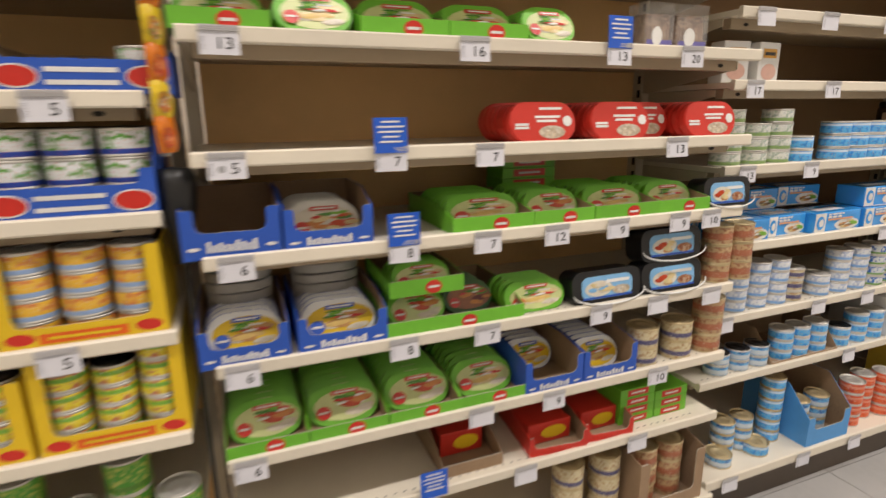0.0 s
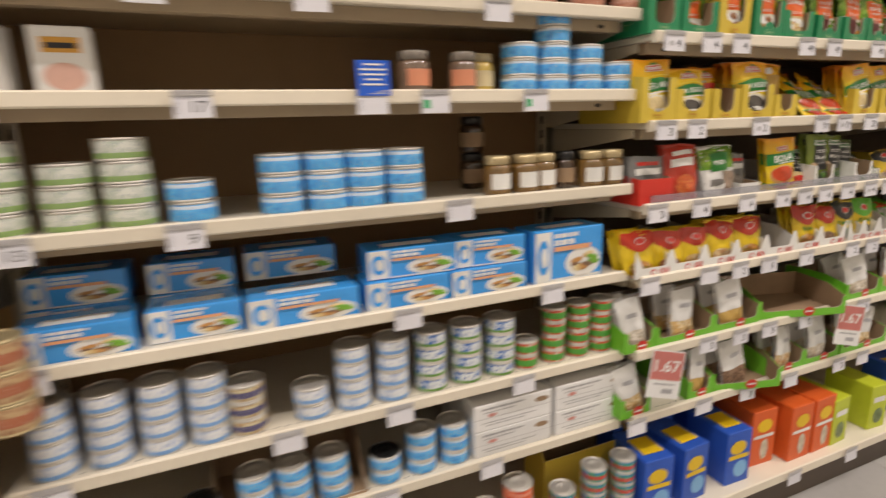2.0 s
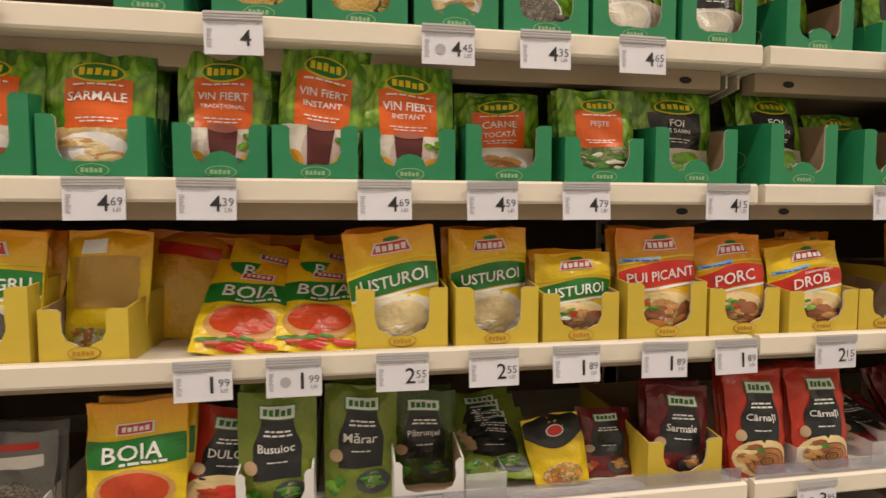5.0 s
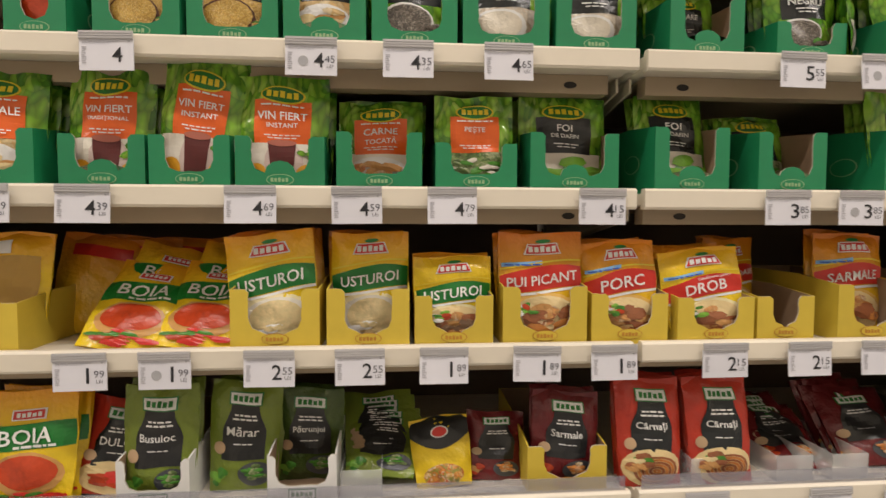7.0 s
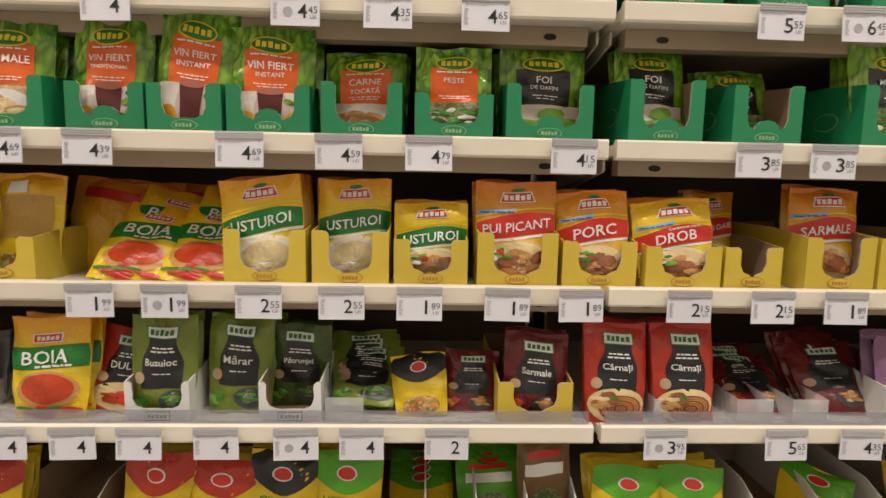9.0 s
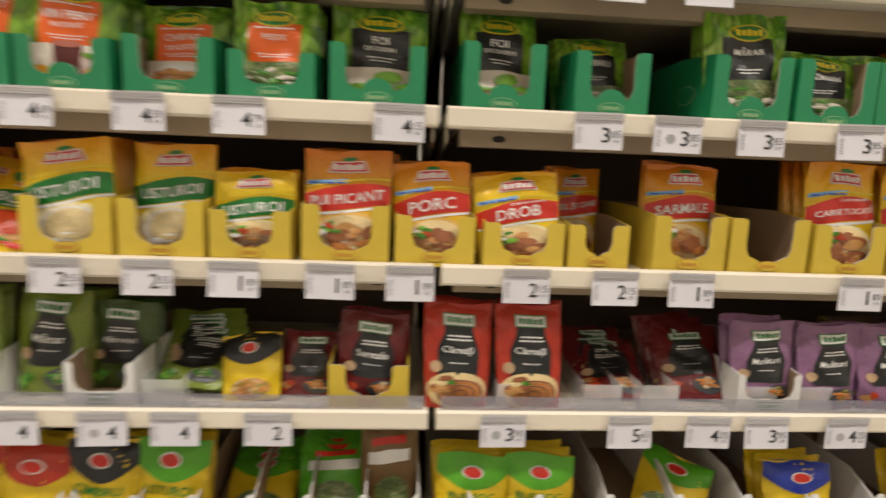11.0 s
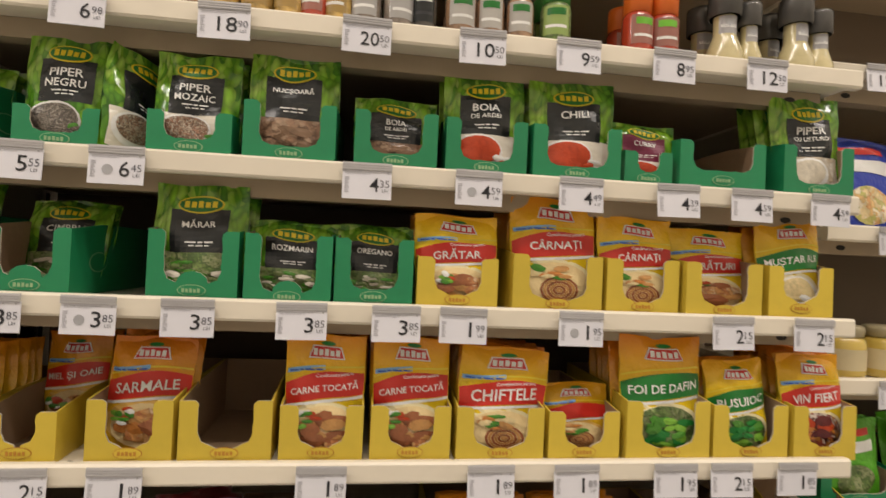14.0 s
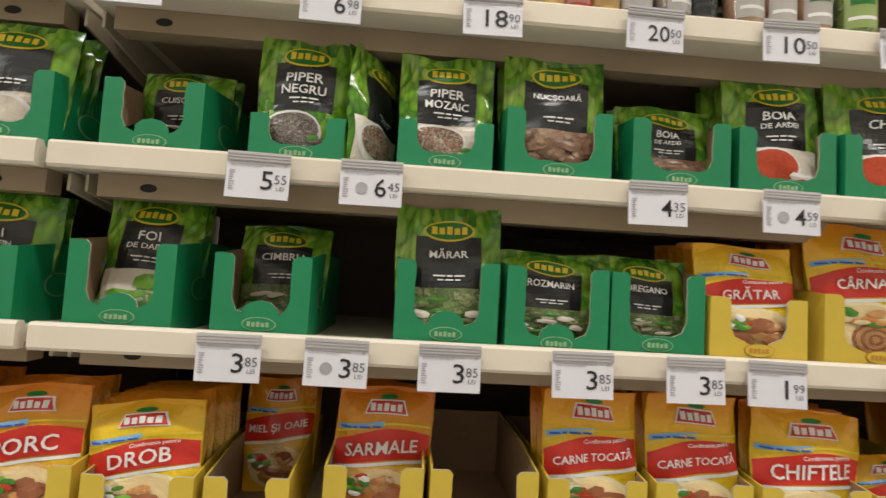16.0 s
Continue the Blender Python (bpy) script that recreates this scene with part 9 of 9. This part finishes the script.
veg_tray("bright", -0.455, 0.962, deck(LA, 4), 0.225, "mix", (4, 4, 4), 0.035)
can_stack("peas", -0.15, 0.965, deck(LA, 5), 1, 0.04, 0.07, "tin")
can_stack("peas", -0.235, 1.0, deck(LA, 5), 2, 0.04, 0.07, "tin")
can_stack("peas", -0.32, 0.965, deck(LA, 5), 1, 0.04, 0.07, "tin")
can_stack("peas", -0.405, 1.0, deck(LA, 5), 2, 0.04, 0.07, "tin")
can_stack("peas", -0.49, 0.965, deck(LA, 5), 1, 0.04, 0.07, "tin")
can_stack("peas", -0.575, 1.0, deck(LA, 5), 2, 0.04, 0.07, "tin")
price_label(-0.235, 0.95, LA[1], "5", "")
price_label(-0.279, 0.95, LA[3], "5", "")
hanging_strip(-0.085, 0.955, 1.62, 1.14)
scanner_cord(-0.085, 1.0, 1.12)
# next bay beyond the spices
for k in range(4):
    sachet("s:blue:fish", "", 5.14 + 0.16 * k, 1.11, deck(LE, 1), 0.15, 0.16, 12, 4 - 5 * k, 3)
    jar("mustard", 5.12 + 0.085 * k, 1.13, deck(LE, 2), 0.036, 0.085)
    filled("green", 5.13 + 0.15 * k, 0.145, 1.095, deck(LE, 3), "s:green:herb", "", n=2, h=0.13, ear=0.05)
    sachet("s:yellow:garlic", "", 5.1 + 0.16 * k, 1.1, deck(LE, 4), 0.15, 0.2, 50, 10, 6)
price_label(5.125, 1.08, LE[0], "12", "50")
price_label(5.157, 1.08, LE[1], "3", "05")
price_label(5.165, 1.08, LE[2], "8", "95")
price_label(5.176, 1.08, LE[3], "7", "49")

# ---- floor tiles along the aisle ----
tile_mesh = bpy.data.meshes.new("floor_tile")
tile_bm = box(0.0015, 0.5985, 0.0015, 0.5985, -0.004, 0.0)
tile_bm.to_mesh(tile_mesh)
tile_bm.free()
tile_mesh.materials.append(FLOOR)
for tx in range(20):
    for ty in range(8):
        shared("floor_tile", tile_mesh, floor_ob, pose(WX0 + 0.2 + 0.6 * tx, WY0 + 0.6 * ty, 0))
